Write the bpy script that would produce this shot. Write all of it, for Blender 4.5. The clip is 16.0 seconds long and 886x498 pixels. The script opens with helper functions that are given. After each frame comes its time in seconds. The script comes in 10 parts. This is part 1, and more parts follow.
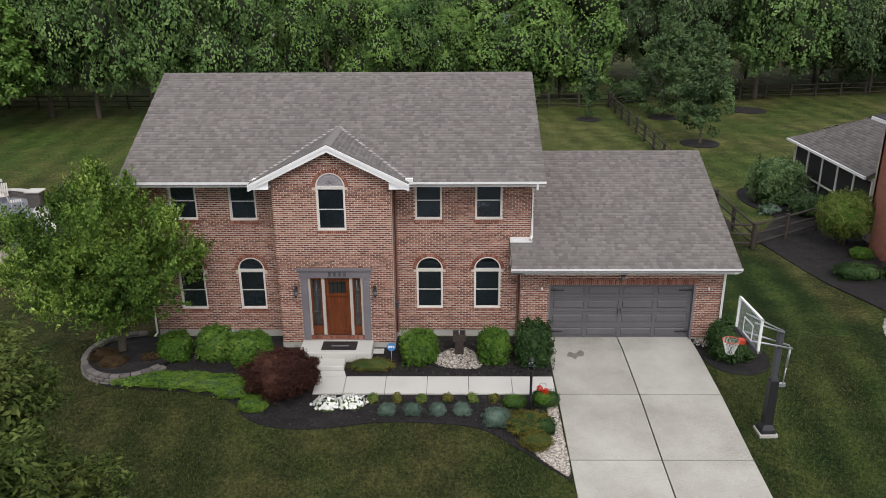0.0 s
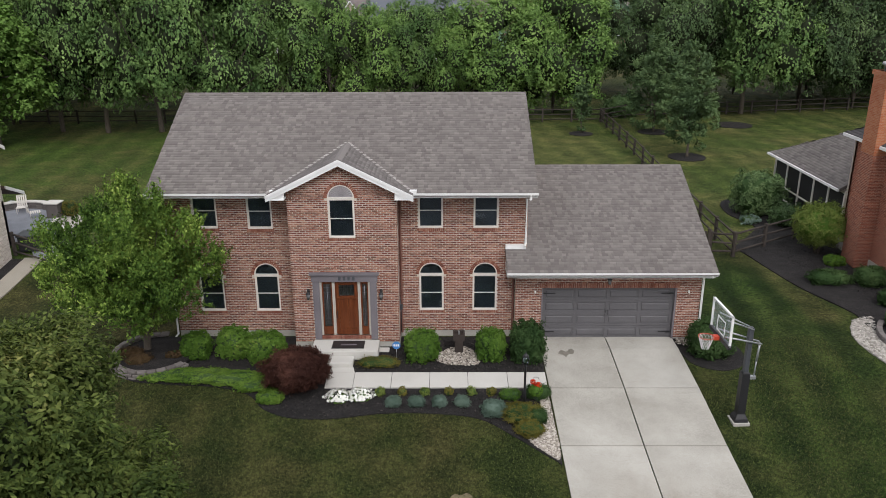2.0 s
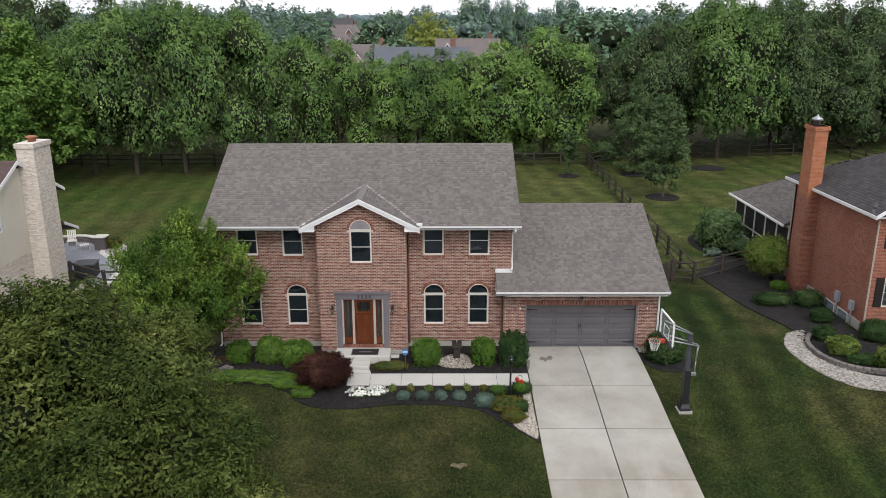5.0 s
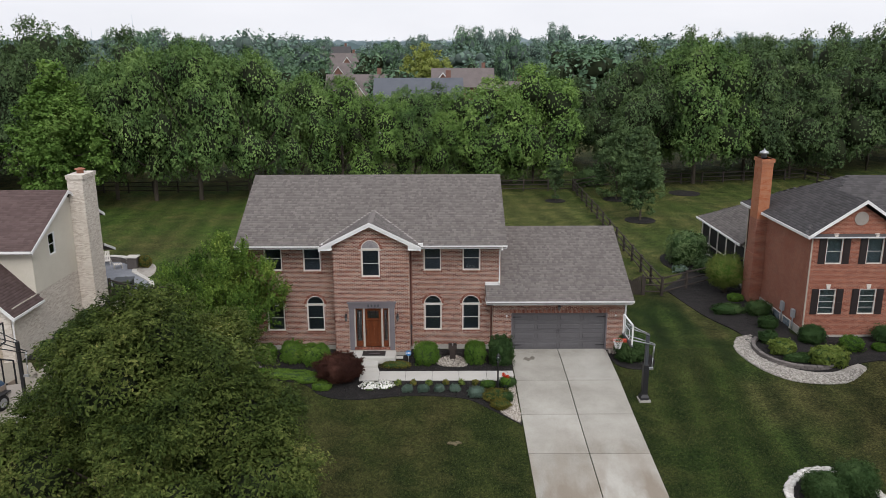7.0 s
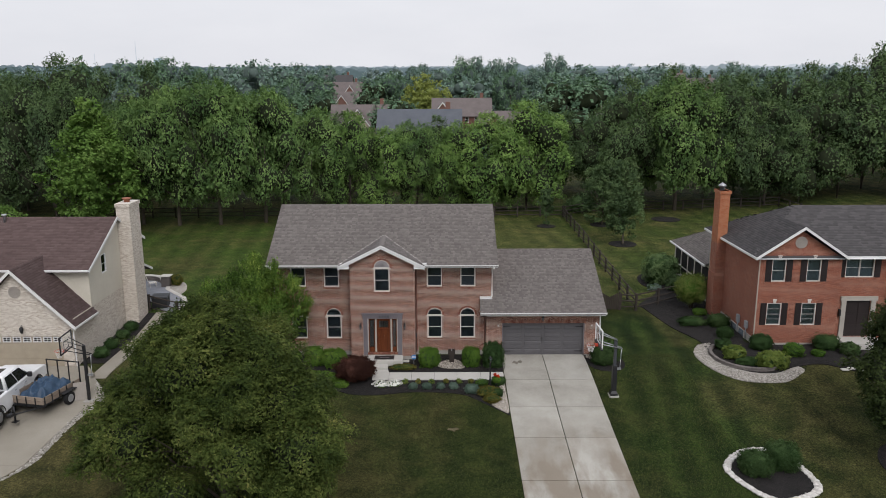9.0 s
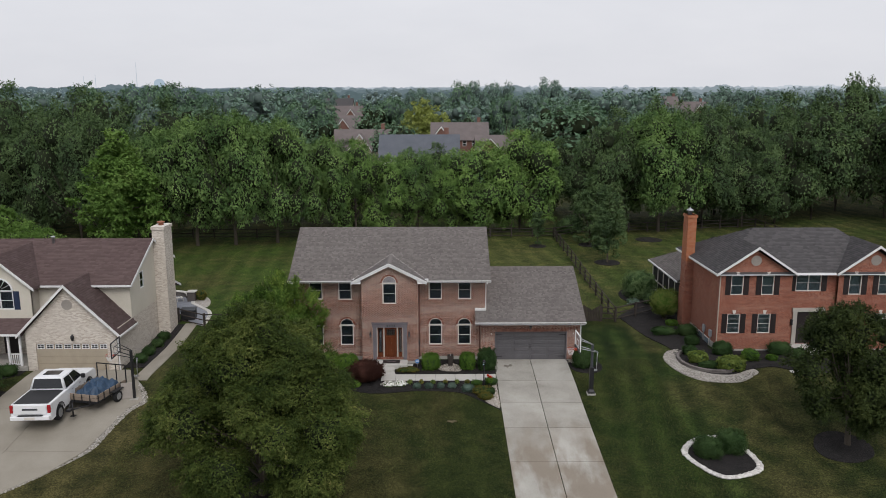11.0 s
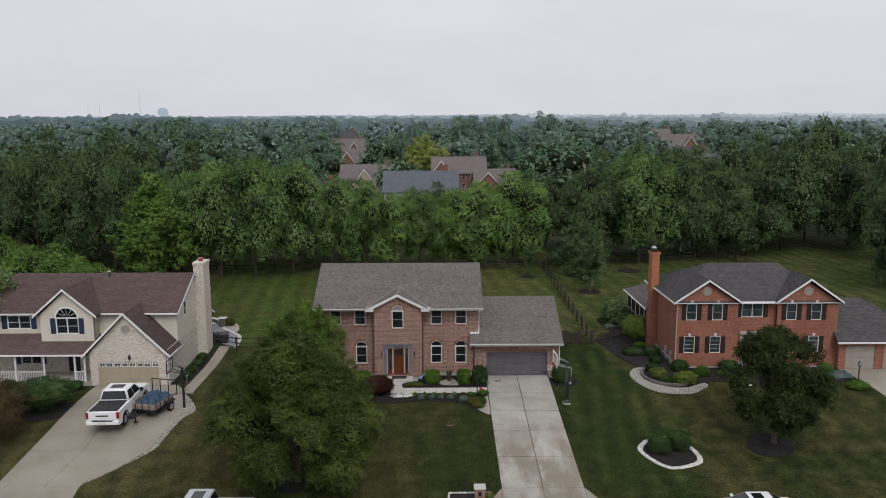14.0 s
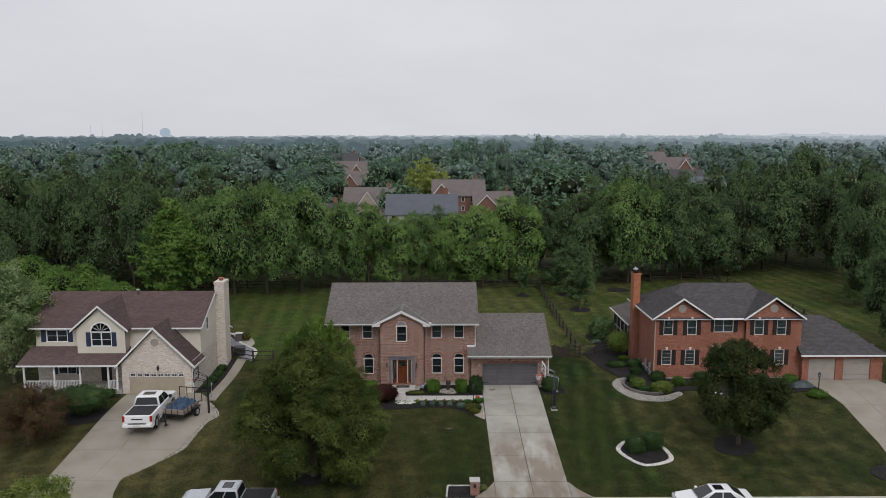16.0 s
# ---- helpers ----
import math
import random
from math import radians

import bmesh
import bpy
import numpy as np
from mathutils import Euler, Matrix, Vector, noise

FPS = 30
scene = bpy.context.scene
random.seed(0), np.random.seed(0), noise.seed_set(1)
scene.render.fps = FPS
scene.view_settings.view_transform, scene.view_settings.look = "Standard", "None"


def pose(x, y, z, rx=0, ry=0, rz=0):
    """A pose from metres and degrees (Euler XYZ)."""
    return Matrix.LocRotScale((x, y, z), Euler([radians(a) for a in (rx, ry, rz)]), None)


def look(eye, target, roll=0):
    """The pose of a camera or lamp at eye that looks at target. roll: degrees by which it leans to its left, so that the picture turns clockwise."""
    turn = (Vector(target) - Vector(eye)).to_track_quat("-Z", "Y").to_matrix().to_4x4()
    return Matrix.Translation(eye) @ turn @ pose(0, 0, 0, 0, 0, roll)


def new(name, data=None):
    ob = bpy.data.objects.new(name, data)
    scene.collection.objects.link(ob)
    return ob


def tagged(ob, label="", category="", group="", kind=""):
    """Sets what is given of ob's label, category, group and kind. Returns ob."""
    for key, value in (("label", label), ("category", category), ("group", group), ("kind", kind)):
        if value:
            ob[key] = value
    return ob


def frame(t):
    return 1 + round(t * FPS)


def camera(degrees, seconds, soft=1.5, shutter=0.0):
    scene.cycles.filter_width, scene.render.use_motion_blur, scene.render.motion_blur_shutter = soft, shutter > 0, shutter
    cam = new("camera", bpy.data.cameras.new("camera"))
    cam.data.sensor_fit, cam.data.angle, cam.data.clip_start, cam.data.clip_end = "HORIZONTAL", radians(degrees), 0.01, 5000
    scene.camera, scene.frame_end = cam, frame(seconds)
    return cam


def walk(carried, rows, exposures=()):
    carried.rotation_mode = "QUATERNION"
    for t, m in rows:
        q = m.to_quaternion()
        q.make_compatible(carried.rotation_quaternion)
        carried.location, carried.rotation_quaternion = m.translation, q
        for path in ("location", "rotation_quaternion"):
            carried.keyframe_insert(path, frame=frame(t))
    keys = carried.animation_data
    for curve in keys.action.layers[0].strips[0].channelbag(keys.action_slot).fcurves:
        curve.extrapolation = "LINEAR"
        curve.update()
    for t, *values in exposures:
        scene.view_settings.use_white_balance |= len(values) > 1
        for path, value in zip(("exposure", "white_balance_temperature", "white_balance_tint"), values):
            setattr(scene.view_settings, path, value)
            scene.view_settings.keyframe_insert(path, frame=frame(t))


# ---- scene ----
cam = camera(59.5, 16.0, soft=0.9)
PATH = [
    (0, (-3.318, -24.338, 12.186), (-3.341, -22.459, 11.502), -0.3),
    (0.5, (-3.359, -24.729, 12.295), (-3.38, -22.849, 11.614), -0.2),
    (1, (-3.354, -25.245, 12.424), (-3.374, -23.363, 11.75), -0.3),
    (1.5, (-3.394, -25.839, 12.554), (-3.411, -23.953, 11.889), -0.3),
    (2, (-3.494, -26.476, 12.726), (-3.505, -24.586, 12.072), -0.2),
    (2.5, (-3.448, -27.165, 12.926), (-3.459, -25.27, 12.285), -0.2),
    (3, (-3.388, -27.999, 13.137), (-3.403, -26.098, 12.514), -0.2),
    (3.5, (-3.377, -28.921, 13.329), (-3.394, -27.014, 12.727), -0.3),
    (4, (-3.415, -29.964, 13.507), (-3.432, -28.051, 12.922), -0.2),
    (6.5, (-3.641, -36.43, 14.946), (-3.638, -34.498, 14.431), -0.2),
    (7, (-3.607, -37.965, 15.26), (-3.604, -36.028, 14.761), -0.2),
    (7.5, (-3.62, -39.572, 15.592), (-3.617, -37.631, 15.107), -0.2),
    (8, (-3.606, -41.225, 15.952), (-3.604, -39.281, 15.482), -0.2),
    (8.5, (-3.629, -42.899, 16.319), (-3.627, -40.951, 15.865), -0.1),
    (9, (-3.694, -44.529, 16.655), (-3.689, -42.578, 16.216), -0.1),
    (11.5, (-3.822, -52.582, 18.309), (-3.812, -50.617, 17.934), -0.1),
    (12, (-3.774, -54.161, 18.679), (-3.765, -52.194, 18.32), -0.1),
    (12.5, (-3.79, -55.764, 19.111), (-3.782, -53.794, 18.763), -0.1),
    (13, (-3.786, -57.382, 19.563), (-3.778, -55.411, 19.225), -0.1),
    (13.5, (-3.809, -58.975, 20.015), (-3.801, -57.002, 19.685), -0.1),
    (14, (-3.805, -60.574, 20.42), (-3.796, -58.601, 20.097), -0.2),
    (14.5, (-3.811, -62.163, 20.754), (-3.802, -60.188, 20.441), -0.1),
    (15, (-3.821, -63.788, 21.062), (-3.811, -61.81, 20.761), -0.2),
    (15.5, (-3.824, -65.441, 21.344), (-3.815, -63.462, 21.058), -0.1),
    (16, (-3.813, -67.066, 21.6), (-3.804, -65.085, 21.327), -0.1),
]
EXPOSURES = [(0, 0.48, 6400, 13), (4, 0.50, 6400, 13), (7, 0.26, 6400, 13), (9, 0.07, 6400, 13), (12.5, -0.10, 6400, 13), (16, -0.19, 6400, 13)]
walk(cam, [(t, look(eye, target, roll)) for t, eye, target, roll in PATH], EXPOSURES)

# ---- light ----
SUN_EL, SUN_AZ = 46.0, 165.0
world = bpy.data.worlds.new("overcast_sky")
scene.world = world
world.use_nodes = True
wn = world.node_tree.nodes
wl = world.node_tree.links
wn.clear()
w_out = wn.new("ShaderNodeOutputWorld")
w_bg = wn.new("ShaderNodeBackground")
w_bg.inputs["Strength"].default_value = 0.1
w_sky = wn.new("ShaderNodeTexSky")
w_sky.sky_type = "NISHITA"
w_sky.sun_disc = False
w_sky.sun_elevation = radians(SUN_EL)
w_sky.sun_rotation = radians(SUN_AZ)
w_sky.dust_density = 4.0
w_tc = wn.new("ShaderNodeTexCoord")
w_map = wn.new("ShaderNodeMapping")
w_map.inputs["Scale"].default_value = (1.0, 1.0, 3.2)
w_noise = wn.new("ShaderNodeTexNoise")
w_noise.inputs["Scale"].default_value = 1.7
w_noise.inputs["Detail"].default_value = 6
w_noise.inputs["Roughness"].default_value = 0.55
w_ramp = wn.new("ShaderNodeValToRGB")
w_ramp.color_ramp.elements[0].position = 0.3
w_ramp.color_ramp.elements[0].color = (0.70, 0.72, 0.75, 1)
w_ramp.color_ramp.elements[1].position = 0.72
w_ramp.color_ramp.elements[1].color = (0.84, 0.85, 0.865, 1)
w_gain = wn.new("ShaderNodeVectorMath")
w_gain.operation = "SCALE"
w_gain.inputs["Scale"].default_value = 10.2
w_mix = wn.new("ShaderNodeMix")
w_mix.data_type = "RGBA"
w_mix.inputs["Factor"].default_value = 0.93
wl.new(w_tc.outputs["Generated"], w_map.inputs["Vector"])
wl.new(w_map.outputs["Vector"], w_noise.inputs["Vector"])
wl.new(w_noise.outputs["Fac"], w_ramp.inputs["Fac"])
wl.new(w_ramp.outputs["Color"], w_gain.inputs[0])
wl.new(w_sky.outputs["Color"], w_mix.inputs[6])
wl.new(w_gain.outputs["Vector"], w_mix.inputs[7])
wl.new(w_mix.outputs[2], w_bg.inputs["Color"])
wl.new(w_bg.outputs["Background"], w_out.inputs["Surface"])

sun = new("sun", bpy.data.lights.new("sun", "SUN"))
sun.data.energy = 1.5
sun.data.angle = radians(30)
sun.data.color = (1.0, 0.975, 0.935)
sun.matrix_basis = pose(0, -60, 60, 90 - SUN_EL, 0, 180 - SUN_AZ)
scene.view_settings.exposure = 0.0


# ---- materials ----
def node(nt, kind, **values):
    n = nt.nodes.new(kind)
    for k, v in values.items():
        n.inputs[k.replace("_", " ")].default_value = v
    return n


def ramp(nt, fac, stops):
    r = nt.nodes.new("ShaderNodeValToRGB")
    els = r.color_ramp.elements
    while len(els) < len(stops):
        els.new(0.5)
    for e, (p, c) in zip(els, stops):
        e.position = p
        e.color = (*c, 1)
    nt.links.new(fac, r.inputs["Fac"])
    return r.outputs["Color"]


def mixed(nt, fac, a, b, blend="MIX"):
    m = nt.nodes.new("ShaderNodeMix")
    m.data_type = "RGBA"
    m.blend_type = blend
    for sock, v in ((m.inputs[0], fac), (m.inputs[6], a), (m.inputs[7], b)):
        if isinstance(v, (int, float)):
            sock.default_value = v
        elif isinstance(v, tuple):
            sock.default_value = (*v, 1)
        else:
            nt.links.new(v, sock)
    return m.outputs[2]


def place_vec(nt, scale=(1, 1, 1), turn=0.0):
    g = nt.nodes.new("ShaderNodeNewGeometry")
    m = nt.nodes.new("ShaderNodeMapping")
    m.inputs["Scale"].default_value = scale
    m.inputs["Rotation"].default_value = (0, 0, radians(turn))
    nt.links.new(g.outputs["Position"], m.inputs["Vector"])
    return m.outputs["Vector"]


def noise_of(nt, vec, scale, detail=4.0, rough=0.55):
    n = node(nt, "ShaderNodeTexNoise", Scale=scale, Detail=detail, Roughness=rough)
    nt.links.new(vec, n.inputs["Vector"])
    return n.outputs["Fac"]


def math_of(nt, op, a, b=0.0, c=None):
    m = nt.nodes.new("ShaderNodeMath")
    m.operation = op
    for i, v in enumerate((a, b) if c is None else (a, b, c)):
        if isinstance(v, (int, float)):
            m.inputs[i].default_value = v
        else:
            nt.links.new(v, m.inputs[i])
    return m.outputs[0]


def piece_random(nt):
    """A value that differs from piece to piece, joined or not."""
    g = nt.nodes.new("ShaderNodeNewGeometry")
    o = nt.nodes.new("ShaderNodeObjectInfo")
    s = math_of(nt, "ADD", g.outputs["Random Per Island"], o.outputs["Random"])
    return math_of(nt, "FRACT", s)


def start_mat(name):
    m = bpy.data.materials.new(name)
    m.use_nodes = True
    nt = m.node_tree
    return m, nt, nt.nodes["Principled BSDF"]


def bump(nt, bsdf, height, strength, distance):
    b = nt.nodes.new("ShaderNodeBump")
    b.inputs["Strength"].default_value = strength
    b.inputs["Distance"].default_value = distance
    nt.links.new(height, b.inputs["Height"])
    nt.links.new(b.outputs["Normal"], bsdf.inputs["Normal"])


def surface(name, stops, coarse=1.2, fine=25.0, rough=0.8, relief=0.3, depth=0.01, metal=0.0,
            pieces=0.0, spec=0.3, stretch=(1, 1, 1), contrast=0.5):
    """A weathered surface: coarse and fine variation between the stops, piece by piece where asked."""
    m, nt, bsdf = start_mat(name)
    vec = place_vec(nt, stretch)
    a = noise_of(nt, vec, coarse, 5.0)
    b = noise_of(nt, vec, fine, 6.0, 0.65)
    f = math_of(nt, "ADD", math_of(nt, "MULTIPLY", a, 1 - contrast), math_of(nt, "MULTIPLY", b, contrast))
    if pieces:
        r = piece_random(nt)
        f = math_of(nt, "ADD", math_of(nt, "MULTIPLY", f, 1 - pieces), math_of(nt, "MULTIPLY", r, pieces))
    else:
        f = math_of(nt, "MULTIPLY_ADD", f, 1.8, -0.4)
    nt.links.new(ramp(nt, f, stops), bsdf.inputs["Base Color"])
    rr = math_of(nt, "MULTIPLY_ADD", b, 0.25, rough - 0.12)
    nt.links.new(rr, bsdf.inputs["Roughness"])
    bsdf.inputs["Metallic"].default_value = metal
    bsdf.inputs["Specular IOR Level"].default_value = spec
    if relief:
        bump(nt, bsdf, b, relief, depth)
    return m


def foliage(name, stops, rough=0.6, through_light=0.24, tuft=1.9, leafy=0.26, branch=1.1):
    """Leaves: light and dark by the branch, by the tuft and, less, from leaf to leaf."""
    m, nt, bsdf = start_mat(name)
    vec = place_vec(nt)
    a = noise_of(nt, vec, 0.42, 2.0)
    b = noise_of(nt, vec, tuft, 3.0)
    r = piece_random(nt)
    f = math_of(nt, "ADD", math_of(nt, "MULTIPLY_ADD", a, branch, 0.175 - branch / 2), math_of(nt, "MULTIPLY_ADD", b, 0.75, -0.15))
    f = math_of(nt, "ADD", f, math_of(nt, "MULTIPLY", r, leafy))
    col = ramp(nt, f, stops)
    nt.links.new(col, bsdf.inputs["Base Color"])
    bsdf.inputs["Roughness"].default_value = rough
    bsdf.inputs["Specular IOR Level"].default_value = 0.07
    tr = nt.nodes.new("ShaderNodeBsdfTranslucent")
    nt.links.new(mixed(nt, 1.0, col, (1.0, 1.0, 0.55), "MULTIPLY"), tr.inputs["Color"])
    mx = nt.nodes.new("ShaderNodeMixShader")
    mx.inputs[0].default_value = through_light
    nt.links.new(bsdf.outputs[0], mx.inputs[1])
    nt.links.new(tr.outputs[0], mx.inputs[2])
    nt.links.new(mx.outputs[0], nt.nodes["Material Output"].inputs["Surface"])
    return m


def plain(name, colour, rough=0.5, metal=0.0, spec=0.4, grain=0.08):
    c = colour
    lo = tuple(v * (1 - grain * 2) for v in c)
    hi = tuple(min(1, v * (1 + grain)) for v in c)
    return surface(name, [(0.25, lo), (0.75, hi)], 1.5, 40, rough, 0.05, 0.003, metal, spec=spec)


BRICK = [(0.0, (0.075, 0.028, 0.022)), (0.25, (0.145, 0.050, 0.034)), (0.52, (0.220, 0.080, 0.053)), (0.78, (0.33, 0.160, 0.112)), (1.0, (0.45, 0.285, 0.215))]
M_BRICK = surface("tumbled_brick", BRICK, 1.5, 60, 0.85, 0.3, 0.006, pieces=0.66)
M_SOLDIER = surface("soldier_brick", BRICK[:4], 1.5, 60, 0.85, 0.3, 0.006, pieces=0.5)
M_MORTAR = surface("mortar", [(0.2, (0.46, 0.40, 0.34)), (0.8, (0.62, 0.55, 0.48))], 2, 80, 0.9, 0.4, 0.004)
M_SHINGLE = surface("weathered_shingle", [(0.0, (0.080, 0.071, 0.067)), (0.3, (0.128, 0.115, 0.109)), (0.65, (0.170, 0.154, 0.146)), (1.0, (0.245, 0.223, 0.21))],
                    0.35, 90, 0.9, 0.5, 0.004, pieces=0.46, contrast=0.5)
M_TRIM = surface("white_trim", [(0.2, (0.66, 0.66, 0.66)), (0.8, (0.80, 0.80, 0.79))], 0.8, 20, 0.45, 0.05, 0.003)
M_CREAM = surface("cream_trim", [(0.2, (0.58, 0.545, 0.50)), (0.8, (0.68, 0.645, 0.60))], 0.8, 20, 0.5, 0.05, 0.003)
M_CONCRETE = surface("broom_concrete", [(0.0, (0.33, 0.32, 0.29)), (0.45, (0.47, 0.46, 0.425)), (1.0, (0.56, 0.55, 0.515))], 0.55, 45, 0.85, 0.25, 0.004)
M_FOUND = surface("foundation_concrete", [(0.2, (0.27, 0.26, 0.235)), (0.8, (0.42, 0.405, 0.37))], 1.2, 30, 0.9, 0.3, 0.005)
M_GDOOR = surface("grey_door_paint", [(0.2, (0.085, 0.082, 0.088)), (0.8, (0.125, 0.121, 0.128))], 1.0, 30, 0.5, 0.06, 0.002)
M_SURROUND = surface("grey_surround_paint", [(0.2, (0.13, 0.118, 0.13)), (0.8, (0.19, 0.175, 0.19))], 1.0, 30, 0.5, 0.06, 0.002)
M_WOOD = surface("stained_door_wood", [(0.15, (0.055, 0.015, 0.006)), (0.5, (0.115, 0.032, 0.011)), (0.9, (0.165, 0.050, 0.017))], 2.0, 12, 0.4, 0.1, 0.002, stretch=(6, 6, 0.6))
M_BLACK = plain("black_metal", (0.018, 0.018, 0.02), 0.45, 0.0)
M_DARKGREY = plain("dark_grey_metal", (0.07, 0.075, 0.085), 0.45, 0.2)
M_STEEL = plain("galvanised_steel", (0.42, 0.43, 0.45), 0.4, 0.7)
M_INSIDE = plain("interior_plaster", (0.62, 0.63, 0.65), 0.9)
M_MULCH = surface("dark_mulch", [(0.2, (0.006, 0.0055, 0.0055)), (0.5, (0.016, 0.0145, 0.0145)), (0.8, (0.055, 0.049, 0.047))], 1.5, 24, 0.95, 1.0, 0.05, contrast=0.75, stretch=(1, 1.8, 1))
M_RIVER = surface("river_stone", [(0.0, (0.13, 0.11, 0.09)), (0.45, (0.31, 0.275, 0.235)), (1.0, (0.60, 0.56, 0.50))], 3, 50, 0.8, 0.2, 0.003, pieces=0.8)
M_RETAIN = surface("retaining_block", [(0.1, (0.085, 0.075, 0.072)), (0.9, (0.20, 0.18, 0.17))], 3, 40, 0.9, 0.6, 0.01, pieces=0.5)
M_BARK = surface("tree_bark", [(0.1, (0.045, 0.036, 0.028)), (0.9, (0.13, 0.11, 0.09))], 5, 40, 0.95, 0.8, 0.02, stretch=(3, 3, 0.5))
M_FENCE = surface("weathered_dark_rail", [(0.1, (0.022, 0.018, 0.016)), (0.9, (0.075, 0.062, 0.053))], 2, 30, 0.9, 0.6, 0.01)


def glass_mat(name, tint):
    """Clear glass: a gloss by Fresnel over a tinted see-through pane."""
    m, nt, bsdf = start_mat(name)
    nt.nodes.remove(bsdf)
    fr = node(nt, "ShaderNodeFresnel", IOR=1.5)
    see = nt.nodes.new("ShaderNodeBsdfTransparent")
    see.inputs["Color"].default_value = (*tint, 1)
    gloss = nt.nodes.new("ShaderNodeBsdfGlossy")
    gloss.inputs["Roughness"].default_value = 0.03
    gloss.inputs["Color"].default_value = (0.8, 0.85, 0.9, 1)
    mx = nt.nodes.new("ShaderNodeMixShader")
    nt.links.new(fr.outputs[0], mx.inputs[0])
    nt.links.new(see.outputs[0], mx.inputs[1])
    nt.links.new(gloss.outputs[0], mx.inputs[2])
    nt.links.new(mx.outputs[0], nt.nodes["Material Output"].inputs["Surface"])
    return m


M_GLASS = glass_mat("window_glass", (0.82, 0.87, 0.90))
M_CARGLASS = plain("tinted_car_glass", (0.012, 0.014, 0.016), 0.06, 0, 0.6, 0.0)


def lawn_mat():
    m, nt, bsdf = start_mat("mown_lawn")
    vec = place_vec(nt)
    big = noise_of(nt, vec, 0.16, 4.0)
    mid = noise_of(nt, vec, 0.9, 5.0, 0.6)
    fine = noise_of(nt, vec, 9.0, 6.0, 0.7)
    blades = noise_of(nt, place_vec(nt, (1.0, 0.6, 1.0), 30), 34.0, 5.0, 0.8)
    w = nt.nodes.new("ShaderNodeTexWave")
    w.inputs["Scale"].default_value = 0.145
    w.inputs["Distortion"].default_value = 1.0
    w.inputs["Detail"].default_value = 2.0
    w.inputs["Detail Scale"].default_value = 0.4
    nt.links.new(place_vec(nt, (1, 1, 1), -6), w.inputs["Vector"])
    f = math_of(nt, "ADD", math_of(nt, "MULTIPLY", mid, 0.14), math_of(nt, "MULTIPLY", fine, 0.38))
    f = math_of(nt, "ADD", f, math_of(nt, "MULTIPLY", blades, 0.45))
    sep = nt.nodes.new("ShaderNodeSeparateXYZ")
    nt.links.new(vec, sep.inputs[0])
    x, y = sep.outputs[0], sep.outputs[1]

    def between(v, lo, hi, soft):
        up = math_of(nt, "MULTIPLY", math_of(nt, "SUBTRACT", v, lo), 1 / soft)
        down = math_of(nt, "MULTIPLY", math_of(nt, "SUBTRACT", hi, v), 1 / soft)
        return math_of(nt, "MAXIMUM", math_of(nt, "MINIMUM", math_of(nt, "MINIMUM", up, down), 1.0), 0.0)
    fresh = math_of(nt, "MULTIPLY", between(x, 4.5, 13.5, 2.5), between(y, -19.0, 9.0, 3.0))
    w2 = nt.nodes.new("ShaderNodeTexWave")
    for key, value in (("Scale", 0.20), ("Distortion", 1.6), ("Detail", 3.0), ("Detail Scale", 0.5)):
        w2.inputs[key].default_value = value
    nt.links.new(place_vec(nt, (1, 1, 1), 9), w2.inputs["Vector"])
    f = math_of(nt, "ADD", f, math_of(nt, "MULTIPLY", w.outputs["Fac"], 0.026))
    f = math_of(nt, "ADD", f, math_of(nt, "MULTIPLY", math_of(nt, "MULTIPLY_ADD", w2.outputs["Fac"], 0.042, -0.024), fresh))
    green = ramp(nt, f, [(0.42, (0.008, 0.015, 0.004)), (0.50, (0.026, 0.042, 0.010)), (0.585, (0.082, 0.110, 0.028))])
    dry = ramp(nt, f, [(0.42, (0.018, 0.019, 0.007)), (0.50, (0.056, 0.052, 0.018)), (0.58, (0.140, 0.124, 0.047))])
    amount = math_of(nt, "MULTIPLY", math_of(nt, "SUBTRACT", math_of(nt, "ADD", big, math_of(nt, "MULTIPLY", mid, 0.6)), 0.70), 2.8)
    amount = math_of(nt, "MINIMUM", math_of(nt, "MAXIMUM", amount, 0.0), 0.75)
    lush = math_of(nt, "MULTIPLY", between(x, -45.0, -15.5, 2.0), between(y, 7.0, 46.0, 3.0))
    green = mixed(nt, math_of(nt, "MULTIPLY", lush, 0.54), green, mixed(nt, 1.0, green, (2.5, 3.1, 2.2), "MULTIPLY"))
    green = mixed(nt, 1.0, green, mixed(nt, fresh, (0.80, 0.75, 0.73), (0.64, 0.82, 0.60)), "MULTIPLY")
    rear = math_of(nt, "MULTIPLY", between(x, -15.0, 70.0, 1.5), between(y, 9.0, 60.0, 4.0))
    green = mixed(nt, rear, green, mixed(nt, 1.0, green, (1.8, 1.85, 1.7), "MULTIPLY"))
    dry = mixed(nt, rear, dry, mixed(nt, 1.0, dry, (1.45, 1.5, 1.45), "MULTIPLY"))
    worn = math_of(nt, "MULTIPLY", between(x, -46.0, -14.5, 2.5), between(y, -18.5, -1.5, 3.0))
    amount = math_of(nt, "MAXIMUM", amount, math_of(nt, "MULTIPLY", worn, math_of(nt, "MINIMUM", math_of(nt, "MULTIPLY", mid, 1.8), 1.0)))
    amount = math_of(nt, "MULTIPLY", amount, math_of(nt, "MULTIPLY_ADD", fresh, -0.7, 1.0))
    sere = math_of(nt, "MULTIPLY", between(x, -1.0, 10.0, 2.0), between(y, 12.0, 42.0, 3.0))
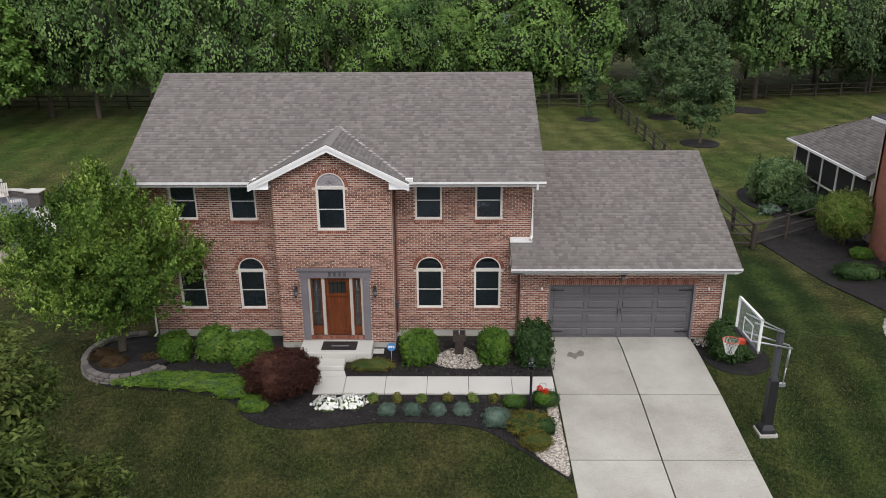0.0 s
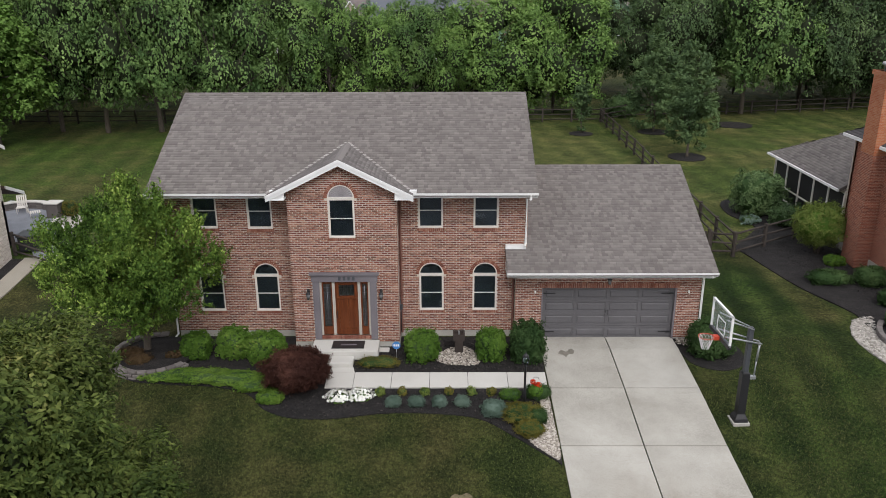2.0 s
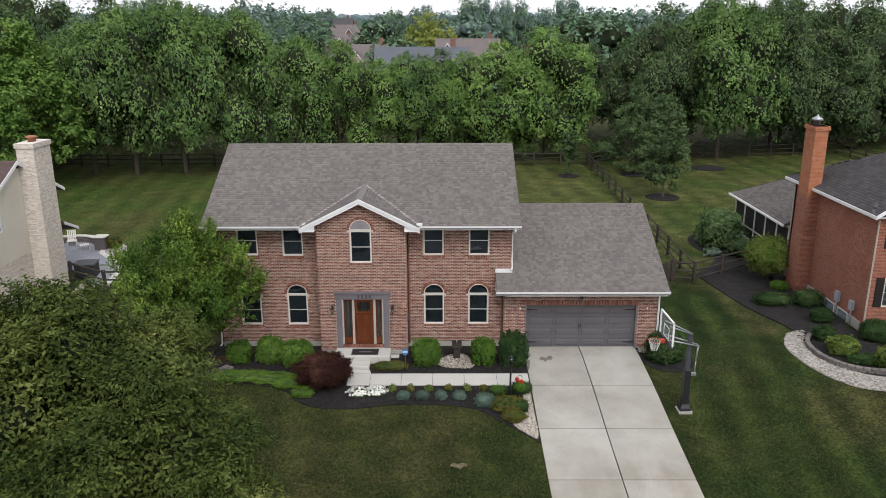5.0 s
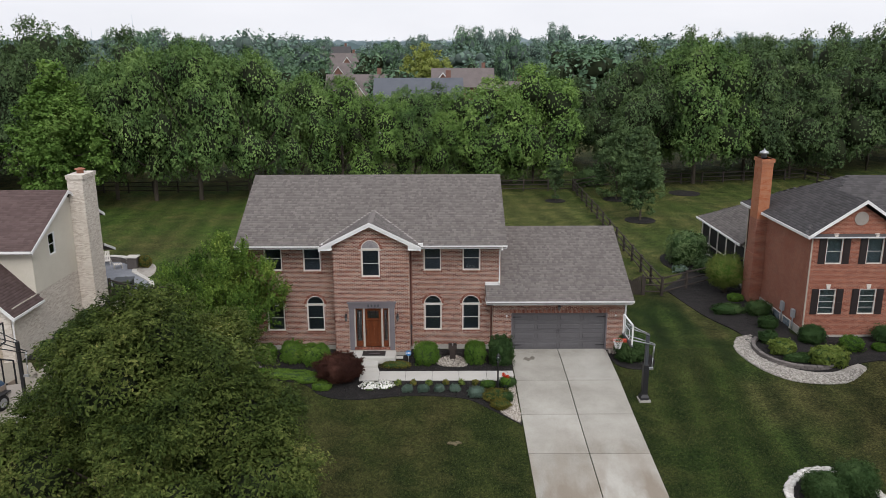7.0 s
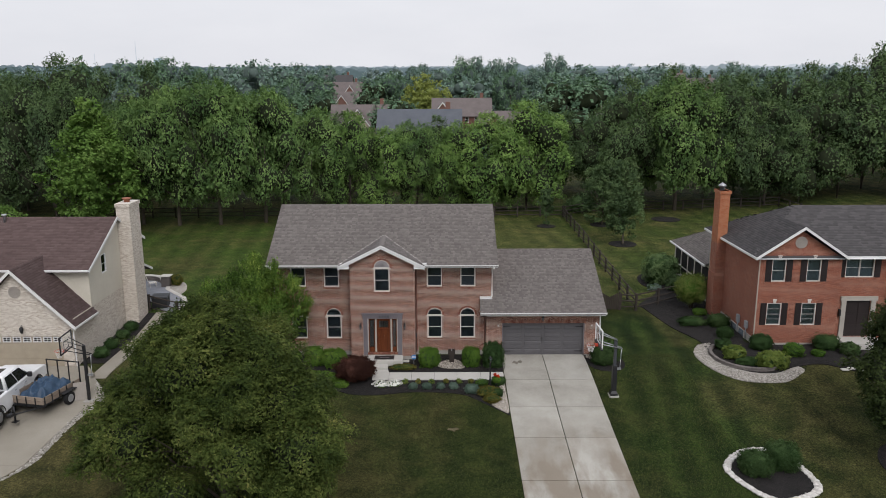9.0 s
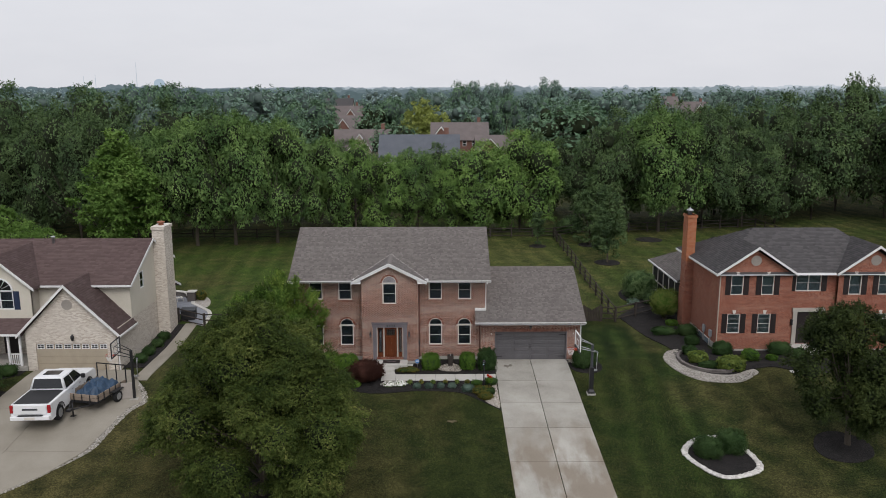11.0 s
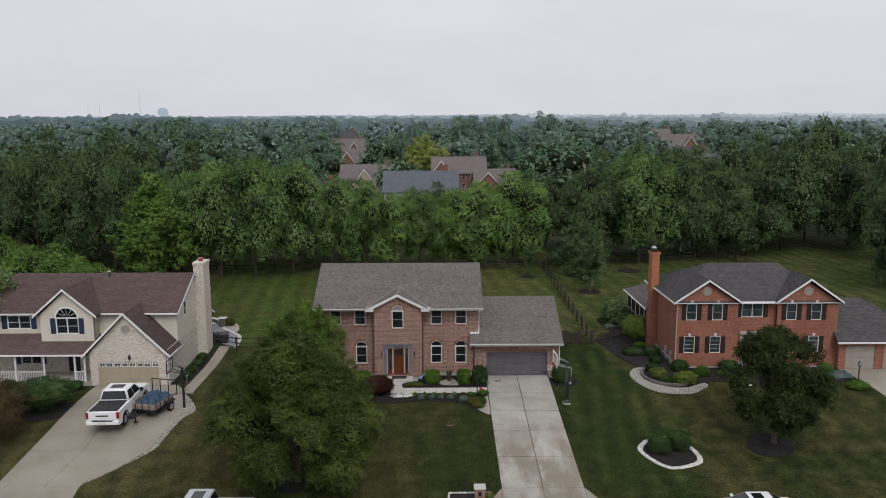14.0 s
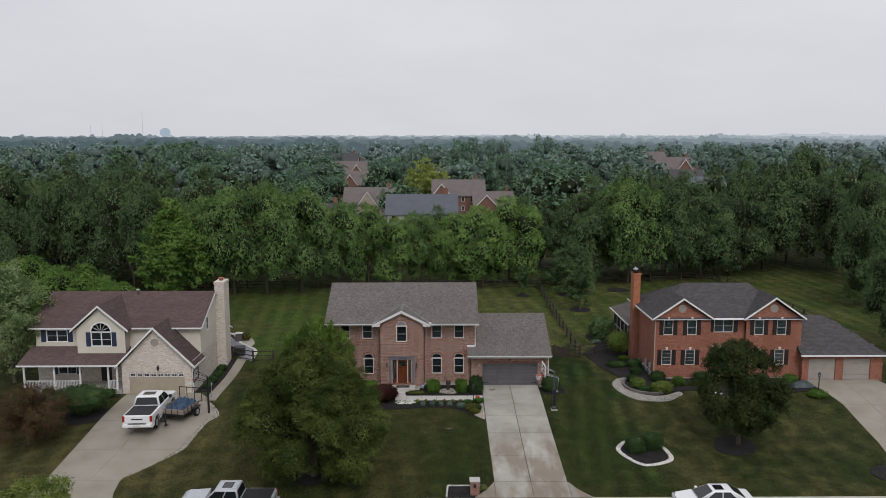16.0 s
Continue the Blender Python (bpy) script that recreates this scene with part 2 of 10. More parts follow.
    near_bed = math_of(nt, "MAXIMUM", math_of(nt, "MULTIPLY", between(x, 9.5, 15.0, 1.5), between(y, -8.5, -2.5, 2.0)), math_of(nt, "MULTIPLY", between(x, 10.4, 12.4, 0.6), between(y, 0.5, 9.6, 1.0)))
    tan_ = math_of(nt, "MAXIMUM", math_of(nt, "MULTIPLY", sere, 0.55), math_of(nt, "MULTIPLY", near_bed, 0.7))
    amount = math_of(nt, "MAXIMUM", amount, math_of(nt, "MULTIPLY", tan_, math_of(nt, "MULTIPLY", mid, 1.7)))
    nt.links.new(mixed(nt, amount, green, dry), bsdf.inputs["Base Color"])
    bsdf.inputs["Roughness"].default_value = 0.9
    bsdf.inputs["Specular IOR Level"].default_value = 0.12
    h = math_of(nt, "ADD", math_of(nt, "MULTIPLY", fine, 0.7), blades)
    bump(nt, bsdf, h, 0.9, 0.05)
    return m


M_LAWN = lawn_mat()
M_LEAF_CHERRY = foliage("drooping_leaf", [(0.2, (0.017, 0.031, 0.009)), (0.5, (0.057, 0.085, 0.020)), (0.8, (0.127, 0.161, 0.042)), (1.0, (0.262, 0.261, 0.085))], leafy=0.34)
M_LEAF_OLIVE = foliage("olive_leaf", [(0.2, (0.014, 0.024, 0.009)), (0.5, (0.038, 0.056, 0.018)), (0.8, (0.075, 0.098, 0.030)), (1.0, (0.13, 0.145, 0.048))])
M_LEAF_SMALL = foliage("fresh_leaf", [(0.2, (0.019, 0.043, 0.010)), (0.5, (0.074, 0.138, 0.025)), (0.8, (0.192, 0.288, 0.055)), (1.0, (0.516, 0.600, 0.168))], leafy=0.34)
M_LEAF_BRIGHT = foliage("bright_leaf", [(0.1, (0.056, 0.114, 0.026)), (0.5, (0.117, 0.211, 0.047)), (0.85, (0.202, 0.313, 0.085)), (1.0, (0.283, 0.388, 0.131))])
M_LEAF_WOOD = foliage("woodland_leaf", [(0.2, (0.079, 0.147, 0.044)), (0.5, (0.163, 0.272, 0.073)), (0.85, (0.297, 0.432, 0.130)), (1.0, (0.408, 0.527, 0.177))], through_light=0.14, leafy=0.12)
M_LEAF_MID = foliage("mid_woodland_leaf", [(0.2, (0.063, 0.122, 0.042)), (0.5, (0.136, 0.226, 0.073)), (0.85, (0.260, 0.378, 0.125)), (1.0, (0.378, 0.481, 0.184))], through_light=0.14, leafy=0.12)
M_LEAF_DARK = foliage("dark_woodland_leaf", [(0.2, (0.049, 0.083, 0.040)), (0.5, (0.094, 0.150, 0.063)), (0.85, (0.175, 0.247, 0.104)), (1.0, (0.248, 0.321, 0.140))], through_light=0.14, leafy=0.12)
# Haze over the distance is put into these leaf colours, bluer farther off.
M_LEAF_LIGHTHAZE = foliage("light_haze_leaf", [(0.2, (0.059, 0.109, 0.071)), (0.5, (0.144, 0.238, 0.143)), (0.8, (0.241, 0.359, 0.218)), (1.0, (0.352, 0.468, 0.285))], through_light=0.1, tuft=0.5, leafy=0.07)
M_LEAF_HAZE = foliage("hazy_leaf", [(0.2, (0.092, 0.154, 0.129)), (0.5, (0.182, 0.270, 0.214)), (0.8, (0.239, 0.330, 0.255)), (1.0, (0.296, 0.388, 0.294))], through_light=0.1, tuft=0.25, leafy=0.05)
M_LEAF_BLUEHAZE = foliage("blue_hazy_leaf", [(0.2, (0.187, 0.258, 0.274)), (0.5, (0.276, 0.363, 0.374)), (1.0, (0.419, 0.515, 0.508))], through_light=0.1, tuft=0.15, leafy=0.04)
M_LEAF_PALEGOLD = foliage("pale_yellow_leaf", [(0.1, (0.20, 0.24, 0.065)), (0.5, (0.30, 0.35, 0.10)), (1.0, (0.42, 0.46, 0.16))], tuft=0.9)
M_LEAF_COVER = foliage("ground_cover_leaf", [(0.1, (0.042, 0.085, 0.014)), (0.5, (0.105, 0.190, 0.030)), (0.9, (0.198, 0.30, 0.058))])
M_LEAF_LIME = foliage("lime_leaf", [(0.1, (0.069, 0.106, 0.022)), (0.5, (0.144, 0.194, 0.045)), (1.0, (0.263, 0.312, 0.094))])
M_LEAF_BOX = foliage("boxwood_leaf", [(0.1, (0.030, 0.070, 0.012)), (0.5, (0.078, 0.155, 0.024)), (0.9, (0.150, 0.255, 0.046)), (1.0, (0.27, 0.31, 0.08))])
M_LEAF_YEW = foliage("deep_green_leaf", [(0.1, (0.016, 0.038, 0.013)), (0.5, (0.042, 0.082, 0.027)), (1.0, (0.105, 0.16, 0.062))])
M_LEAF_RED = foliage("maroon_leaf", [(0.1, (0.024, 0.010, 0.008)), (0.5, (0.062, 0.027, 0.021)), (1.0, (0.145, 0.068, 0.05))])
M_LEAF_RUST = foliage("rusty_leaf", [(0.1, (0.030, 0.019, 0.011)), (0.5, (0.080, 0.053, 0.028)), (1.0, (0.165, 0.110, 0.058))])
M_LEAF_BLUE = foliage("blue_grey_leaf", [(0.1, (0.052, 0.086, 0.067)), (0.5, (0.115, 0.172, 0.138)), (1.0, (0.218, 0.287, 0.241))])
M_LEAF_PALE = foliage("pale_flowering_leaf", [(0.1, (0.075, 0.125, 0.05)), (0.5, (0.17, 0.24, 0.105)), (0.8, (0.33, 0.39, 0.21)), (1.0, (0.56, 0.58, 0.44))])
# Dark cores put the shade of crown gaps into colour, with haze far off.
M_CROWN_SHADE = surface("crown_gap_shade", [(0.1, (0.012, 0.018, 0.008)), (0.9, (0.035, 0.048, 0.020))], 2.0, 12, 0.95, 0.5, 0.03)
M_HAZY_CROWN_SHADE = surface("hazy_crown_gap_shade", [(0.1, (0.062, 0.090, 0.080)), (0.9, (0.115, 0.155, 0.138))], 0.5, 3, 0.95, 0.3, 0.03)
M_LEAF_GOLD = foliage("golden_leaf", [(0.1, (0.072, 0.066, 0.014)), (0.5, (0.156, 0.144, 0.034)), (1.0, (0.288, 0.252, 0.072))])
M_PETAL_WHITE = foliage("white_petal", [(0.0, (0.72, 0.72, 0.69)), (0.6, (0.88, 0.88, 0.86))], 0.6, 0.15)
M_PETAL_RED = foliage("red_petal", [(0.0, (0.40, 0.02, 0.008)), (1.0, (0.65, 0.055, 0.018))], 0.6, 0.15)


# ---- shapes ----
WORLD_OF = {}


def np_mesh(name, verts, faces, mats, smooth=False):
    me = bpy.data.meshes.new(name)
    faces = np.asarray(faces, dtype=np.int32)
    n, k = faces.shape
    me.vertices.add(len(verts))
    me.vertices.foreach_set("co", np.asarray(verts, dtype=np.float32).ravel())
    me.loops.add(n * k)
    me.loops.foreach_set("vertex_index", faces.ravel())
    me.polygons.add(n)
    me.polygons.foreach_set("loop_start", np.arange(0, n * k, k, dtype=np.int32))
    if smooth:
        me.polygons.foreach_set("use_smooth", np.ones(n, dtype=bool))
    me.update(calc_edges=True)
    for m in (mats if isinstance(mats, (list, tuple)) else [mats]):
        me.materials.append(m)
    return me


def thing(name, label, category, at=(0, 0, 0), rz=0.0, group="", kind=""):
    """An Empty at the base of a thing."""
    ob = new(name)
    ob.empty_display_size = 0.2
    ob.matrix_basis = pose(*at, 0, 0, rz)
    WORLD_OF[ob] = ob.matrix_basis.copy()
    return tagged(ob, label, category, group, kind)


def hang(ob, parent, m=None, label=""):
    """Makes ob a part of parent; m is its place in the parent's own axes."""
    ob.parent = parent
    if m is not None:
        ob.matrix_basis = m
    return tagged(ob, label)


def mesh_of(name, bm, mats, smooth=False):
    me = bpy.data.meshes.new(name)
    bm.to_mesh(me)
    bm.free()
    for m in (mats if isinstance(mats, (list, tuple)) else [mats]):
        me.materials.append(m)
    if smooth:
        me.polygons.foreach_set("use_smooth", np.ones(len(me.polygons), dtype=bool))
    return me


def part(name, bm, mats, parent, label="", m=None, smooth=False):
    return hang(new(name, mesh_of(name, bm, mats, smooth)), parent, m, label)


def parts_of(name, bm, mats, parent, label="", m=None):
    """Each loose piece of the mesh becomes a part of its own."""
    bm.verts.ensure_lookup_table()
    bm.verts.index_update()
    seen, made = set(), []
    for v in bm.verts:
        if v.index in seen:
            continue
        stack, isle = [v], []
        seen.add(v.index)
        while stack:
            w = stack.pop()
            isle.append(w)
            for e in w.link_edges:
                o = e.other_vert(w)
                if o.index not in seen:
                    seen.add(o.index)
                    stack.append(o)
        piece = bmesh.new()
        index = {w.index: piece.verts.new(w.co) for w in isle}
        for fc in {fc for w in isle for fc in w.link_faces}:
            q = piece.faces.new([index[w.index] for w in fc.verts])
            q.smooth = fc.smooth
        piece.normal_update()
        made.append(part(name, piece, mats, parent, label, m))
    bm.free()
    return made


def single(name, bm, mats, label, category, m=None, group="", kind="", smooth=False):
    """A thing that is one mesh."""
    ob = new(name, mesh_of(name, bm, mats, smooth))
    if m is not None:
        ob.matrix_basis = m
    return tagged(ob, label, category, group, kind)


def box(bm, x0, x1, y0, y1, z0, z1, mi=0, m=None):
    co = [(x, y, z) for z in (z0, z1) for y in (y0, y1) for x in (x0, x1)]
    v = [bm.verts.new(m @ Vector(c) if m else c) for c in co]
    for f in ((0, 2, 3, 1), (4, 5, 7, 6), (0, 1, 5, 4), (2, 6, 7, 3), (0, 4, 6, 2), (1, 3, 7, 5)):
        bm.faces.new([v[i] for i in f]).material_index = mi
    return v


def soft_box(x0, x1, y0, y1, z0, z1, r=0.01, seg=1):
    bm = bmesh.new()
    box(bm, x0, x1, y0, y1, z0, z1)
    bmesh.ops.bevel(bm, geom=bm.edges[:], offset=r, segments=seg, affect="EDGES", profile=0.5)
    return bm


def prism(bm, outline, axis, d0, d1, mi=0):
    """A flat outline drawn out along an axis: outline (u, v) is (x, z) for y, (y, z) for x, (x, y) for z."""
    def at(u, v, d):
        return {"y": (u, d, v), "x": (d, u, v), "z": (u, v, d)}[axis]
    a = [bm.verts.new(at(u, v, d0)) for u, v in outline]
    b = [bm.verts.new(at(u, v, d1)) for u, v in outline]
    n = len(outline)
    fs = [bm.faces.new(a), bm.faces.new(b[::-1])]
    for i in range(n):
        fs.append(bm.faces.new((a[i], b[i], b[(i + 1) % n], a[(i + 1) % n])))
    for f in fs:
        f.material_index = mi
    bmesh.ops.recalc_face_normals(bm, faces=fs)
    return fs


def sheet_with_holes(outer, holes, thick):
    """An upright wall in x and z with openings through it; its face lies at y = 0 and its back at y = thick."""
    bm = bmesh.new()
    edges = []
    for loop in [outer] + holes:
        v = [bm.verts.new((u, 0, w)) for u, w in loop]
        edges += [bm.edges.new((v[i], v[(i + 1) % len(v)])) for i in range(len(v))]
    bmesh.ops.triangle_fill(bm, use_beauty=True, use_dissolve=False, edges=edges)
    r = bmesh.ops.extrude_face_region(bm, geom=bm.faces[:])
    bmesh.ops.translate(bm, verts=[g for g in r["geom"] if isinstance(g, bmesh.types.BMVert)], vec=(0, thick, 0))
    bmesh.ops.recalc_face_normals(bm, faces=bm.faces[:])
    return bm


def tube(bm, pts, radii, seg=8, mi=0, cap=True):
    rings = []
    pts = [Vector(p) for p in pts]
    for i, p in enumerate(pts):
        d = (pts[min(i + 1, len(pts) - 1)] - pts[max(i - 1, 0)]).normalized()
        q = d.to_track_quat("Z", "Y")
        r = radii if isinstance(radii, (int, float)) else radii[i]
        rings.append([bm.verts.new(p + q @ Vector((math.cos(a) * r, math.sin(a) * r, 0)))
                      for a in (2 * math.pi * k / seg for k in range(seg))])
    for a, b in zip(rings, rings[1:]):
        for k in range(seg):
            f = bm.faces.new((a[k], a[(k + 1) % seg], b[(k + 1) % seg], b[k]))
            f.material_index = mi
            f.smooth = True
    if cap:
        bm.faces.new(rings[0][::-1]).material_index = mi
        bm.faces.new(rings[-1]).material_index = mi


def lathe(bm, profile, seg=20, at=(0, 0, 0), mi=0, smooth=True):
    """Turns (radius, z) round an upright axis."""
    rings = []
    for r, z in profile:
        rings.append([bm.verts.new((at[0] + math.cos(a) * r, at[1] + math.sin(a) * r, at[2] + z))
                      for a in (2 * math.pi * k / seg for k in range(seg))])
    for a, b in zip(rings, rings[1:]):
        for k in range(seg):
            f = bm.faces.new((a[k], a[(k + 1) % seg], b[(k + 1) % seg], b[k]))
            f.smooth = smooth
            f.material_index = mi
    bm.faces.new(rings[0][::-1]).material_index = mi
    bm.faces.new(rings[-1]).material_index = mi


def rounded(points, steps=6):
    """A smooth closed outline through the points."""
    out = []
    n = len(points)
    for i in range(n):
        p0, p1, p2, p3 = (Vector(points[(i + k - 1) % n]).to_2d() for k in range(4))
        for s in range(steps):
            t = s / steps
            q = 0.5 * (2 * p1 + (p2 - p0) * t + (2 * p0 - 5 * p1 + 4 * p2 - p3) * t * t + (3 * p1 - p0 - 3 * p2 + p3) * t ** 3)
            out.append((q.x, q.y))
    return out


# ---- ground ----
LAND_Y = [-400, -60, -19, -16, -12, -9.3, -6.4, -3.5, -1, 5, 12, 30, 60, 4500]
LAND_Z = [-1.9, -1.9, -1.75, -1.5, -1.12, -0.86, -0.56, -0.2, 0, 0, 0, 0.5, 0.8, 0.8]


def ease(a, b, x):
    t = min(1.0, max(0.0, (x - a) / (b - a)))
    return t * t * (3 - 2 * t)


def land(x, y):
    """Height of the ground."""
    z = float(np.interp(y, LAND_Y, LAND_Z))
    z -= 0.65 * ease(-15, -22, x) * (1 - ease(4, 12, y))
    z += 0.3 * ease(8, 15, x) * ease(-12, -2, y) * (1 - ease(10, 25, y))
    return z


ROAD_Y = -18.55


def draped(outline, rise, thick, step=1.5):
    """A flat piece with this outline that follows the ground, its top the rise above it."""
    bm = bmesh.new()
    v = [bm.verts.new((x, y, 0)) for x, y in outline]
    e = [bm.edges.new((v[i], v[(i + 1) % len(v)])) for i in range(len(v))]
    bmesh.ops.triangle_fill(bm, use_beauty=True, use_dissolve=False, edges=e)
    xs = [p[0] for p in outline]
    ys = [p[1] for p in outline]
    for axis, lo, hi, extra in ((0, min(xs), max(xs), []), (1, min(ys), max(ys), LAND_Y)):
        cuts = [c for c in np.arange(lo + step, hi - 0.2, step)] + [c for c in extra if lo < c < hi]
        for c in cuts:
            co = (c, 0, 0) if axis == 0 else (0, c, 0)
            no = (1, 0, 0) if axis == 0 else (0, 1, 0)
            bmesh.ops.bisect_plane(bm, geom=bm.verts[:] + bm.edges[:] + bm.faces[:], plane_co=co, plane_no=no)
    r = bmesh.ops.extrude_face_region(bm, geom=bm.faces[:])
    top = [g for g in r["geom"] if isinstance(g, bmesh.types.BMVert)]
    tops = set(top)
    for w in bm.verts:
        w.co.z = land(w.co.x, w.co.y) + (rise if w in tops else rise - thick)
    bmesh.ops.recalc_face_normals(bm, faces=bm.faces[:])
    return bm


def ground():
    fx = np.concatenate([[-4500, -2500, -1200, -600, -300, -150, -90], np.arange(-60, 60.1, 1.0), [90, 150, 300, 600, 1200, 2500, 4500]])
    near = np.arange(-18, 62, 0.5)
    fy = np.unique(np.concatenate([[-400, -200, -100, -60, -40, -26.4], [ROAD_Y - 0.02], near, [75, 100, 150, 250, 400, 700, 1200, 2200, 4500], LAND_Y]))
    verts = [(x, y, land(x, y) + (0.02 * noise.noise(Vector((x * 0.4, y * 0.4, 0))) if abs(x) < 60 and -18 < y < 60 else 0)
              - (0.25 if -27 < y < ROAD_Y else 0)) for y in fy for x in fx]
    nx = len(fx)
    faces = [(j * nx + i, j * nx + i + 1, (j + 1) * nx + i + 1, (j + 1) * nx + i) for j in range(len(fy) - 1) for i in range(nx - 1)]
    ob = new("ground", np_mesh("ground", verts, faces, M_LAWN, True))
    return tagged(ob, "mown green lawn with dry patches sloping down to the street", "lawn", kind="structure")


ground()


# ---- leaves ----
def leaf_quads(rng, c, n, length, width, droop=0.0, vary=0.35, axis=None):
    """Diamond leaves at the points c that face n, along the axis where one is given, as verts and faces."""
    k = len(c)
    n = n / np.maximum(1e-6, np.linalg.norm(n, axis=1, keepdims=True))
    a = rng.normal(size=(k, 3)) if axis is None else np.array(axis)
    a[:, 2] -= droop
    a -= n * np.sum(a * n, axis=1, keepdims=True) * 0.8
    a /= np.maximum(1e-6, np.linalg.norm(a, axis=1, keepdims=True))
    s = np.cross(a, n)
    s /= np.maximum(1e-6, np.linalg.norm(s, axis=1, keepdims=True))
    f = 1 + vary * rng.uniform(-1, 1, size=(k, 1))
    la, ws = a * length * 0.5 * f, s * width * 0.5 * f
    lift = n * (width * 0.2) * f
    v = np.stack([c - la, c + ws + lift, c + la, c - ws + lift], axis=1).reshape(-1, 3)
    return v, np.arange(4 * k, dtype=np.int32).reshape(k, 4)


def wobble(d, seed, freq=2.1):
    return np.array([noise.noise(Vector((p[0] * freq + seed, p[1] * freq - seed, p[2] * freq + 2 * seed))) for p in d])


def shade_ball():
    """A round core for the shade inside a crown, as verts and four-sided faces."""
    bm = bmesh.new()
    bmesh.ops.create_cube(bm, size=2.0)
    bmesh.ops.subdivide_edges(bm, edges=bm.edges[:], cuts=1, use_grid_fill=True)
    v = np.array([w.co.normalized()[:] for w in bm.verts])
    f = np.array([[w.index for w in q.verts] for q in bm.faces], dtype=np.int32)
    bm.free()
    return v, f


BALL = shade_ball()


def spray_crown(rng, boughs, sprays, leaves, rad, bough_r, leaf, lump=0.25, cone=0.0, droop=0.0, seed=1.0, inner=0.5, lift=0.5, fill=0.10, flat=0.72, twig=0.62, loose=0.13, limbs_=0, limb_r=0.3, wide=2.1, calm=0.5, core=0.0):
    """An uneven crown: boughs all round, or heaped on a few great limbs, leafy sprays on the outer side of each, leaves along each spray, darker gaps between.
    Gives the leaves' verts and faces and the boughs' middles."""
    k = np.arange(boughs) + 0.5
    z = np.clip(1 - 2 * k / boughs + 0.09 * rng.normal(size=boughs), -1, 1)
    a = k * 2.39996 + 0.45 * rng.normal(size=boughs)
    d = np.stack([np.sqrt(1 - z * z) * np.cos(a), np.sqrt(1 - z * z) * np.sin(a), z], axis=1)
    r = 1 - (1 - inner) * rng.random(boughs) ** 1.5
    r *= (1 + lump * wobble(d, seed)) * (1 - 0.6 * bough_r / max(rad))
    p = d * r[:, None]
    if cone:
        h = (p[:, 2] + 1) / 2
        p[:, :2] *= (np.clip(1.25 * (1 - h), 0.03, 1.0) ** cone)[:, None] * 1.15
    if limbs_:
        kk = np.arange(limbs_) + 0.5
        lz = np.clip(1 - 1.95 * kk / limbs_ + 0.08 * rng.normal(size=limbs_), -0.9, 1)
        la = kk * 2.39996 + 0.4 * rng.normal(size=limbs_)
        ld = np.stack([np.sqrt(1 - lz * lz) * np.cos(la), np.sqrt(1 - lz * lz) * np.sin(la), lz], axis=1)
        big = limb_r * rng.uniform(0.75, 1.25, limbs_)
        mid = ld * (1 - big * 0.9)[:, None] * (1 + lump * wobble(ld, seed))[:, None]
        if cone:
            mid[:, :2] *= (np.clip(1.25 * (1 - (mid[:, 2] + 1) / 2), 0.03, 1.0) ** cone)[:, None] * 1.12
        own = rng.choice(limbs_, boughs, p=big ** 2 / np.sum(big ** 2))
        way = rng.normal(size=(boughs, 3)) + 0.75 * ld[own] + np.array([0, 0, 0.45])
        way /= np.linalg.norm(way, axis=1, keepdims=True)
        p = mid[own] + way * (big[own] * rng.uniform(0.8, 1.0, boughs))[:, None]
        d = 0.5 * ld[own] + way
        d /= np.linalg.norm(d, axis=1, keepdims=True)
    c = p * np.array(rad)
    size = bough_r * rng.uniform(0.65, 1.25, size=boughs)
    up = np.array([0, 0, 1.0])
    e = rng.normal(size=(boughs, sprays, 3)) + 0.8 * d[:, None, :] + lift * up
    e /= np.linalg.norm(e, axis=2, keepdims=True)
    s = c[:, None, :] + e * (size[:, None, None] * (1 - 0.4 * rng.random((boughs, sprays, 1)) ** 2)) * np.array([1, 1, flat])
    t = e + 0.5 * d[:, None, :] + 0.45 * rng.normal(size=e.shape) + (0.2 - droop) * up
    t /= np.linalg.norm(t, axis=2, keepdims=True)
    q = rng.random((boughs, sprays, leaves, 1)) * rng.uniform(0.6, 1.3, (boughs, sprays, 1, 1))
    pos = s[:, :, None, :] + t[:, :, None, :] * (bough_r * twig) * (q - 0.3) + loose * bough_r * rng.normal(size=(boughs, sprays, leaves, 3))
    face = 0.7 * e[:, :, None, :] + 0.75 * up + calm * rng.normal(size=pos.shape)
    along = t[:, :, None, :] + 0.65 * rng.normal(size=pos.shape) - droop * up
    v, f = leaf_quads(rng, pos.reshape(-1, 3), face.reshape(-1, 3), leaf[0], leaf[1], 0.0, 0.35, along.reshape(-1, 3))
    n = int(fill * boughs * sprays * leaves)
    if n:
        i = rng.integers(0, boughs, n)
        g = c[i] * rng.uniform(0.15, 0.8, (n, 1)) + 0.35 * bough_r * rng.normal(size=(n, 3))
        gv, gf = leaf_quads(rng, g, d[i] + 0.5 * rng.normal(size=(n, 3)), leaf[0] * wide, max(leaf[1] * wide, leaf[0] * 0.5 * wide))
        v, f = np.concatenate([v, gv]), np.concatenate([f, gf + len(v)])
    if limbs_ and core:
        n = int(0.42 * boughs * sprays * leaves)
        own = rng.choice(limbs_, n, p=big ** 2 / np.sum(big ** 2))
        way = rng.normal(size=(n, 3)) + 0.5 * ld[own] + np.array([0, 0, 0.3])
        way /= np.linalg.norm(way, axis=1, keepdims=True)
        g = (mid[own] + way * (big[own] * rng.uniform(0.72, 1.02, n))[:, None]) * np.array(rad)
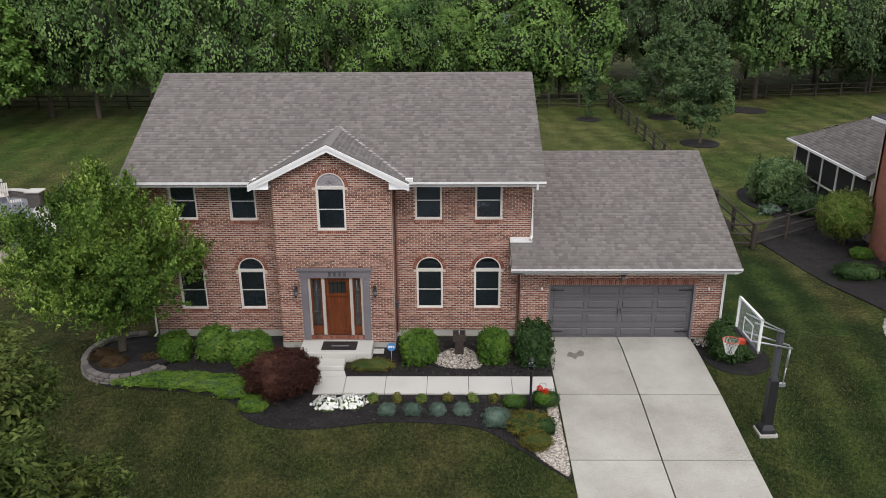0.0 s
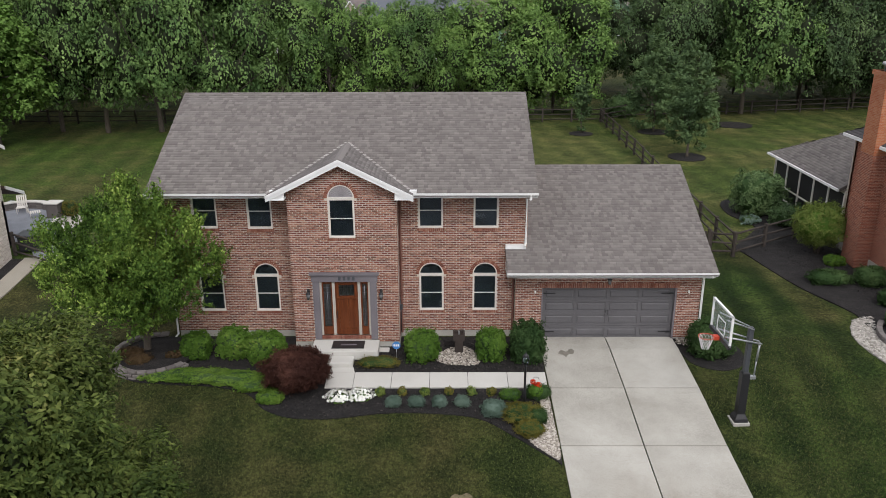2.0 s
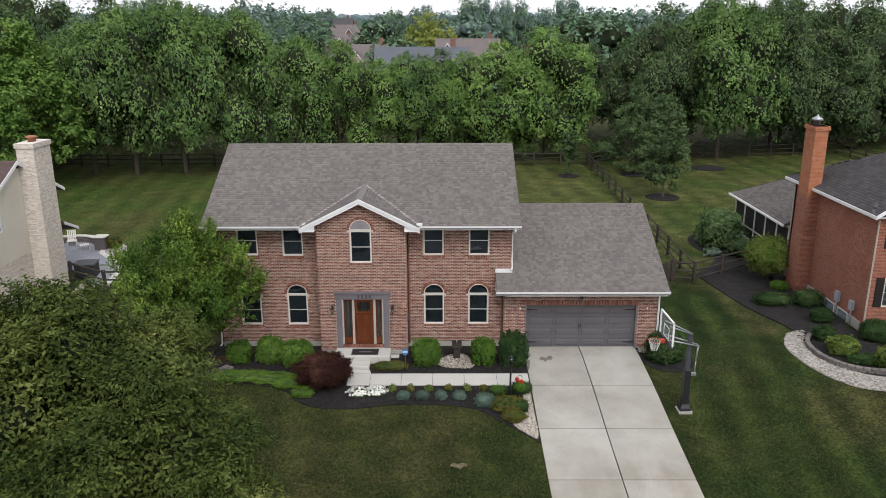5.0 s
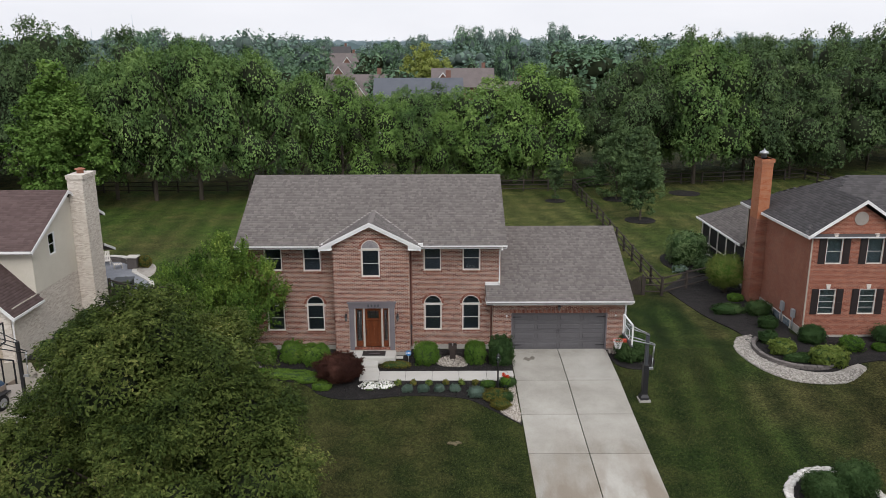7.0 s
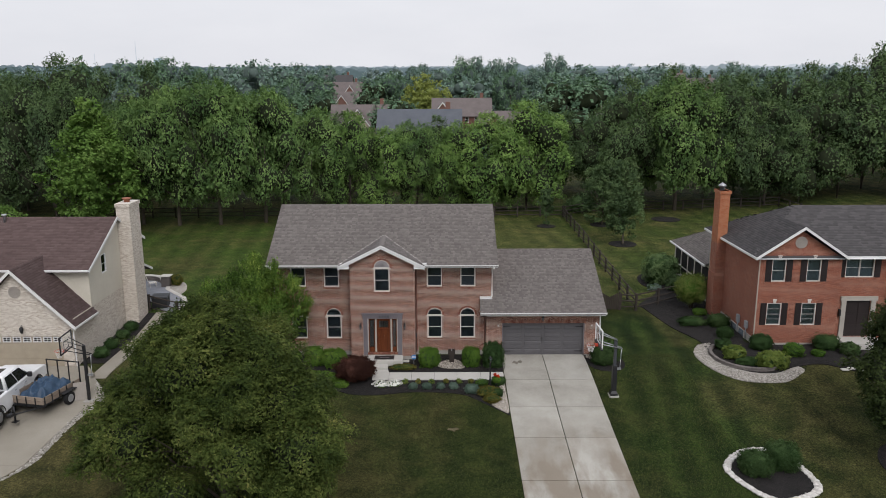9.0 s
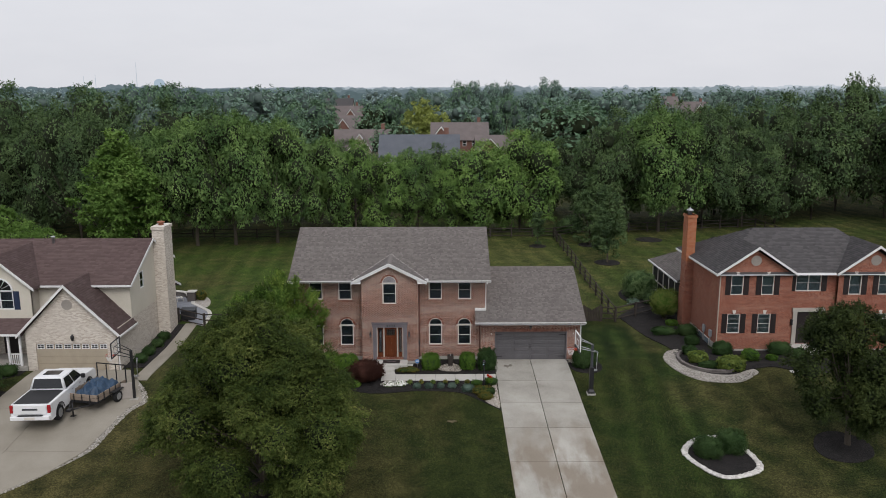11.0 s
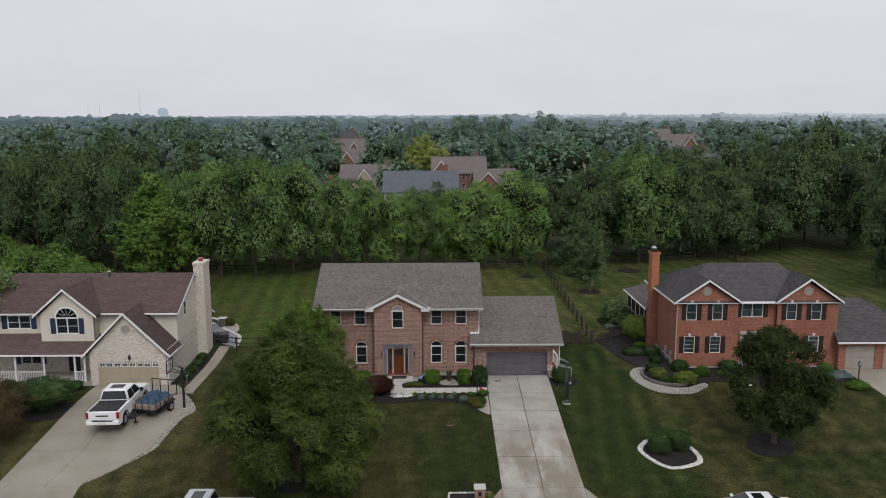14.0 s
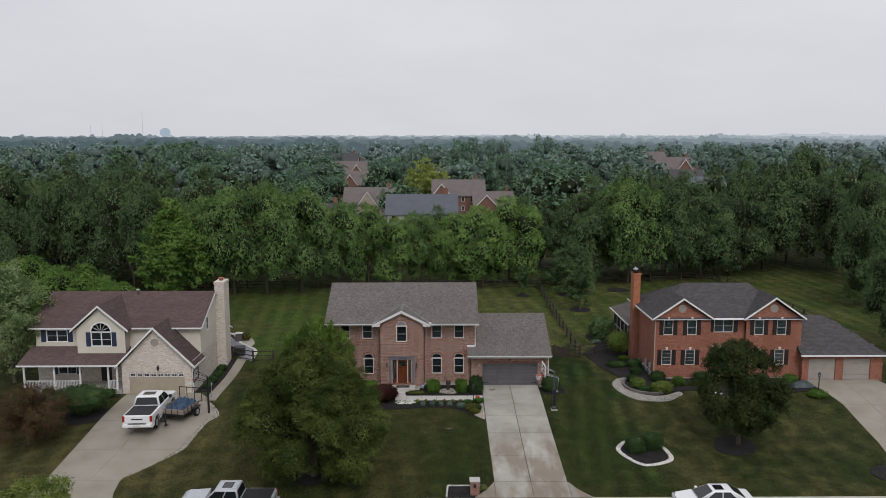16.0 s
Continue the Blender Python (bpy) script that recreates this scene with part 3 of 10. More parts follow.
        gv, gf = leaf_quads(rng, g, way + 0.5 * up + 0.45 * rng.normal(size=(n, 3)), leaf[0] * 1.32, leaf[1] * 1.5)
        v, f = np.concatenate([v, gv]), np.concatenate([f, gf + len(v)])
        # Dark balls inside the limbs put the shade between boughs into colour.
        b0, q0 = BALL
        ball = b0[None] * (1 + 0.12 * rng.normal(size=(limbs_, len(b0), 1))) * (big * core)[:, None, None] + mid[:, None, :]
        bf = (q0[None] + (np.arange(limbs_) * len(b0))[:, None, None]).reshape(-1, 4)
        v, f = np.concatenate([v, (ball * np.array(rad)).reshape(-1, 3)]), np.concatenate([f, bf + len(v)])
    return v, f, c


def crown_mesh(name, v, f, mat, shade_faces=0, inner=None):
    """Leaves of one material; the last faces, up to the count given, are dark cores for the crown's inner shade."""
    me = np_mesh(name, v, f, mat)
    if shade_faces:
        me.materials.append(inner or M_CROWN_SHADE)
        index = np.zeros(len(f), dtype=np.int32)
        index[-shade_faces:] = 1
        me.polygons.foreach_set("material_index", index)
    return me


def limbs(bm, rng, height, fork, radius, crown_pts, n, seg=7):
    """A tapered trunk that forks into bent limbs reaching into the crown."""
    lean = rng.normal(size=2) * 0.03 * height
    top = Vector((lean[0], lean[1], height * 0.8))
    tube(bm, [(0, 0, -0.15), (0, 0, 0.1), (lean[0] * 0.3, lean[1] * 0.3, fork), tuple(top)],
         [radius * 1.45, radius * 1.1, radius * 0.85, radius * 0.15], seg + 2)
    for i in rng.choice(len(crown_pts), size=min(n, len(crown_pts)), replace=False):
        e = Vector(crown_pts[i])
        s = fork * 0.8 + (height * 0.62 - fork * 0.8) * rng.random()
        a = Vector((lean[0] * s / height, lean[1] * s / height, s))
        mid = a.lerp(e, 0.5) + Vector((0, 0, -0.06 * height * rng.random()))
        tube(bm, [a, mid, e], [radius * 0.38, radius * 0.22, radius * 0.06], 5, cap=False)


def tree(name, label, at, height, crown, base, mat, leaf, boughs, sprays, leaves, bough_r, radius=0.15, cone=0.0, droop=0.0,
         seed=1, lump=0.25, group="", inner=0.5, n_limbs=14, lift=0.5, fill=0.10, flat=0.72, twig=0.62, loose=0.13, limbs_=0, limb_r=0.3, wide=2.1, core=0.0):
    """crown: half widths in x, y; base: height of the crown's underside; leaf: length and width."""
    rng = np.random.default_rng(seed)
    rz = (height - base) / 2
    v, f, mids = spray_crown(rng, boughs, sprays, leaves, (crown[0], crown[1], rz), bough_r, leaf, lump, cone, droop, seed * 1.7, inner, lift, fill, flat, twig, loose, limbs_, limb_r, wide, 0.5, core)
    shift = np.array([0, 0, base + rz])
    root = thing(name, label, "tree", (at[0], at[1], land(*at)), 0, group)
    bm = bmesh.new()
    limbs(bm, rng, base + rz * 1.5, max(0.6, base), radius, mids + shift, n_limbs)
    part("trunk", bm, M_BARK, root)
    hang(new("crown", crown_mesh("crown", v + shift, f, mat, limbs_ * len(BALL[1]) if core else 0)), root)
    return root


def shrub(name, label, at, half, mat, leaf=(0.075, 0.04), n=6000, square=2.6, z0=0.0, seed=1, group="", rough=0.105, core=None, stem=None, rz=0.0, droop=0.0, lump=0.10):
    """A clipped or loose bush: leaves over an uneven rounded body."""
    rng = np.random.default_rng(seed)
    tufts = max(12, n // 14)
    d = rng.normal(size=(tufts, 3))
    d /= np.linalg.norm(d, axis=1, keepdims=True)
    own = rng.integers(0, tufts, n)
    push = rng.normal(size=tufts) * rough
    d = d[own] + rng.normal(size=(n, 3)) * (1.5 / math.sqrt(tufts))
    d /= np.linalg.norm(d, axis=1, keepdims=True)
    norm = np.sum(np.abs(d) ** square, axis=1) ** (1 / square)
    p = d / norm[:, None]
    lumpy = 1 + lump * wobble(d, seed * 3.1, 2.6)
    depth = 1 + push[own] + rng.normal(size=n) * rough * 0.5 - 0.03
    h = np.array(half)
    c = p * (lumpy * depth)[:, None] * h
    grad = np.sign(p) * np.abs(p) ** (square - 1) / h
    grad /= np.linalg.norm(grad, axis=1, keepdims=True)
    out = grad + rng.normal(size=(n, 3)) * 0.55
    shift = np.array([0, 0, half[2] * 0.94 + z0])
    v, f = leaf_quads(rng, c + shift, out, leaf[0], leaf[1], droop)
    root = thing(name, label, "shrub", (at[0], at[1], land(*at)), rz, group)
    hang(new("leaves", np_mesh("leaves", v, f, mat)), root)
    # Solid core, dark green unless given, colours in the shade between leaves.
    bm = bmesh.new()
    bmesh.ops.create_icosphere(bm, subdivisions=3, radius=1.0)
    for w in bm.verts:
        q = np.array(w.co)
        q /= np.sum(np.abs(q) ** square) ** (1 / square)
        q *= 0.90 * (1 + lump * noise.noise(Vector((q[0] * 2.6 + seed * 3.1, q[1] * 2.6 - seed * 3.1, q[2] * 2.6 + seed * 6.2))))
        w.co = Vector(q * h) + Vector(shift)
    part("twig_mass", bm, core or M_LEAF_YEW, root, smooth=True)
    if stem:
        bm = bmesh.new()
        for k in range(stem):
            a = 2 * math.pi * k / stem
            tube(bm, [(0.08 * math.cos(a), 0.08 * math.sin(a), -0.05), (0.14 * math.cos(a), 0.14 * math.sin(a), z0 * 0.6),
                      (0.3 * math.cos(a), 0.3 * math.sin(a), z0 + half[2] * 0.6)], [0.05, 0.04, 0.02], 6)
        part("stem", bm, M_BARK, root)
    return root


# ---- brickwork, shingles, windows ----
COURSE, BRICK_L = 0.0677, 0.203


def brick_boxes(u0, u1, z0, z1, keep, cut, rng):
    """Bricks in running bond as (u0, u1, z0, z1); keep(u, z) says where there is wall, cut lists rectangles left free."""
    out = []
    row = 0
    z = z0
    while z < z1 - 0.02:
        u = u0 - (BRICK_L / 2 if row % 2 else 0)
        while u < u1 - 0.01:
            a, b = max(u, u0), min(u + BRICK_L - 0.016, u1)
            c, d = z, z + COURSE - 0.018
            for (p, q, r, s) in cut:
                if min(d, s) - max(c, r) > 0.4 * (d - c) and b > p and a < q:
                    if a < p:
                        b = min(b, p)
                    elif b > q:
                        a = max(a, q)
                    else:
                        a = b
            if b - a > 0.03 and keep((a + b) / 2, (c + d) / 2):
                out.append((a, b, c, d))
            u += BRICK_L
        z += COURSE
        row += 1
    return out


def brick_verts(a, b, c, d, proud, back=0.004):
    return [(a, back, c), (b, back, c), (b, back, d), (a, back, d), (a, -proud, c), (b, -proud, c), (b, -proud, d), (a, -proud, d)]


BRICK_F = [(4, 5, 6, 7), (0, 1, 5, 4), (3, 7, 6, 2), (0, 4, 7, 3), (1, 2, 6, 5)]


def brick_face(wall, boxes, rng, singles=0, pick=None):
    """Lays bricks on a wall: those nearest to pick as single parts, the rest joined."""
    boxes = list(boxes)
    if singles:
        boxes.sort(key=lambda q: (q[0] - pick[0]) ** 2 + (q[2] - pick[1]) ** 2)
    lone, rest = boxes[:singles], boxes[singles:]
    v, f = [], []
    for q in rest:
        o = len(v)
        v += brick_verts(*q, 0.003 + 0.004 * rng.random())
        f += [tuple(o + i for i in t) for t in BRICK_F]
    ob = new("brick_facing", np_mesh("brick_facing", v, f, M_BRICK))
    hang(ob, wall)
    tagged(ob, kind="stuff")
    shared = {}
    for (a, b, c, d) in lone:
        key = (round(b - a, 2), rng.integers(0, 3))
        if key not in shared:
            shared[key] = np_mesh("brick", brick_verts(0, b - a, 0, d - c, 0.005 + 0.002 * float(key[1])), BRICK_F, M_BRICK)
        hang(new("brick", shared[key]), wall, pose(a, 0, c))


def arch_bricks(bm, cx, cz, r, t, a0=0.0, a1=180.0, n=22, proud=0.023):
    """A ring of upright bricks round an arch."""
    for k in range(n):
        b0, b1 = (radians(a0 + (a1 - a0) * (k + e) / n) for e in (0.07, 0.93))
        p = [(cx + math.cos(a) * q, cz + math.sin(a) * q) for a, q in ((b0, r), (b0, r + t), (b1, r + t), (b1, r))]
        prism(bm, p, "y", -proud, 0.003)


def arch_cuts(x, zs, r, z0):
    """The courses that stop at an arch, as rectangles."""
    out = []
    k = int((zs - z0) / COURSE) - 1
    while z0 + k * COURSE < zs + r:
        c = z0 + k * COURSE
        e = max(0.0, c + COURSE / 2 - zs)
        if e < r:
            w = math.sqrt(r * r - e * e)
            out.append((x - w, x + w, c, c + COURSE))
        k += 1
    return out


def rowlock(bm, u0, u1, z0, z1, proud=0.03, w=0.0677):
    n = max(2, round((u1 - u0) / w))
    for k in range(n):
        a = u0 + (u1 - u0) * (k + 0.08) / n
        b = u0 + (u1 - u0) * (k + 0.92) / n
        box(bm, a, b, -proud, 0.003, z0, z1)


def arch_outline(cx, w, z0, zs, steps=14):
    """A window opening with a round head that springs at zs."""
    r = w / 2
    return [(cx - r, z0), (cx + r, z0)] + [(cx + r * math.cos(math.pi * k / steps), zs + r * math.sin(math.pi * k / steps)) for k in range(steps + 1)]


def window(parent, m, w, h, trim=M_CREAM, arch=False, fan=False, sill=True, grid=(0, 0), ft=0.04, double=False, shade=None, rail=0.028, label="double-hung window with cream frame"):
    """A double-hung window; its opening is w by h, from the middle of its foot. With arch a half-round light stands over it."""
    half = w / 2
    mid = h * 0.49
    spans = [(-half + ft, -ft * 0.6), (ft * 0.6, half - ft)] if double else [(-half + ft, half - ft)]

    def rect(a, b, c, d):
        return [(a, c), (b, c), (b, d), (a, d)]

    def ring(outer, holes, y, thick):
        bm = sheet_with_holes(outer, holes, thick)
        bmesh.ops.translate(bm, verts=bm.verts[:], vec=(0, y, 0))
        return bm
    win = part("window", ring(rect(-half, half, 0, h), [rect(a, b, ft, h - ft) for a, b in spans], -0.012, 0.10), trim, parent, label, m)
    for a, b in spans:
        for c, d, y in ((ft + 0.001, mid + 0.012, 0.045), (mid - 0.012, h - ft - 0.001, 0.015)):
            e, g = rail, 0.008
            nx, nz = max(1, grid[0]), max(1, grid[1])
            cw, ch = (b - a - 2 * e) / nx, (d - c - 2 * e) / nz
            holes = [rect(a + e + cw * i + (g if i else 0), a + e + cw * (i + 1) - (g if i < nx - 1 else 0),
                          c + e + ch * j + (g if j else 0), c + e + ch * (j + 1) - (g if j < nz - 1 else 0)) for i in range(nx) for j in range(nz)]
            part("sash", ring(rect(a + 0.001, b - 0.001, c, d), holes, y, 0.029), trim, win)
    if arch:
        r1, n, z0 = half - ft, 16, h + 0.002
        outer = [(half * math.cos(math.pi * k / n), z0 + 0.018 + half * math.sin(math.pi * k / n)) for k in range(n + 1)] + [(-half, z0), (half, z0)]
        inner = [(r1 * math.cos(math.pi * k / n), z0 + 0.045 + (r1 - 0.02) * math.sin(math.pi * k / n)) for k in range(n + 1)]
        part("arch_frame", ring(outer, [inner], -0.016, 0.10), trim, win)
    for a, b in spans:
        for c, d, y in ((ft, mid, 0.058), (mid, h - ft, 0.034)):
            bm = bmesh.new()
            box(bm, a + 0.01, b - 0.01, y, y + 0.006, c + 0.01, d - 0.005)
            part("pane", bm, M_GLASS, win)
    if arch:
        bm = bmesh.new()
        prism(bm, [((half - 0.02) * math.cos(math.pi * k / 12), h + 0.03 + (half - 0.02) * math.sin(math.pi * k / 12)) for k in range(13)], "y", 0.03, 0.036)
        if fan:
            part("sunburst_panel", bm, M_FAN, win, "grey fluted half-round panel")
            bm = bmesh.new()
            for k in range(1, 14):
                a = math.pi * k / 14
                tube(bm, [(0.06 * math.cos(a), 0.024, h + 0.06 + 0.06 * math.sin(a)), ((half - 0.05) * math.cos(a), 0.02, h + 0.05 + (half - 0.05) * math.sin(a))], [0.004, 0.016], 5)
            parts_of("flute", bm, M_FAN, win)
        else:
            part("pane", bm, M_GLASS, win)
    # Sheet added behind the glass to bring the pane to a slate tone.
    bm = bmesh.new()
    for k in range(24):
        a = -half + 0.03 + (w - 0.06) * k / 24
        box(bm, a, a + (w - 0.06) / 24, 0.14 + 0.012 * (k % 2), 0.17, 0.0, h + (half * 0.6 if arch and not fan else 0))
    part("curtain", bm, M_PANE_TONE if shade is None else shade, win, "grey curtain sheet added behind the glass to tone the pane")
    if sill:
        bm = bmesh.new()
        rowlock(bm, -half - 0.04, half + 0.04, -0.105, -0.008, 0.03)
        parts_of("sill_brick", bm, M_SOLDIER, win)
    return win


M_POST = plain("beige_post_paint", (0.40, 0.37, 0.33), 0.6)
# Tone of the sheet that keeps the panes from turning black.
M_PANE_TONE = plain("pane_tone_sheet", (0.075, 0.082, 0.09), 0.9)
M_NET = plain("net_curtain", (0.20, 0.235, 0.225), 0.9)
M_FAN = plain("grey_fan_paint", (0.30, 0.285, 0.30), 0.6)


def shingle_field(owner, origin, run, up, width, length, inside, rng, singles=0, pick=None, mat=None, tab=0.24, expose=0.142, butt=0.011):
    """Shingle tabs on a roof slope: origin at the eave, run along it, up the slope; inside(u, s) says where they lie."""
    o, r, u = Vector(origin), Vector(run).normalized(), Vector(up).normalized()
    nrm = r.cross(u).normalized()
    if nrm.z < 0:
        nrm = -nrm
    tabs = []
    s, row = 0.0, 0
    while s < length:
        a = -tab * rng.random()
        while a < width:
            wd = tab * (0.35 + 0.6 * rng.random())
            p, q = max(a, 0), min(a + wd, width)
            if q - p > 0.04 and inside((p + q) / 2, s + 0.06):
                tabs.append((p, q - 0.004, s, min(s + expose + 0.012, length), butt * (1 + 0.7 * rng.random())))
            a += wd
        s += expose
        row += 1
    if singles:
        tabs.sort(key=lambda t: (t[0] - pick[0]) ** 2 + (t[2] - pick[1]) ** 2)
    v, f = [], []

    def corners(p, q, a, b, t):
        return [o + r * x + u * y + nrm * z for x, y, z in ((p, a, t), (q, a, t), (q, b, 0.003), (p, b, 0.003), (p, a, -0.004), (q, a, -0.004))]
    shape = [(0, 1, 2, 3), (4, 5, 1, 0)]
    for t in tabs[singles:]:
        k = len(v)
        v += corners(*t)
        f += [tuple(k + i for i in fc) for fc in shape]
    ob = new("shingle_cover", np_mesh("shingle_cover", [tuple(w) for w in v], f, mat or M_SHINGLE))
    tagged(ob, kind="stuff")
    hang(ob, owner)
    shared = {}
    for (p, q, a, b, t) in tabs[:singles]:
        key = (round((q - p) / 0.03), round(t / 0.003))
        if key not in shared:
            w = key[0] * 0.03
            vv = [r * x + u * y + nrm * z for x, y, z in ((0, 0, t), (w, 0, t), (w, b - a, 0.003), (0, b - a, 0.003), (0, 0, -0.004), (w, 0, -0.004))]
            shared[key] = np_mesh("shingle", [tuple(c) for c in vv], shape, mat or M_SHINGLE)
        hang(new("shingle", shared[key]), owner, Matrix.Translation(o + r * p + u * a))


def gutter(parent, x0, x1, y, z, label="white aluminium gutter"):
    """A gutter along x whose front lip stands at y and top at z."""
    bm = bmesh.new()
    prism(bm, [(y, z), (y + 0.012, z), (y + 0.02, z - 0.07), (y + 0.055, z - 0.105), (y + 0.115, z - 0.105), (y + 0.115, z - 0.02), (y + 0.13, z - 0.02),
               (y + 0.13, z - 0.12), (y + 0.045, z - 0.12), (y + 0.008, z - 0.075)], "x", x0, x1)
    return part("gutter", bm, M_TRIM, parent, label)


def downspout(parent, pts, mat, label):
    bm = bmesh.new()
    tube(bm, pts, 0.042, 4)
    for f in bm.faces:
        f.smooth = False
    return part("downspout", bm, mat, parent, label)


# ---- the brick house ----
RNG = np.random.default_rng(7)
MAIN_Y, BUMP_Y, GAR_Y = 0.2, -0.75, -0.1
M_BROWN = plain("brick_brown", (0.17, 0.078, 0.06), 0.5)


def brick_house():
    house = thing("house", "two-storey red brick house with grey shingle roof and attached garage", "house", (0, 0, 0))
    # main front wall
    upper = [(-12.22, 4.30), (-10.24, 4.28), (-4.09, 4.30), (-2.10, 4.30)]
    lower = [(-12.22, 1.06), (-10.16, 1.06), (-4.08, 1.08), (-2.11, 1.08)]
    uw, uh, lw, lh = 0.90, 1.33, 0.90, 1.42
    holes = [[(x - uw / 2, z), (x + uw / 2, z), (x + uw / 2, z + uh), (x - uw / 2, z + uh)] for x, z in upper]
    holes += [arch_outline(x, lw, z, z + lh + 0.02) for x, z in lower]
    X0, X1, ZT = -13.6, -0.6, 5.66
    wall = part("front_wall", sheet_with_holes([(X0, 0.26), (X1, 0.26), (X1, ZT), (X0, ZT)], holes, 0.25), M_MORTAR, house, "red brick front wall with pale mortar", pose(0, MAIN_Y, 0))
    cut = [(x - uw / 2, x + uw / 2, z - 0.11, z + uh) for x, z in upper] + [(x - lw / 2, x + lw / 2, z - 0.11, z + lh) for x, z in lower]

    def keep(u, z):
        if BUMP_X0 - 0.02 < u < BUMP_X1 + 0.02:
            return False
        if u > -1.0 and z < 3.6:
            return False
        return True
    for x, c in lower:
        cut += arch_cuts(x, c + lh + 0.02, 0.545, 0.27)
    brick_face(wall, brick_boxes(X0, X1, 0.27, ZT, keep, cut, RNG), RNG, 150, (-3.1, 2.0))
    bm = bmesh.new()
    for x, c in lower:
        arch_bricks(bm, x, c + lh + 0.02, 0.46, 0.115)
    parts_of("arch_brick", bm, M_SOLDIER, wall)
    for x, z in upper:
        window(wall, pose(x, 0, z), uw, uh)
    for x, z in lower:
        window(wall, pose(x, 0, z), lw, lh, arch=True, label="arched double-hung window with cream frame")
    bm = bmesh.new()
    box(bm, X0, X1, MAIN_Y + 0.02, MAIN_Y + 0.25, -0.4, 0.26)
    box(bm, BUMP_X0 - 0.01, BUMP_X1 + 0.01, BUMP_Y + 0.015, MAIN_Y, -0.4, 0.24)
    box(bm, -1.0, 0.0, GAR_Y + 0.015, GAR_Y + 0.3, -0.4, 0.11)
    box(bm, 4.88, 5.8, GAR_Y + 0.015, GAR_Y + 0.3, -0.4, 0.11)
    parts_of("foundation", bm, M_FOUND, house, "grey concrete foundation")
    # other walls, floors
    bm = bmesh.new()
    box(bm, X0, X0 + 0.25, MAIN_Y + 0.25, 9.0, -0.3, ZT)
    box(bm, X1 - 0.25, X1, MAIN_Y + 0.25, 9.0, -0.3, ZT)
    box(bm, X0, X1, 9.0, 9.25, -0.3, ZT)
    for x in (X0, X1 - 0.25):
        prism(bm, [(MAIN_Y + 0.1, ZT), (9.05, ZT), (4.6, 8.3)], "x", x, x + 0.25)
    parts_of("outer_wall", bm, M_BRICKTEX, house, "red brick side wall")
    bm = bmesh.new()
    for z in (0.35, 3.05):
        box(bm, X0 + 0.25, X1 - 0.25, MAIN_Y + 0.26, 9.0, z, z + 0.15)
    for x in (-11.2, -9.2, -5.2, -3.1):
        box(bm, x, x + 0.12, MAIN_Y + 0.3, 8.9, 0.5, 5.6)
    box(bm, X0 + 0.25, X1 - 0.25, 4.2, 4.35, 0.5, 5.6)
    parts_of("interior_wall", bm, M_INSIDE, house)
    # bay with gable
    bay_out = [(BUMP_X0, 0.24), (BUMP_X1, 0.24), (BUMP_X1, 5.94), (BUMP_RIDGE, 6.89), (BUMP_X0, 5.94)]
    bw_x, bw_z, bw_w, bw_h = -7.16, 4.24, 0.92, 1.42
    door_hole = [(-8.06, 0.45), (-6.26, 0.45), (-6.26, 2.62), (-8.06, 2.62)]
    bay = part("bay_wall", sheet_with_holes(bay_out, [arch_outline(bw_x, bw_w, bw_z, bw_z + bw_h + 0.02), door_hole], 0.25), M_MORTAR, house,
               "projecting red brick entrance bay under a gable", pose(0, BUMP_Y, 0))
    cut = [(bw_x - bw_w / 2, bw_x + bw_w / 2, bw_z - 0.11, bw_z + bw_h), (-8.30, -6.02, 0.2, 2.92)]

    def keep2(u, z):
        if z > 6.87 - 0.5 * abs(u - BUMP_RIDGE):
            return False
        return True
    cut += arch_cuts(bw_x, bw_z + bw_h + 0.06, 0.555, 0.25)
    brick_face(bay, brick_boxes(BUMP_X0, BUMP_X1, 0.25, 6.9, keep2, cut, RNG), RNG, 150, (-5.7, 1.8))
    bm = bmesh.new()
    arch_bricks(bm, bw_x, bw_z + bw_h + 0.02, 0.47, 0.115)
    parts_of("arch_brick", bm, M_SOLDIER, bay)
    window(bay, pose(bw_x, 0, bw_z), bw_w, bw_h, arch=True, fan=True, label="tall window under a grey sunburst arch panel")
    bm = bmesh.new()
    for x in (BUMP_X0, BUMP_X1 - 0.25):
        box(bm, x, x + 0.25, BUMP_Y + 0.25, MAIN_Y, 0.24, 5.72)
    parts_of("bay_side", bm, M_BRICKTEX, house)
    entrance(house)
    # garage
    gout = [(-1.0, 0.1), (0.0, 0.1), (0.0, 2.08), (4.88, 2.08), (4.88, 0.1), (5.8, 0.1), (5.8, 2.75), (-1.0, 2.75)]
    gw = part("garage_wall", sheet_with_holes(gout, [], 0.25), M_MORTAR, house, "red brick garage front wall", pose(0, GAR_Y, 0))
    brick_face(gw, brick_boxes(-1.0, 5.8, 0.11, 2.75, lambda u, z: True, [(0.0, 4.88, 0, 2.08), (-0.12, 5.0, 2.08, 2.262)], RNG), RNG)
    bm = bmesh.new()
    rowlock(bm, -0.12, 5.0, 2.085, 2.268, 0.016, 0.0677)
    parts_of("lintel_brick", bm, M_SOLDIER, gw)
    bm = bmesh.new()
    box(bm, -1.0, -0.75, GAR_Y + 0.25, 0.2, -0.1, 2.75)
    box(bm, 5.55, 5.8, GAR_Y + 0.25, 9.6, -0.1, 2.75)
    box(bm, -0.6, 5.8, 9.6, 9.85, -0.1, 2.75)
    prism(bm, [(0.2, 2.75), (9.8, 2.75), (4.67, 5.2)], "x", 5.55, 5.8)
    parts_of("garage_outer_wall", bm, M_BRICKTEX, house)
    bm = bmesh.new()
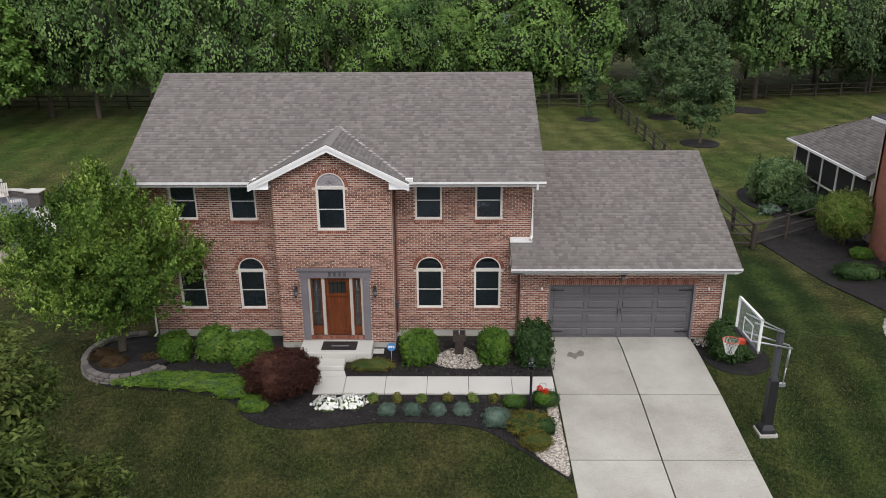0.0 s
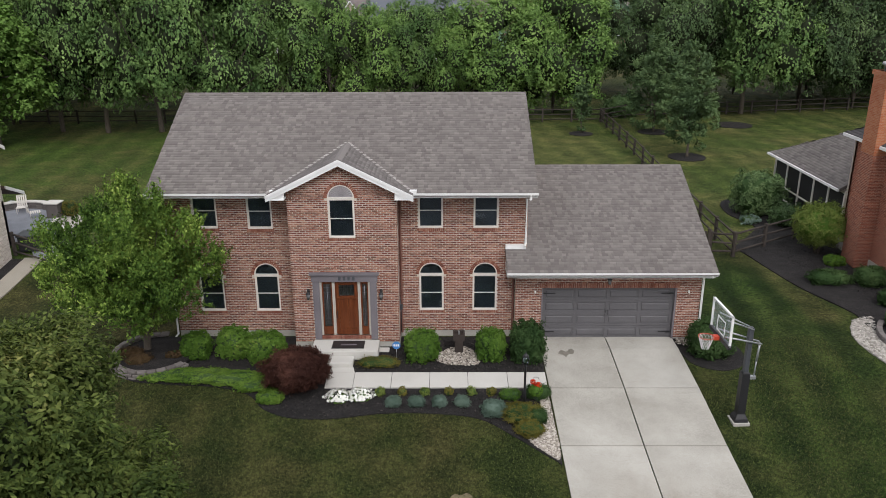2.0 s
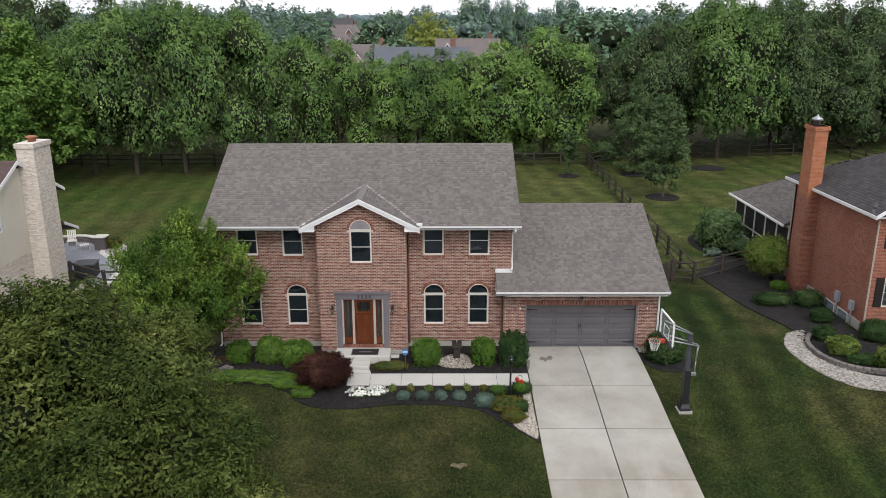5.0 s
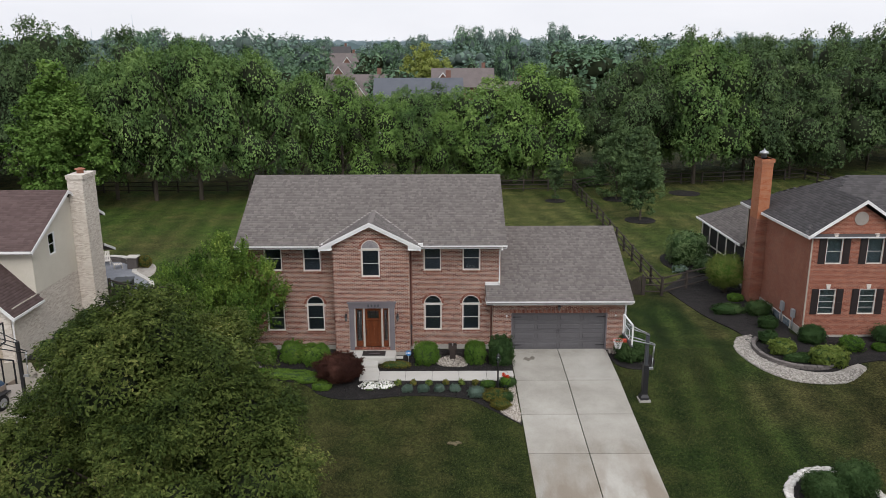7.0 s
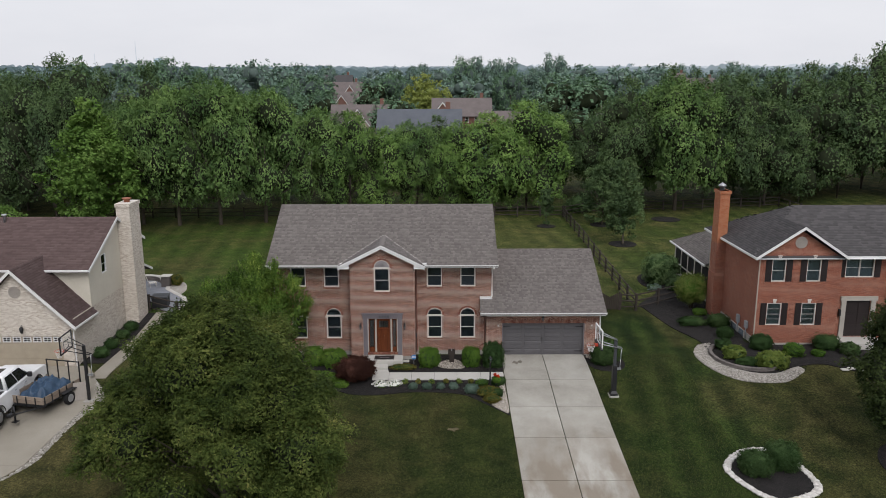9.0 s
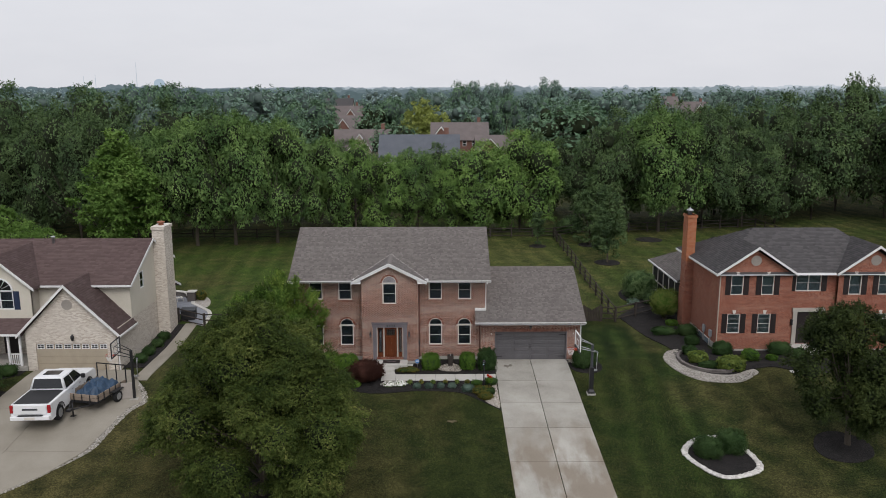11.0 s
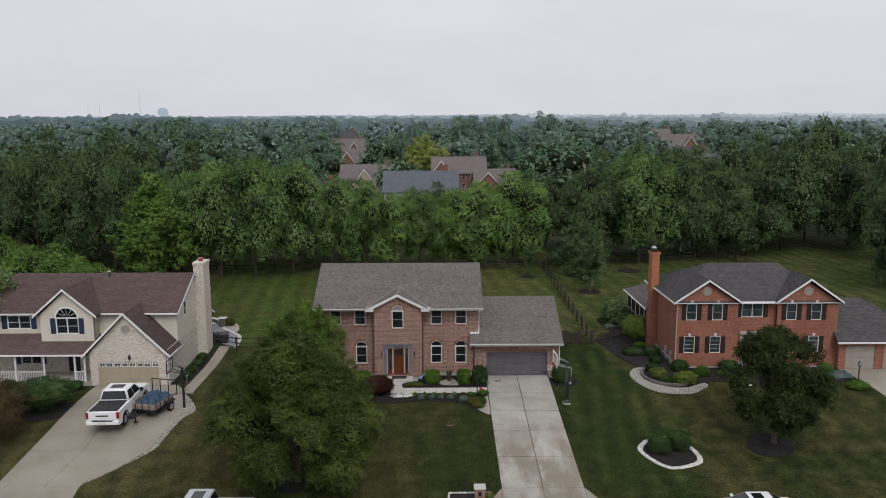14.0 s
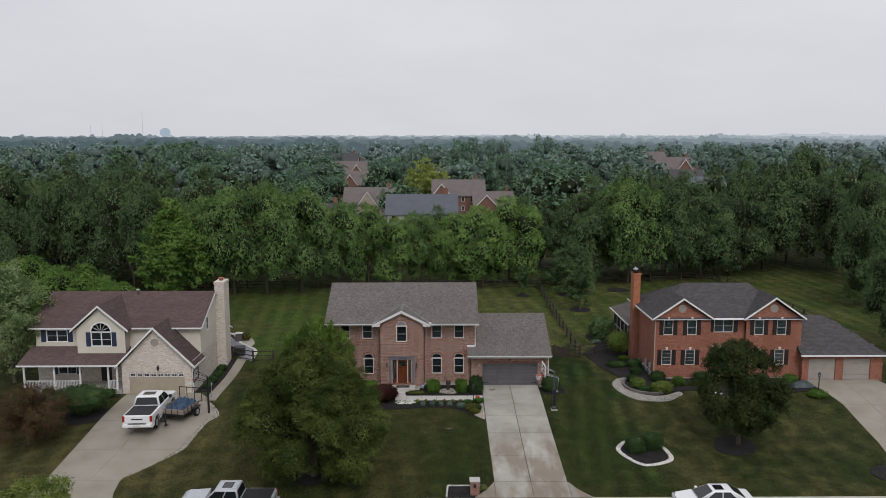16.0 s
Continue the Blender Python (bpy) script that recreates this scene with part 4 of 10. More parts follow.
    box(bm, -0.75, 5.55, 0.25, 9.6, -0.3, -0.03)
    part("garage_slab", bm, M_CONCRETE, house)
    garage_door(house)
    roofs(house)
    fittings(house)
    return house


BUMP_X0, BUMP_X1, BUMP_RIDGE = -9.04, -5.24, -7.16


def entrance(house):
    y = BUMP_Y
    bm = bmesh.new()
    for a, b in ((-8.30, -8.06), (-6.26, -6.02)):
        box(bm, a, b, y - 0.07, y + 0.02, 0.36, 2.62)
        box(bm, a + 0.05, b - 0.05, y - 0.085, y - 0.07, 0.5, 2.5)
    box(bm, -8.34, -5.98, y - 0.085, y + 0.02, 2.62, 2.88)
    box(bm, -8.40, -5.92, y - 0.14, y + 0.02, 2.88, 2.955)
    box(bm, -8.37, -5.95, y - 0.11, y + 0.02, 2.845, 2.88)
    sur, *_ = parts_of("door_surround", bm, M_SURROUND, house, "grey painted door surround")
    bm = bmesh.new()
    for k in range(4):
        w = 0.09
        x = -7.37 + 0.165 * k
        box(bm, x, x + w, y - 0.1, y - 0.085, 2.68, 2.82)
    parts_of("number_bar", bm, M_DARKGREY, sur)
    bm = bmesh.new()
    for a, b in ((-8.06, -7.99), (-7.62, -7.52), (-6.70, -6.60), (-6.33, -6.26)):
        box(bm, a, b, y - 0.02, y + 0.1, 0.52, 2.62)
    box(bm, -8.06, -6.26, y - 0.02, y + 0.1, 2.59, 2.62)
    parts_of("door_post", bm, M_POST, house, "cream post beside the door")
    bm = bmesh.new()
    rowlock(bm, -8.06, -6.26, 0.38, 0.50, 0.06, 0.0677)
    parts_of("threshold_brick", bm, M_SOLDIER, sur, "", pose(0, y, 0))
    # door leaf
    bm = bmesh.new()
    x0, x1, z0, z1 = -7.52, -6.70, 0.52, 2.59
    for a, b, c, d in ((x0, x0 + 0.13, z0, z1), (x1 - 0.13, x1, z0, z1), (x0 + 0.13, x1 - 0.13, z0, z0 + 0.22), (x0 + 0.13, x1 - 0.13, z1 - 0.13, z1),
                       (x0 + 0.13, x1 - 0.13, 1.92, 2.04), (-7.165, -7.055, 0.74, 1.92)):
        box(bm, a, b, y + 0.03, y + 0.075, c, d)
    box(bm, x0 + 0.05, x1 - 0.05, y + 0.055, y + 0.07, z0 + 0.1, 2.0)
    box(bm, x0 + 0.06, x1 - 0.06, y + 0.005, y + 0.03, 1.94, 1.985)
    leaf = part("front_door", bm, M_WOOD, house, "stained wooden craftsman door with small glazed top light")
    bm = bmesh.new()
    box(bm, x0 + 0.12, x1 - 0.12, y + 0.05, y + 0.056, 2.03, z1 - 0.12)
    part("glazing", bm, M_GLASS, leaf)
    bm = bmesh.new()
    for k in range(1, 4):
        u = x0 + 0.13 + 0.14 * k
        box(bm, u - 0.008, u + 0.008, y + 0.04, y + 0.05, 2.04, z1 - 0.13)
    box(bm, x0 + 0.13, x1 - 0.13, y + 0.04, y + 0.05, 2.36, 2.375)
    parts_of("muntin", bm, M_BLACK, leaf)
    bm = bmesh.new()
    tube(bm, [(-7.46, y + 0.0, 1.45), (-7.46, y - 0.05, 1.45), (-7.46, y - 0.05, 1.2), (-7.46, y + 0.0, 1.2)], 0.014, 6)
    part("handle", bm, M_BLACK, leaf, "black door handle")
    for a, b in ((-7.99, -7.62), (-6.60, -6.33)):
        bm = bmesh.new()
        box(bm, a, a + 0.055, y + 0.03, y + 0.075, 0.52, 2.59)
        box(bm, b - 0.055, b, y + 0.03, y + 0.075, 0.52, 2.59)
        box(bm, a + 0.055, b - 0.055, y + 0.03, y + 0.075, 0.52, 0.84)
        box(bm, a + 0.055, b - 0.055, y + 0.03, y + 0.075, 2.5, 2.59)
        sl = part("sidelight", bm, M_WOOD, house, "narrow wooden sidelight with leaded glass")
        bm = bmesh.new()
        box(bm, a + 0.05, b - 0.05, y + 0.05, y + 0.056, 0.83, 2.51)
        part("pane", bm, M_GLASS, sl)
        bm = bmesh.new()
        m = (a + b) / 2
        tube(bm, [(m, y + 0.046, 0.84), (m, y + 0.046, 2.5)], 0.006, 4)
        for k in range(8):
            box(bm, a + 0.055, b - 0.055, y + 0.042, y + 0.05, 0.95 + 0.2 * k, 0.958 + 0.2 * k)
        part("leading", bm, M_STEEL, sl)
    for x in (-8.47, -5.86):
        bm = bmesh.new()
        box(bm, x - 0.05, x + 0.05, y - 0.03, y + 0.0, 2.08, 2.32)
        tube(bm, [(x, y - 0.03, 2.27), (x, y - 0.09, 2.31), (x, y - 0.11, 2.24)], 0.012, 6)
        lathe(bm, [(0.02, 0.24), (0.085, 0.17), (0.085, 0.155), (0.02, 0.15)], 10, (x, y - 0.11, 2.0))
        lathe(bm, [(0.03, -0.06), (0.05, 0.0), (0.055, 0.02)], 8, (x, y - 0.11, 1.99))
        wl_ = part("wall_lantern", bm, M_BLACK, house, "black wall lantern with clear glass")
        bm = bmesh.new()
        lathe(bm, [(0.045, 0.0), (0.072, 0.08), (0.072, 0.15)], 8, (x, y - 0.11, 2.0))
        part("lantern_glass", bm, M_LAMPGLASS, wl_)
    bm = bmesh.new()
    box(bm, -5.32, -5.22, -0.2, -0.12, 1.62, 1.72)
    tube(bm, [(-5.22, -0.15, 1.62), (-5.2, -0.15, 1.1), (-5.2, -0.15, 0.4)], 0.012, 5)
    box(bm, -5.24, -5.14, -0.22, -0.1, 1.28, 1.46)
    part("meter_box", bm, M_DARKGREY, house)


M_LAMPGLASS = plain("smoked_lamp_glass", (0.16, 0.165, 0.17), 0.15, 0, 0.5)


def garage_door(house):
    y = GAR_Y + 0.12
    bm = bmesh.new()
    rows, top = 4, 2.06
    h = top / rows
    for r in range(rows):
        c, d = r * h + 0.004, (r + 1) * h - 0.004
        box(bm, 0.02, 4.86, y + 0.022, y + 0.055, c, d)
        box(bm, 0.02, 4.86, y, y + 0.022, c, c + 0.078)
        box(bm, 0.02, 4.86, y, y + 0.022, d - 0.078, d)
        for k in range(5):
            u = (0.02, 1.20, 2.385, 3.57, 4.76)[k]
            box(bm, u, u + (0.10 if k in (0, 4) else 0.085), y, y + 0.022, c + 0.078, d - 0.078)
    door = part("garage_door", bm, M_GDOOR, house, "wide grey panelled garage door with black strap hinges")
    for r in range(rows):
        for c in range(4):
            a = 0.10 + c * 1.185
            b = a + 1.10
            p = bmesh.new()
            z0, z1 = r * h + 0.085, (r + 1) * h - 0.085
            q = 0.05
            box(p, a + q, b - q, y - 0.004, y + 0.022, z0 + q, z1 - q)
            bmesh.ops.bevel(p, geom=[e for e in p.edges if all(v.co.y < y for v in e.verts)], offset=0.022, segments=1, affect="EDGES")
            part("panel", p, M_GDOOR, door)
    for x0, x1, r in ((0.04, 0.5, 0), (0.04, 0.5, 3), (4.38, 4.84, 0), (4.38, 4.84, 3)):
        p = bmesh.new()
        z = (r + 0.55) * h
        tip = 1 if x0 < 2 else -1
        a, b = (x0, x1) if tip > 0 else (x1, x0)
        prism(p, [(a, z - 0.03), (b - 0.06 * tip, z - 0.018), (b - 0.03 * tip, z - 0.03), (b, z), (b - 0.03 * tip, z + 0.03), (b - 0.06 * tip, z + 0.018), (a, z + 0.03)], "y", y - 0.028, y - 0.016)
        part("strap_hinge", p, M_BLACK, door)
    for x in (2.36, 2.46):
        p = bmesh.new()
        z = 0.95
        tube(p, [(x, y - 0.02, z), (x, y - 0.06, z + 0.03), (x, y - 0.06, z + 0.17), (x, y - 0.02, z + 0.2)], 0.016, 6)
        part("handle", p, M_BLACK, door)
    bm = bmesh.new()
    box(bm, -0.03, 0.02, GAR_Y - 0.01, y + 0.05, 0.0, 2.085)
    box(bm, 4.86, 4.93, GAR_Y - 0.01, y + 0.05, 0.0, 2.085)
    box(bm, 0.02, 4.86, GAR_Y + 0.02, y + 0.05, 2.06, 2.085)
    parts_of("garage_door_casing", bm, M_SURROUND, house)
    for x in (-0.27, 5.35):
        bm = bmesh.new()
        lathe(bm, [(0.03, 0.0), (0.035, 0.03), (0.03, 0.07), (0.01, 0.09)], 10, (x, GAR_Y - 0.05, 1.9))
        box(bm, x - 0.03, x + 0.03, GAR_Y - 0.05, GAR_Y, 1.93, 1.98)
        part("sensor", bm, M_TRIM, house, "small white door lamp")
    bm = bmesh.new()
    x = 2.4
    box(bm, x - 0.05, x + 0.05, GAR_Y - 0.04, GAR_Y, 2.42, 2.6)
    tube(bm, [(x, GAR_Y - 0.04, 2.58), (x, GAR_Y - 0.16, 2.62), (x, GAR_Y - 0.18, 2.54)], 0.016, 6)
    lathe(bm, [(0.03, 0.13), (0.09, 0.05), (0.09, 0.03), (0.03, 0.02)], 10, (x, GAR_Y - 0.18, 2.44))
    lan = part("garage_lantern", bm, M_BLACK, house, "black lantern over the garage door")
    bm = bmesh.new()
    lathe(bm, [(0.04, -0.16), (0.075, -0.02), (0.075, 0.03)], 8, (x, GAR_Y - 0.18, 2.44))
    part("lantern_glass", bm, M_LAMPGLASS, lan)


def roofs(house):
    rx0, rx1 = -13.9, -0.37
    ey, ez, ry, rz = -0.80, 5.86, 4.60, 8.545
    up = Vector((0, ry - ey, rz - ez))
    bm = bmesh.new()
    for a, b, y in ((rx0, BUMP_X0, ey), (BUMP_X0, BUMP_X1, -0.45), (BUMP_X1, rx1, ey)):
        z = ez + (y - ey) * (rz - ez) / (ry - ey)
        prism(bm, [(y, z), (ry, rz), (10.0, ez), (10.0, ez - 0.12), (ry, rz - 0.17), (y, z - 0.12)], "x", a, b)
    roof = part("roof", bm, M_SHINGLE, house, "grey-brown weathered shingle gable roof")

    def clear(u, s):
        x, y = rx0 + u, ey + s * up.y / up.length
        return BAY_RZ - 0.5 * abs(x - BUMP_RIDGE) < ez + 0.497 * (y - ey) + 0.02
    shingle_field(roof, (rx0, ey - 0.01, ez + 0.004), (1, 0, 0), up, rx1 - rx0, up.length, clear, RNG, 150, (11.5, 0.6))
    bm = bmesh.new()
    for k in range(44):
        x = rx0 + k * (rx1 - rx0) / 44
        prism(bm, [(ry - 0.15, rz - 0.062), (ry, rz + 0.018), (ry + 0.15, rz - 0.062), (ry, rz + 0.004)], "x", x, x + (rx1 - rx0) / 44 - 0.006)
    parts_of("ridge_cap", bm, M_SHINGLE, roof)
    bm = bmesh.new()
    for x in (rx0 + 0.01, rx1 - 0.04):
        for sgn in (-1, 1):
            yy = ry + sgn * (ry - ey)
            prism(bm, [(yy, ez - 0.13), (yy, ez - 0.015), (ry, rz - 0.02), (ry, rz - 0.19)], "x", x - 0.005, x + 0.03)
    box(bm, rx0, rx1, ey + 0.11, ey + 0.135, ez - 0.2, ez - 0.02)
    box(bm, rx0, rx1, 9.865, 9.89, ez - 0.2, ez - 0.02)
    parts_of("fascia", bm, M_TRIM, house)
    bm = bmesh.new()
    box(bm, rx0 + 0.01, rx1 - 0.01, ey + 0.135, 9.86, 5.655, 5.675)
    part("soffit", bm, M_TRIM, house)
    gutter(house, rx0 - 0.02, -9.45, ey - 0.02, ez)
    gutter(house, -4.85, rx1 + 0.02, ey - 0.02, ez)
    for x in (-9.5, -4.7):
        bm = bmesh.new()
        box(bm, x - 0.08, x + 0.16, ey - 0.03, ey + 0.12, ez - 0.01, ez + 0.10)
        part("diverter", bm, M_TRIM, house)
    # bay gable
    fy, hw = -1.08, 2.50
    z_e = BAY_RZ - 0.5 * hw
    bm = bmesh.new()
    for sgn in (-1, 1):
        xe = BUMP_RIDGE + sgn * hw
        y_e, y_r = ey + (z_e - ez) / 0.497, ey + (BAY_RZ - ez) / 0.497
        tri = [(BUMP_RIDGE, fy, BAY_RZ), (xe, fy, z_e), (xe, max(y_e, fy + 0.3), z_e), (BUMP_RIDGE, y_r, BAY_RZ)]
        a = [bm.verts.new(p) for p in tri]
        b = [bm.verts.new((p[0], p[1], p[2] - 0.10)) for p in tri]
        bm.faces.new(a)
        bm.faces.new(b[::-1])
        for k in range(4):
            bm.faces.new((a[k], b[k], b[(k + 1) % 4], a[(k + 1) % 4]))
    bmesh.ops.recalc_face_normals(bm, faces=bm.faces[:])
    groof = part("bay_roof", bm, M_SHINGLE, house, "small shingled gable over the entrance bay")
    for sgn in (-1, 1):
        up2 = Vector((-sgn * hw, 0, 0.5 * hw))

        def over(u, s, sgn=sgn):
            x = BUMP_RIDGE + sgn * (hw - s * 0.8944)
            z = BAY_RZ - 0.5 * abs(x - BUMP_RIDGE)
            return z > ez + 0.497 * (fy + u - ey) - 0.03
        shingle_field(groof, (BUMP_RIDGE + sgn * hw, fy - 0.01, z_e + 0.004), (0, 1, 0), up2, 2.9, up2.length, over, RNG, butt=0.0015)
    bm = bmesh.new()
    for sgn in (-1, 1):
        a = Vector((BUMP_RIDGE + sgn * hw, ey + (z_e - ez) / 0.497, z_e + 0.02))
        b = Vector((BUMP_RIDGE, ey + (BAY_RZ - ez) / 0.497, BAY_RZ + 0.02))
        side = Vector((sgn * 0.09, 0.0, 0.0))
        bm.faces.new([bm.verts.new(p) for p in (a - side * 0.3, a + side, b + side, b - side * 0.3)])
    r = bmesh.ops.extrude_face_region(bm, geom=bm.faces[:])
    bmesh.ops.translate(bm, verts=[q for q in r["geom"] if isinstance(q, bmesh.types.BMVert)], vec=(0, 0, -0.03))
    part("valley_flashing", bm, M_VALLEY, groof, "pale metal valley strips")
    bm = bmesh.new()
    prism(bm, [(BUMP_RIDGE - 0.15, BAY_RZ - 0.055), (BUMP_RIDGE, BAY_RZ + 0.02), (BUMP_RIDGE + 0.15, BAY_RZ - 0.055)], "y", fy - 0.01, 1.75)
    part("ridge_cap", bm, M_SHINGLE, groof)
    bm = bmesh.new()
    for sgn in (-1, 1):
        xe = BUMP_RIDGE + sgn * (hw + 0.02)
        for a, b, c, d in ((0.015, 0.11, -0.06, 0.025), (0.10, 0.235, -0.03, 0.03)):
            prism(bm, [(BUMP_RIDGE, BAY_RZ - a), (xe, z_e - a), (xe, z_e - b), (BUMP_RIDGE, BAY_RZ - b)], "y", fy + c, fy + d)
        xs = sorted((BUMP_RIDGE + sgn * (hw - 0.02), BUMP_RIDGE + sgn * 1.88))
        box(bm, xs[0], xs[1], fy - 0.02, MAIN_Y, z_e - 0.17, z_e - 0.13)
        box(bm, xs[0], xs[1], fy + 0.03, fy + 0.05, z_e - 0.17, z_e + 0.02)
        prism(bm, [(xs[0], z_e - 0.13), (xs[1], z_e - 0.13), (BUMP_RIDGE + sgn * 1.88, z_e + 0.14)], "y", fy + 0.031, fy + 0.06)
    parts_of("rake_board", bm, M_TRIM, house, "white gable rake board")
    bm = bmesh.new()
    for sgn in (-1, 1):
        xe = BUMP_RIDGE + sgn * hw
        prism(bm, [(BUMP_RIDGE, BAY_RZ - 0.235), (xe, z_e - 0.235), (xe, z_e - 0.215), (BUMP_RIDGE, BAY_RZ - 0.215)], "y", fy + 0.03, BUMP_Y + 0.05)
    parts_of("gable_soffit", bm, M_TRIM, house)
    # garage roof
    gx0, gx1 = -1.38, 6.05
    gy, gz, gr, grz = -1.0, 3.005, 4.67, 5.585
    up3 = Vector((0, gr - gy, grz - gz))
    k3 = up3.z / up3.y
    bm = bmesh.new()
    prism(bm, [(gy, gz), (MAIN_Y + 0.01, gz + k3 * (MAIN_Y + 0.01 - gy)), (MAIN_Y + 0.01, gz + k3 * (MAIN_Y + 0.01 - gy) - 0.16), (gy, gz - 0.12)], "x", gx0, gx1)
    prism(bm, [(MAIN_Y + 0.01, gz + k3 * (MAIN_Y + 0.01 - gy)), (gr, grz), (10.3, gz), (10.3, gz - 0.12), (gr, grz - 0.16), (MAIN_Y + 0.01, gz + k3 * (MAIN_Y + 0.01 - gy) - 0.16)], "x", -0.6, gx1)
    gar = part("garage_roof", bm, M_SHINGLE, house, "grey-brown shingle roof of the garage")

    def field(u, s):
        return gx0 + u > -0.58 or gy + s * up3.y / up3.length < MAIN_Y
    shingle_field(gar, (gx0, gy - 0.01, gz + 0.004), (1, 0, 0), up3, gx1 - gx0, up3.length, field, RNG, 300, (3.6, 0.4))
    bm = bmesh.new()
    for k in range(24):
        x = -0.36 + k * 6.41 / 24
        prism(bm, [(gr - 0.15, grz - 0.062), (gr, grz + 0.018), (gr + 0.15, grz - 0.062), (gr, grz + 0.004)], "x", x, x + 6.41 / 24 - 0.006)
    parts_of("ridge_cap", bm, M_SHINGLE, gar)
    gutter(house, gx0 - 0.02, gx1 + 0.02, gy - 0.02, gz)
    bm = bmesh.new()
    box(bm, gx0, gx1, gy + 0.11, gy + 0.135, gz - 0.2, gz - 0.02)
    for sgn in (-1, 1):
        yy = gr + sgn * (gr - gy)
        prism(bm, [(yy, gz - 0.13), (yy, gz - 0.015), (gr, grz - 0.02), (gr, grz - 0.19)], "x", gx1 - 0.045, gx1 - 0.005)
    box(bm, gx0, gx1 - 0.05, gy + 0.135, GAR_Y, 2.755, 2.775)
    box(bm, gx0, -1.0, gy + 0.135, MAIN_Y, 2.755, 2.775)
    prism(bm, [(gy + 0.13, 2.775), (MAIN_Y, 2.775), (MAIN_Y, 3.44), (gy + 0.13, gz - 0.1)], "x", gx0 + 0.02, gx0 + 0.05)
    parts_of("garage_fascia", bm, M_TRIM, house)
    bm = bmesh.new()
    z = gz + k3 * (MAIN_Y - gy)
    box(bm, gx0, -0.64, MAIN_Y - 0.14, MAIN_Y + 0.0, z - 0.02, z + 0.13)
    part("flashing_box", bm, M_TRIM, house, "white metal flashing where roof meets wall")


BAY_RZ = 7.11
M_VALLEY = plain("valley_metal", (0.30, 0.28, 0.265), 0.7)


def fittings(house):
    downspout(house, [(-0.62, -0.78, 5.78), (-0.62, -0.78, 5.62), (-0.66, 0.12, 5.42), (-0.66, 0.12, 3.75), (-0.70, -0.02, 3.66)], M_TRIM, "white downspout")
    downspout(house, [(-13.62, -0.78, 5.78), (-13.62, -0.76, 5.6), (-13.66, 0.14, 5.25), (-13.66, 0.14, 0.15), (-13.75, -0.4, 0.06)], M_TRIM, "white downspout")
    downspout(house, [(5.86, -0.96, 2.93), (5.86, -0.96, 2.82), (5.84, -0.16, 2.62), (5.84, -0.16, 0.06)], M_TRIM, "white downspout")
    # Brick-coloured strips added to draw the corner lines of the bay.
    for x, zt in ((-5.19, 5.6), (-9.09, 5.6)):
        downspout(house, [(x, 0.14, zt), (x, 0.14, 0.2)], M_BROWN, "brick-brown strip along a wall corner")
    downspout(house, [(-1.06, 0.12, 2.7), (-1.06, 0.12, 0.1)], M_BROWN, "brick-brown strip along a wall corner")


def brick_texture(name, c1, c2, c3, mortar, big=0.12):
    """Brickwork too far away for its bricks to be told apart one by one."""
    m, nt, bsdf = start_mat(name)
    g = nt.nodes.new("ShaderNodeNewGeometry")
    sep = nt.nodes.new("ShaderNodeSeparateXYZ")
    nt.links.new(g.outputs["Position"], sep.inputs[0])
    com = nt.nodes.new("ShaderNodeCombineXYZ")
    nt.links.new(math_of(nt, "ADD", sep.outputs[0], sep.outputs[1]), com.inputs[0])
    nt.links.new(sep.outputs[2], com.inputs[1])
    b = nt.nodes.new("ShaderNodeTexBrick")
    for k, v in (("Scale", 1.0), ("Mortar Size", 0.006), ("Brick Width", 0.203), ("Row Height", 0.0677), ("Bias", -0.1), ("Mortar Smooth", 0.3)):
        b.inputs[k].default_value = v
    b.inputs["Color1"].default_value = (*c1, 1)
    b.inputs["Color2"].default_value = (*c2, 1)
    b.inputs["Mortar"].default_value = (*mortar, 1)
    nt.links.new(com.outputs[0], b.inputs["Vector"])
    stain = noise_of(nt, place_vec(nt, (1, 1, 0.6)), 0.7, 5.0)
    f = math_of(nt, "MULTIPLY", math_of(nt, "MAXIMUM", math_of(nt, "SUBTRACT", stain, 0.45), 0.0), 2.2)
    nt.links.new(mixed(nt, f, b.outputs["Color"], c3), bsdf.inputs["Base Color"])
    bsdf.inputs["Roughness"].default_value = 0.88
    bump(nt, bsdf, b.outputs["Fac"], -0.4, 0.006)
    return m


M_BRICKTEX = brick_texture("red_brickwork", (0.17, 0.072, 0.05), (0.30, 0.16, 0.12), (0.24, 0.11, 0.08), (0.44, 0.38, 0.33))
brick_house()


# ---- paving and beds ----
def driveway(name, label, cells, rise=0.05, mat=None):
    root = thing(name, label, "driveway", (cells[0][0][0], cells[0][0][1], land(*cells[0][0])), kind="structure")
    o = root.matrix_basis.inverted()
    for c in cells:
        bm = draped(c, rise, 0.16, 2.0)
        bmesh.ops.transform(bm, matrix=o, verts=bm.verts[:])
        part("slab", bm, mat or M_DRIVE, root)
    return root


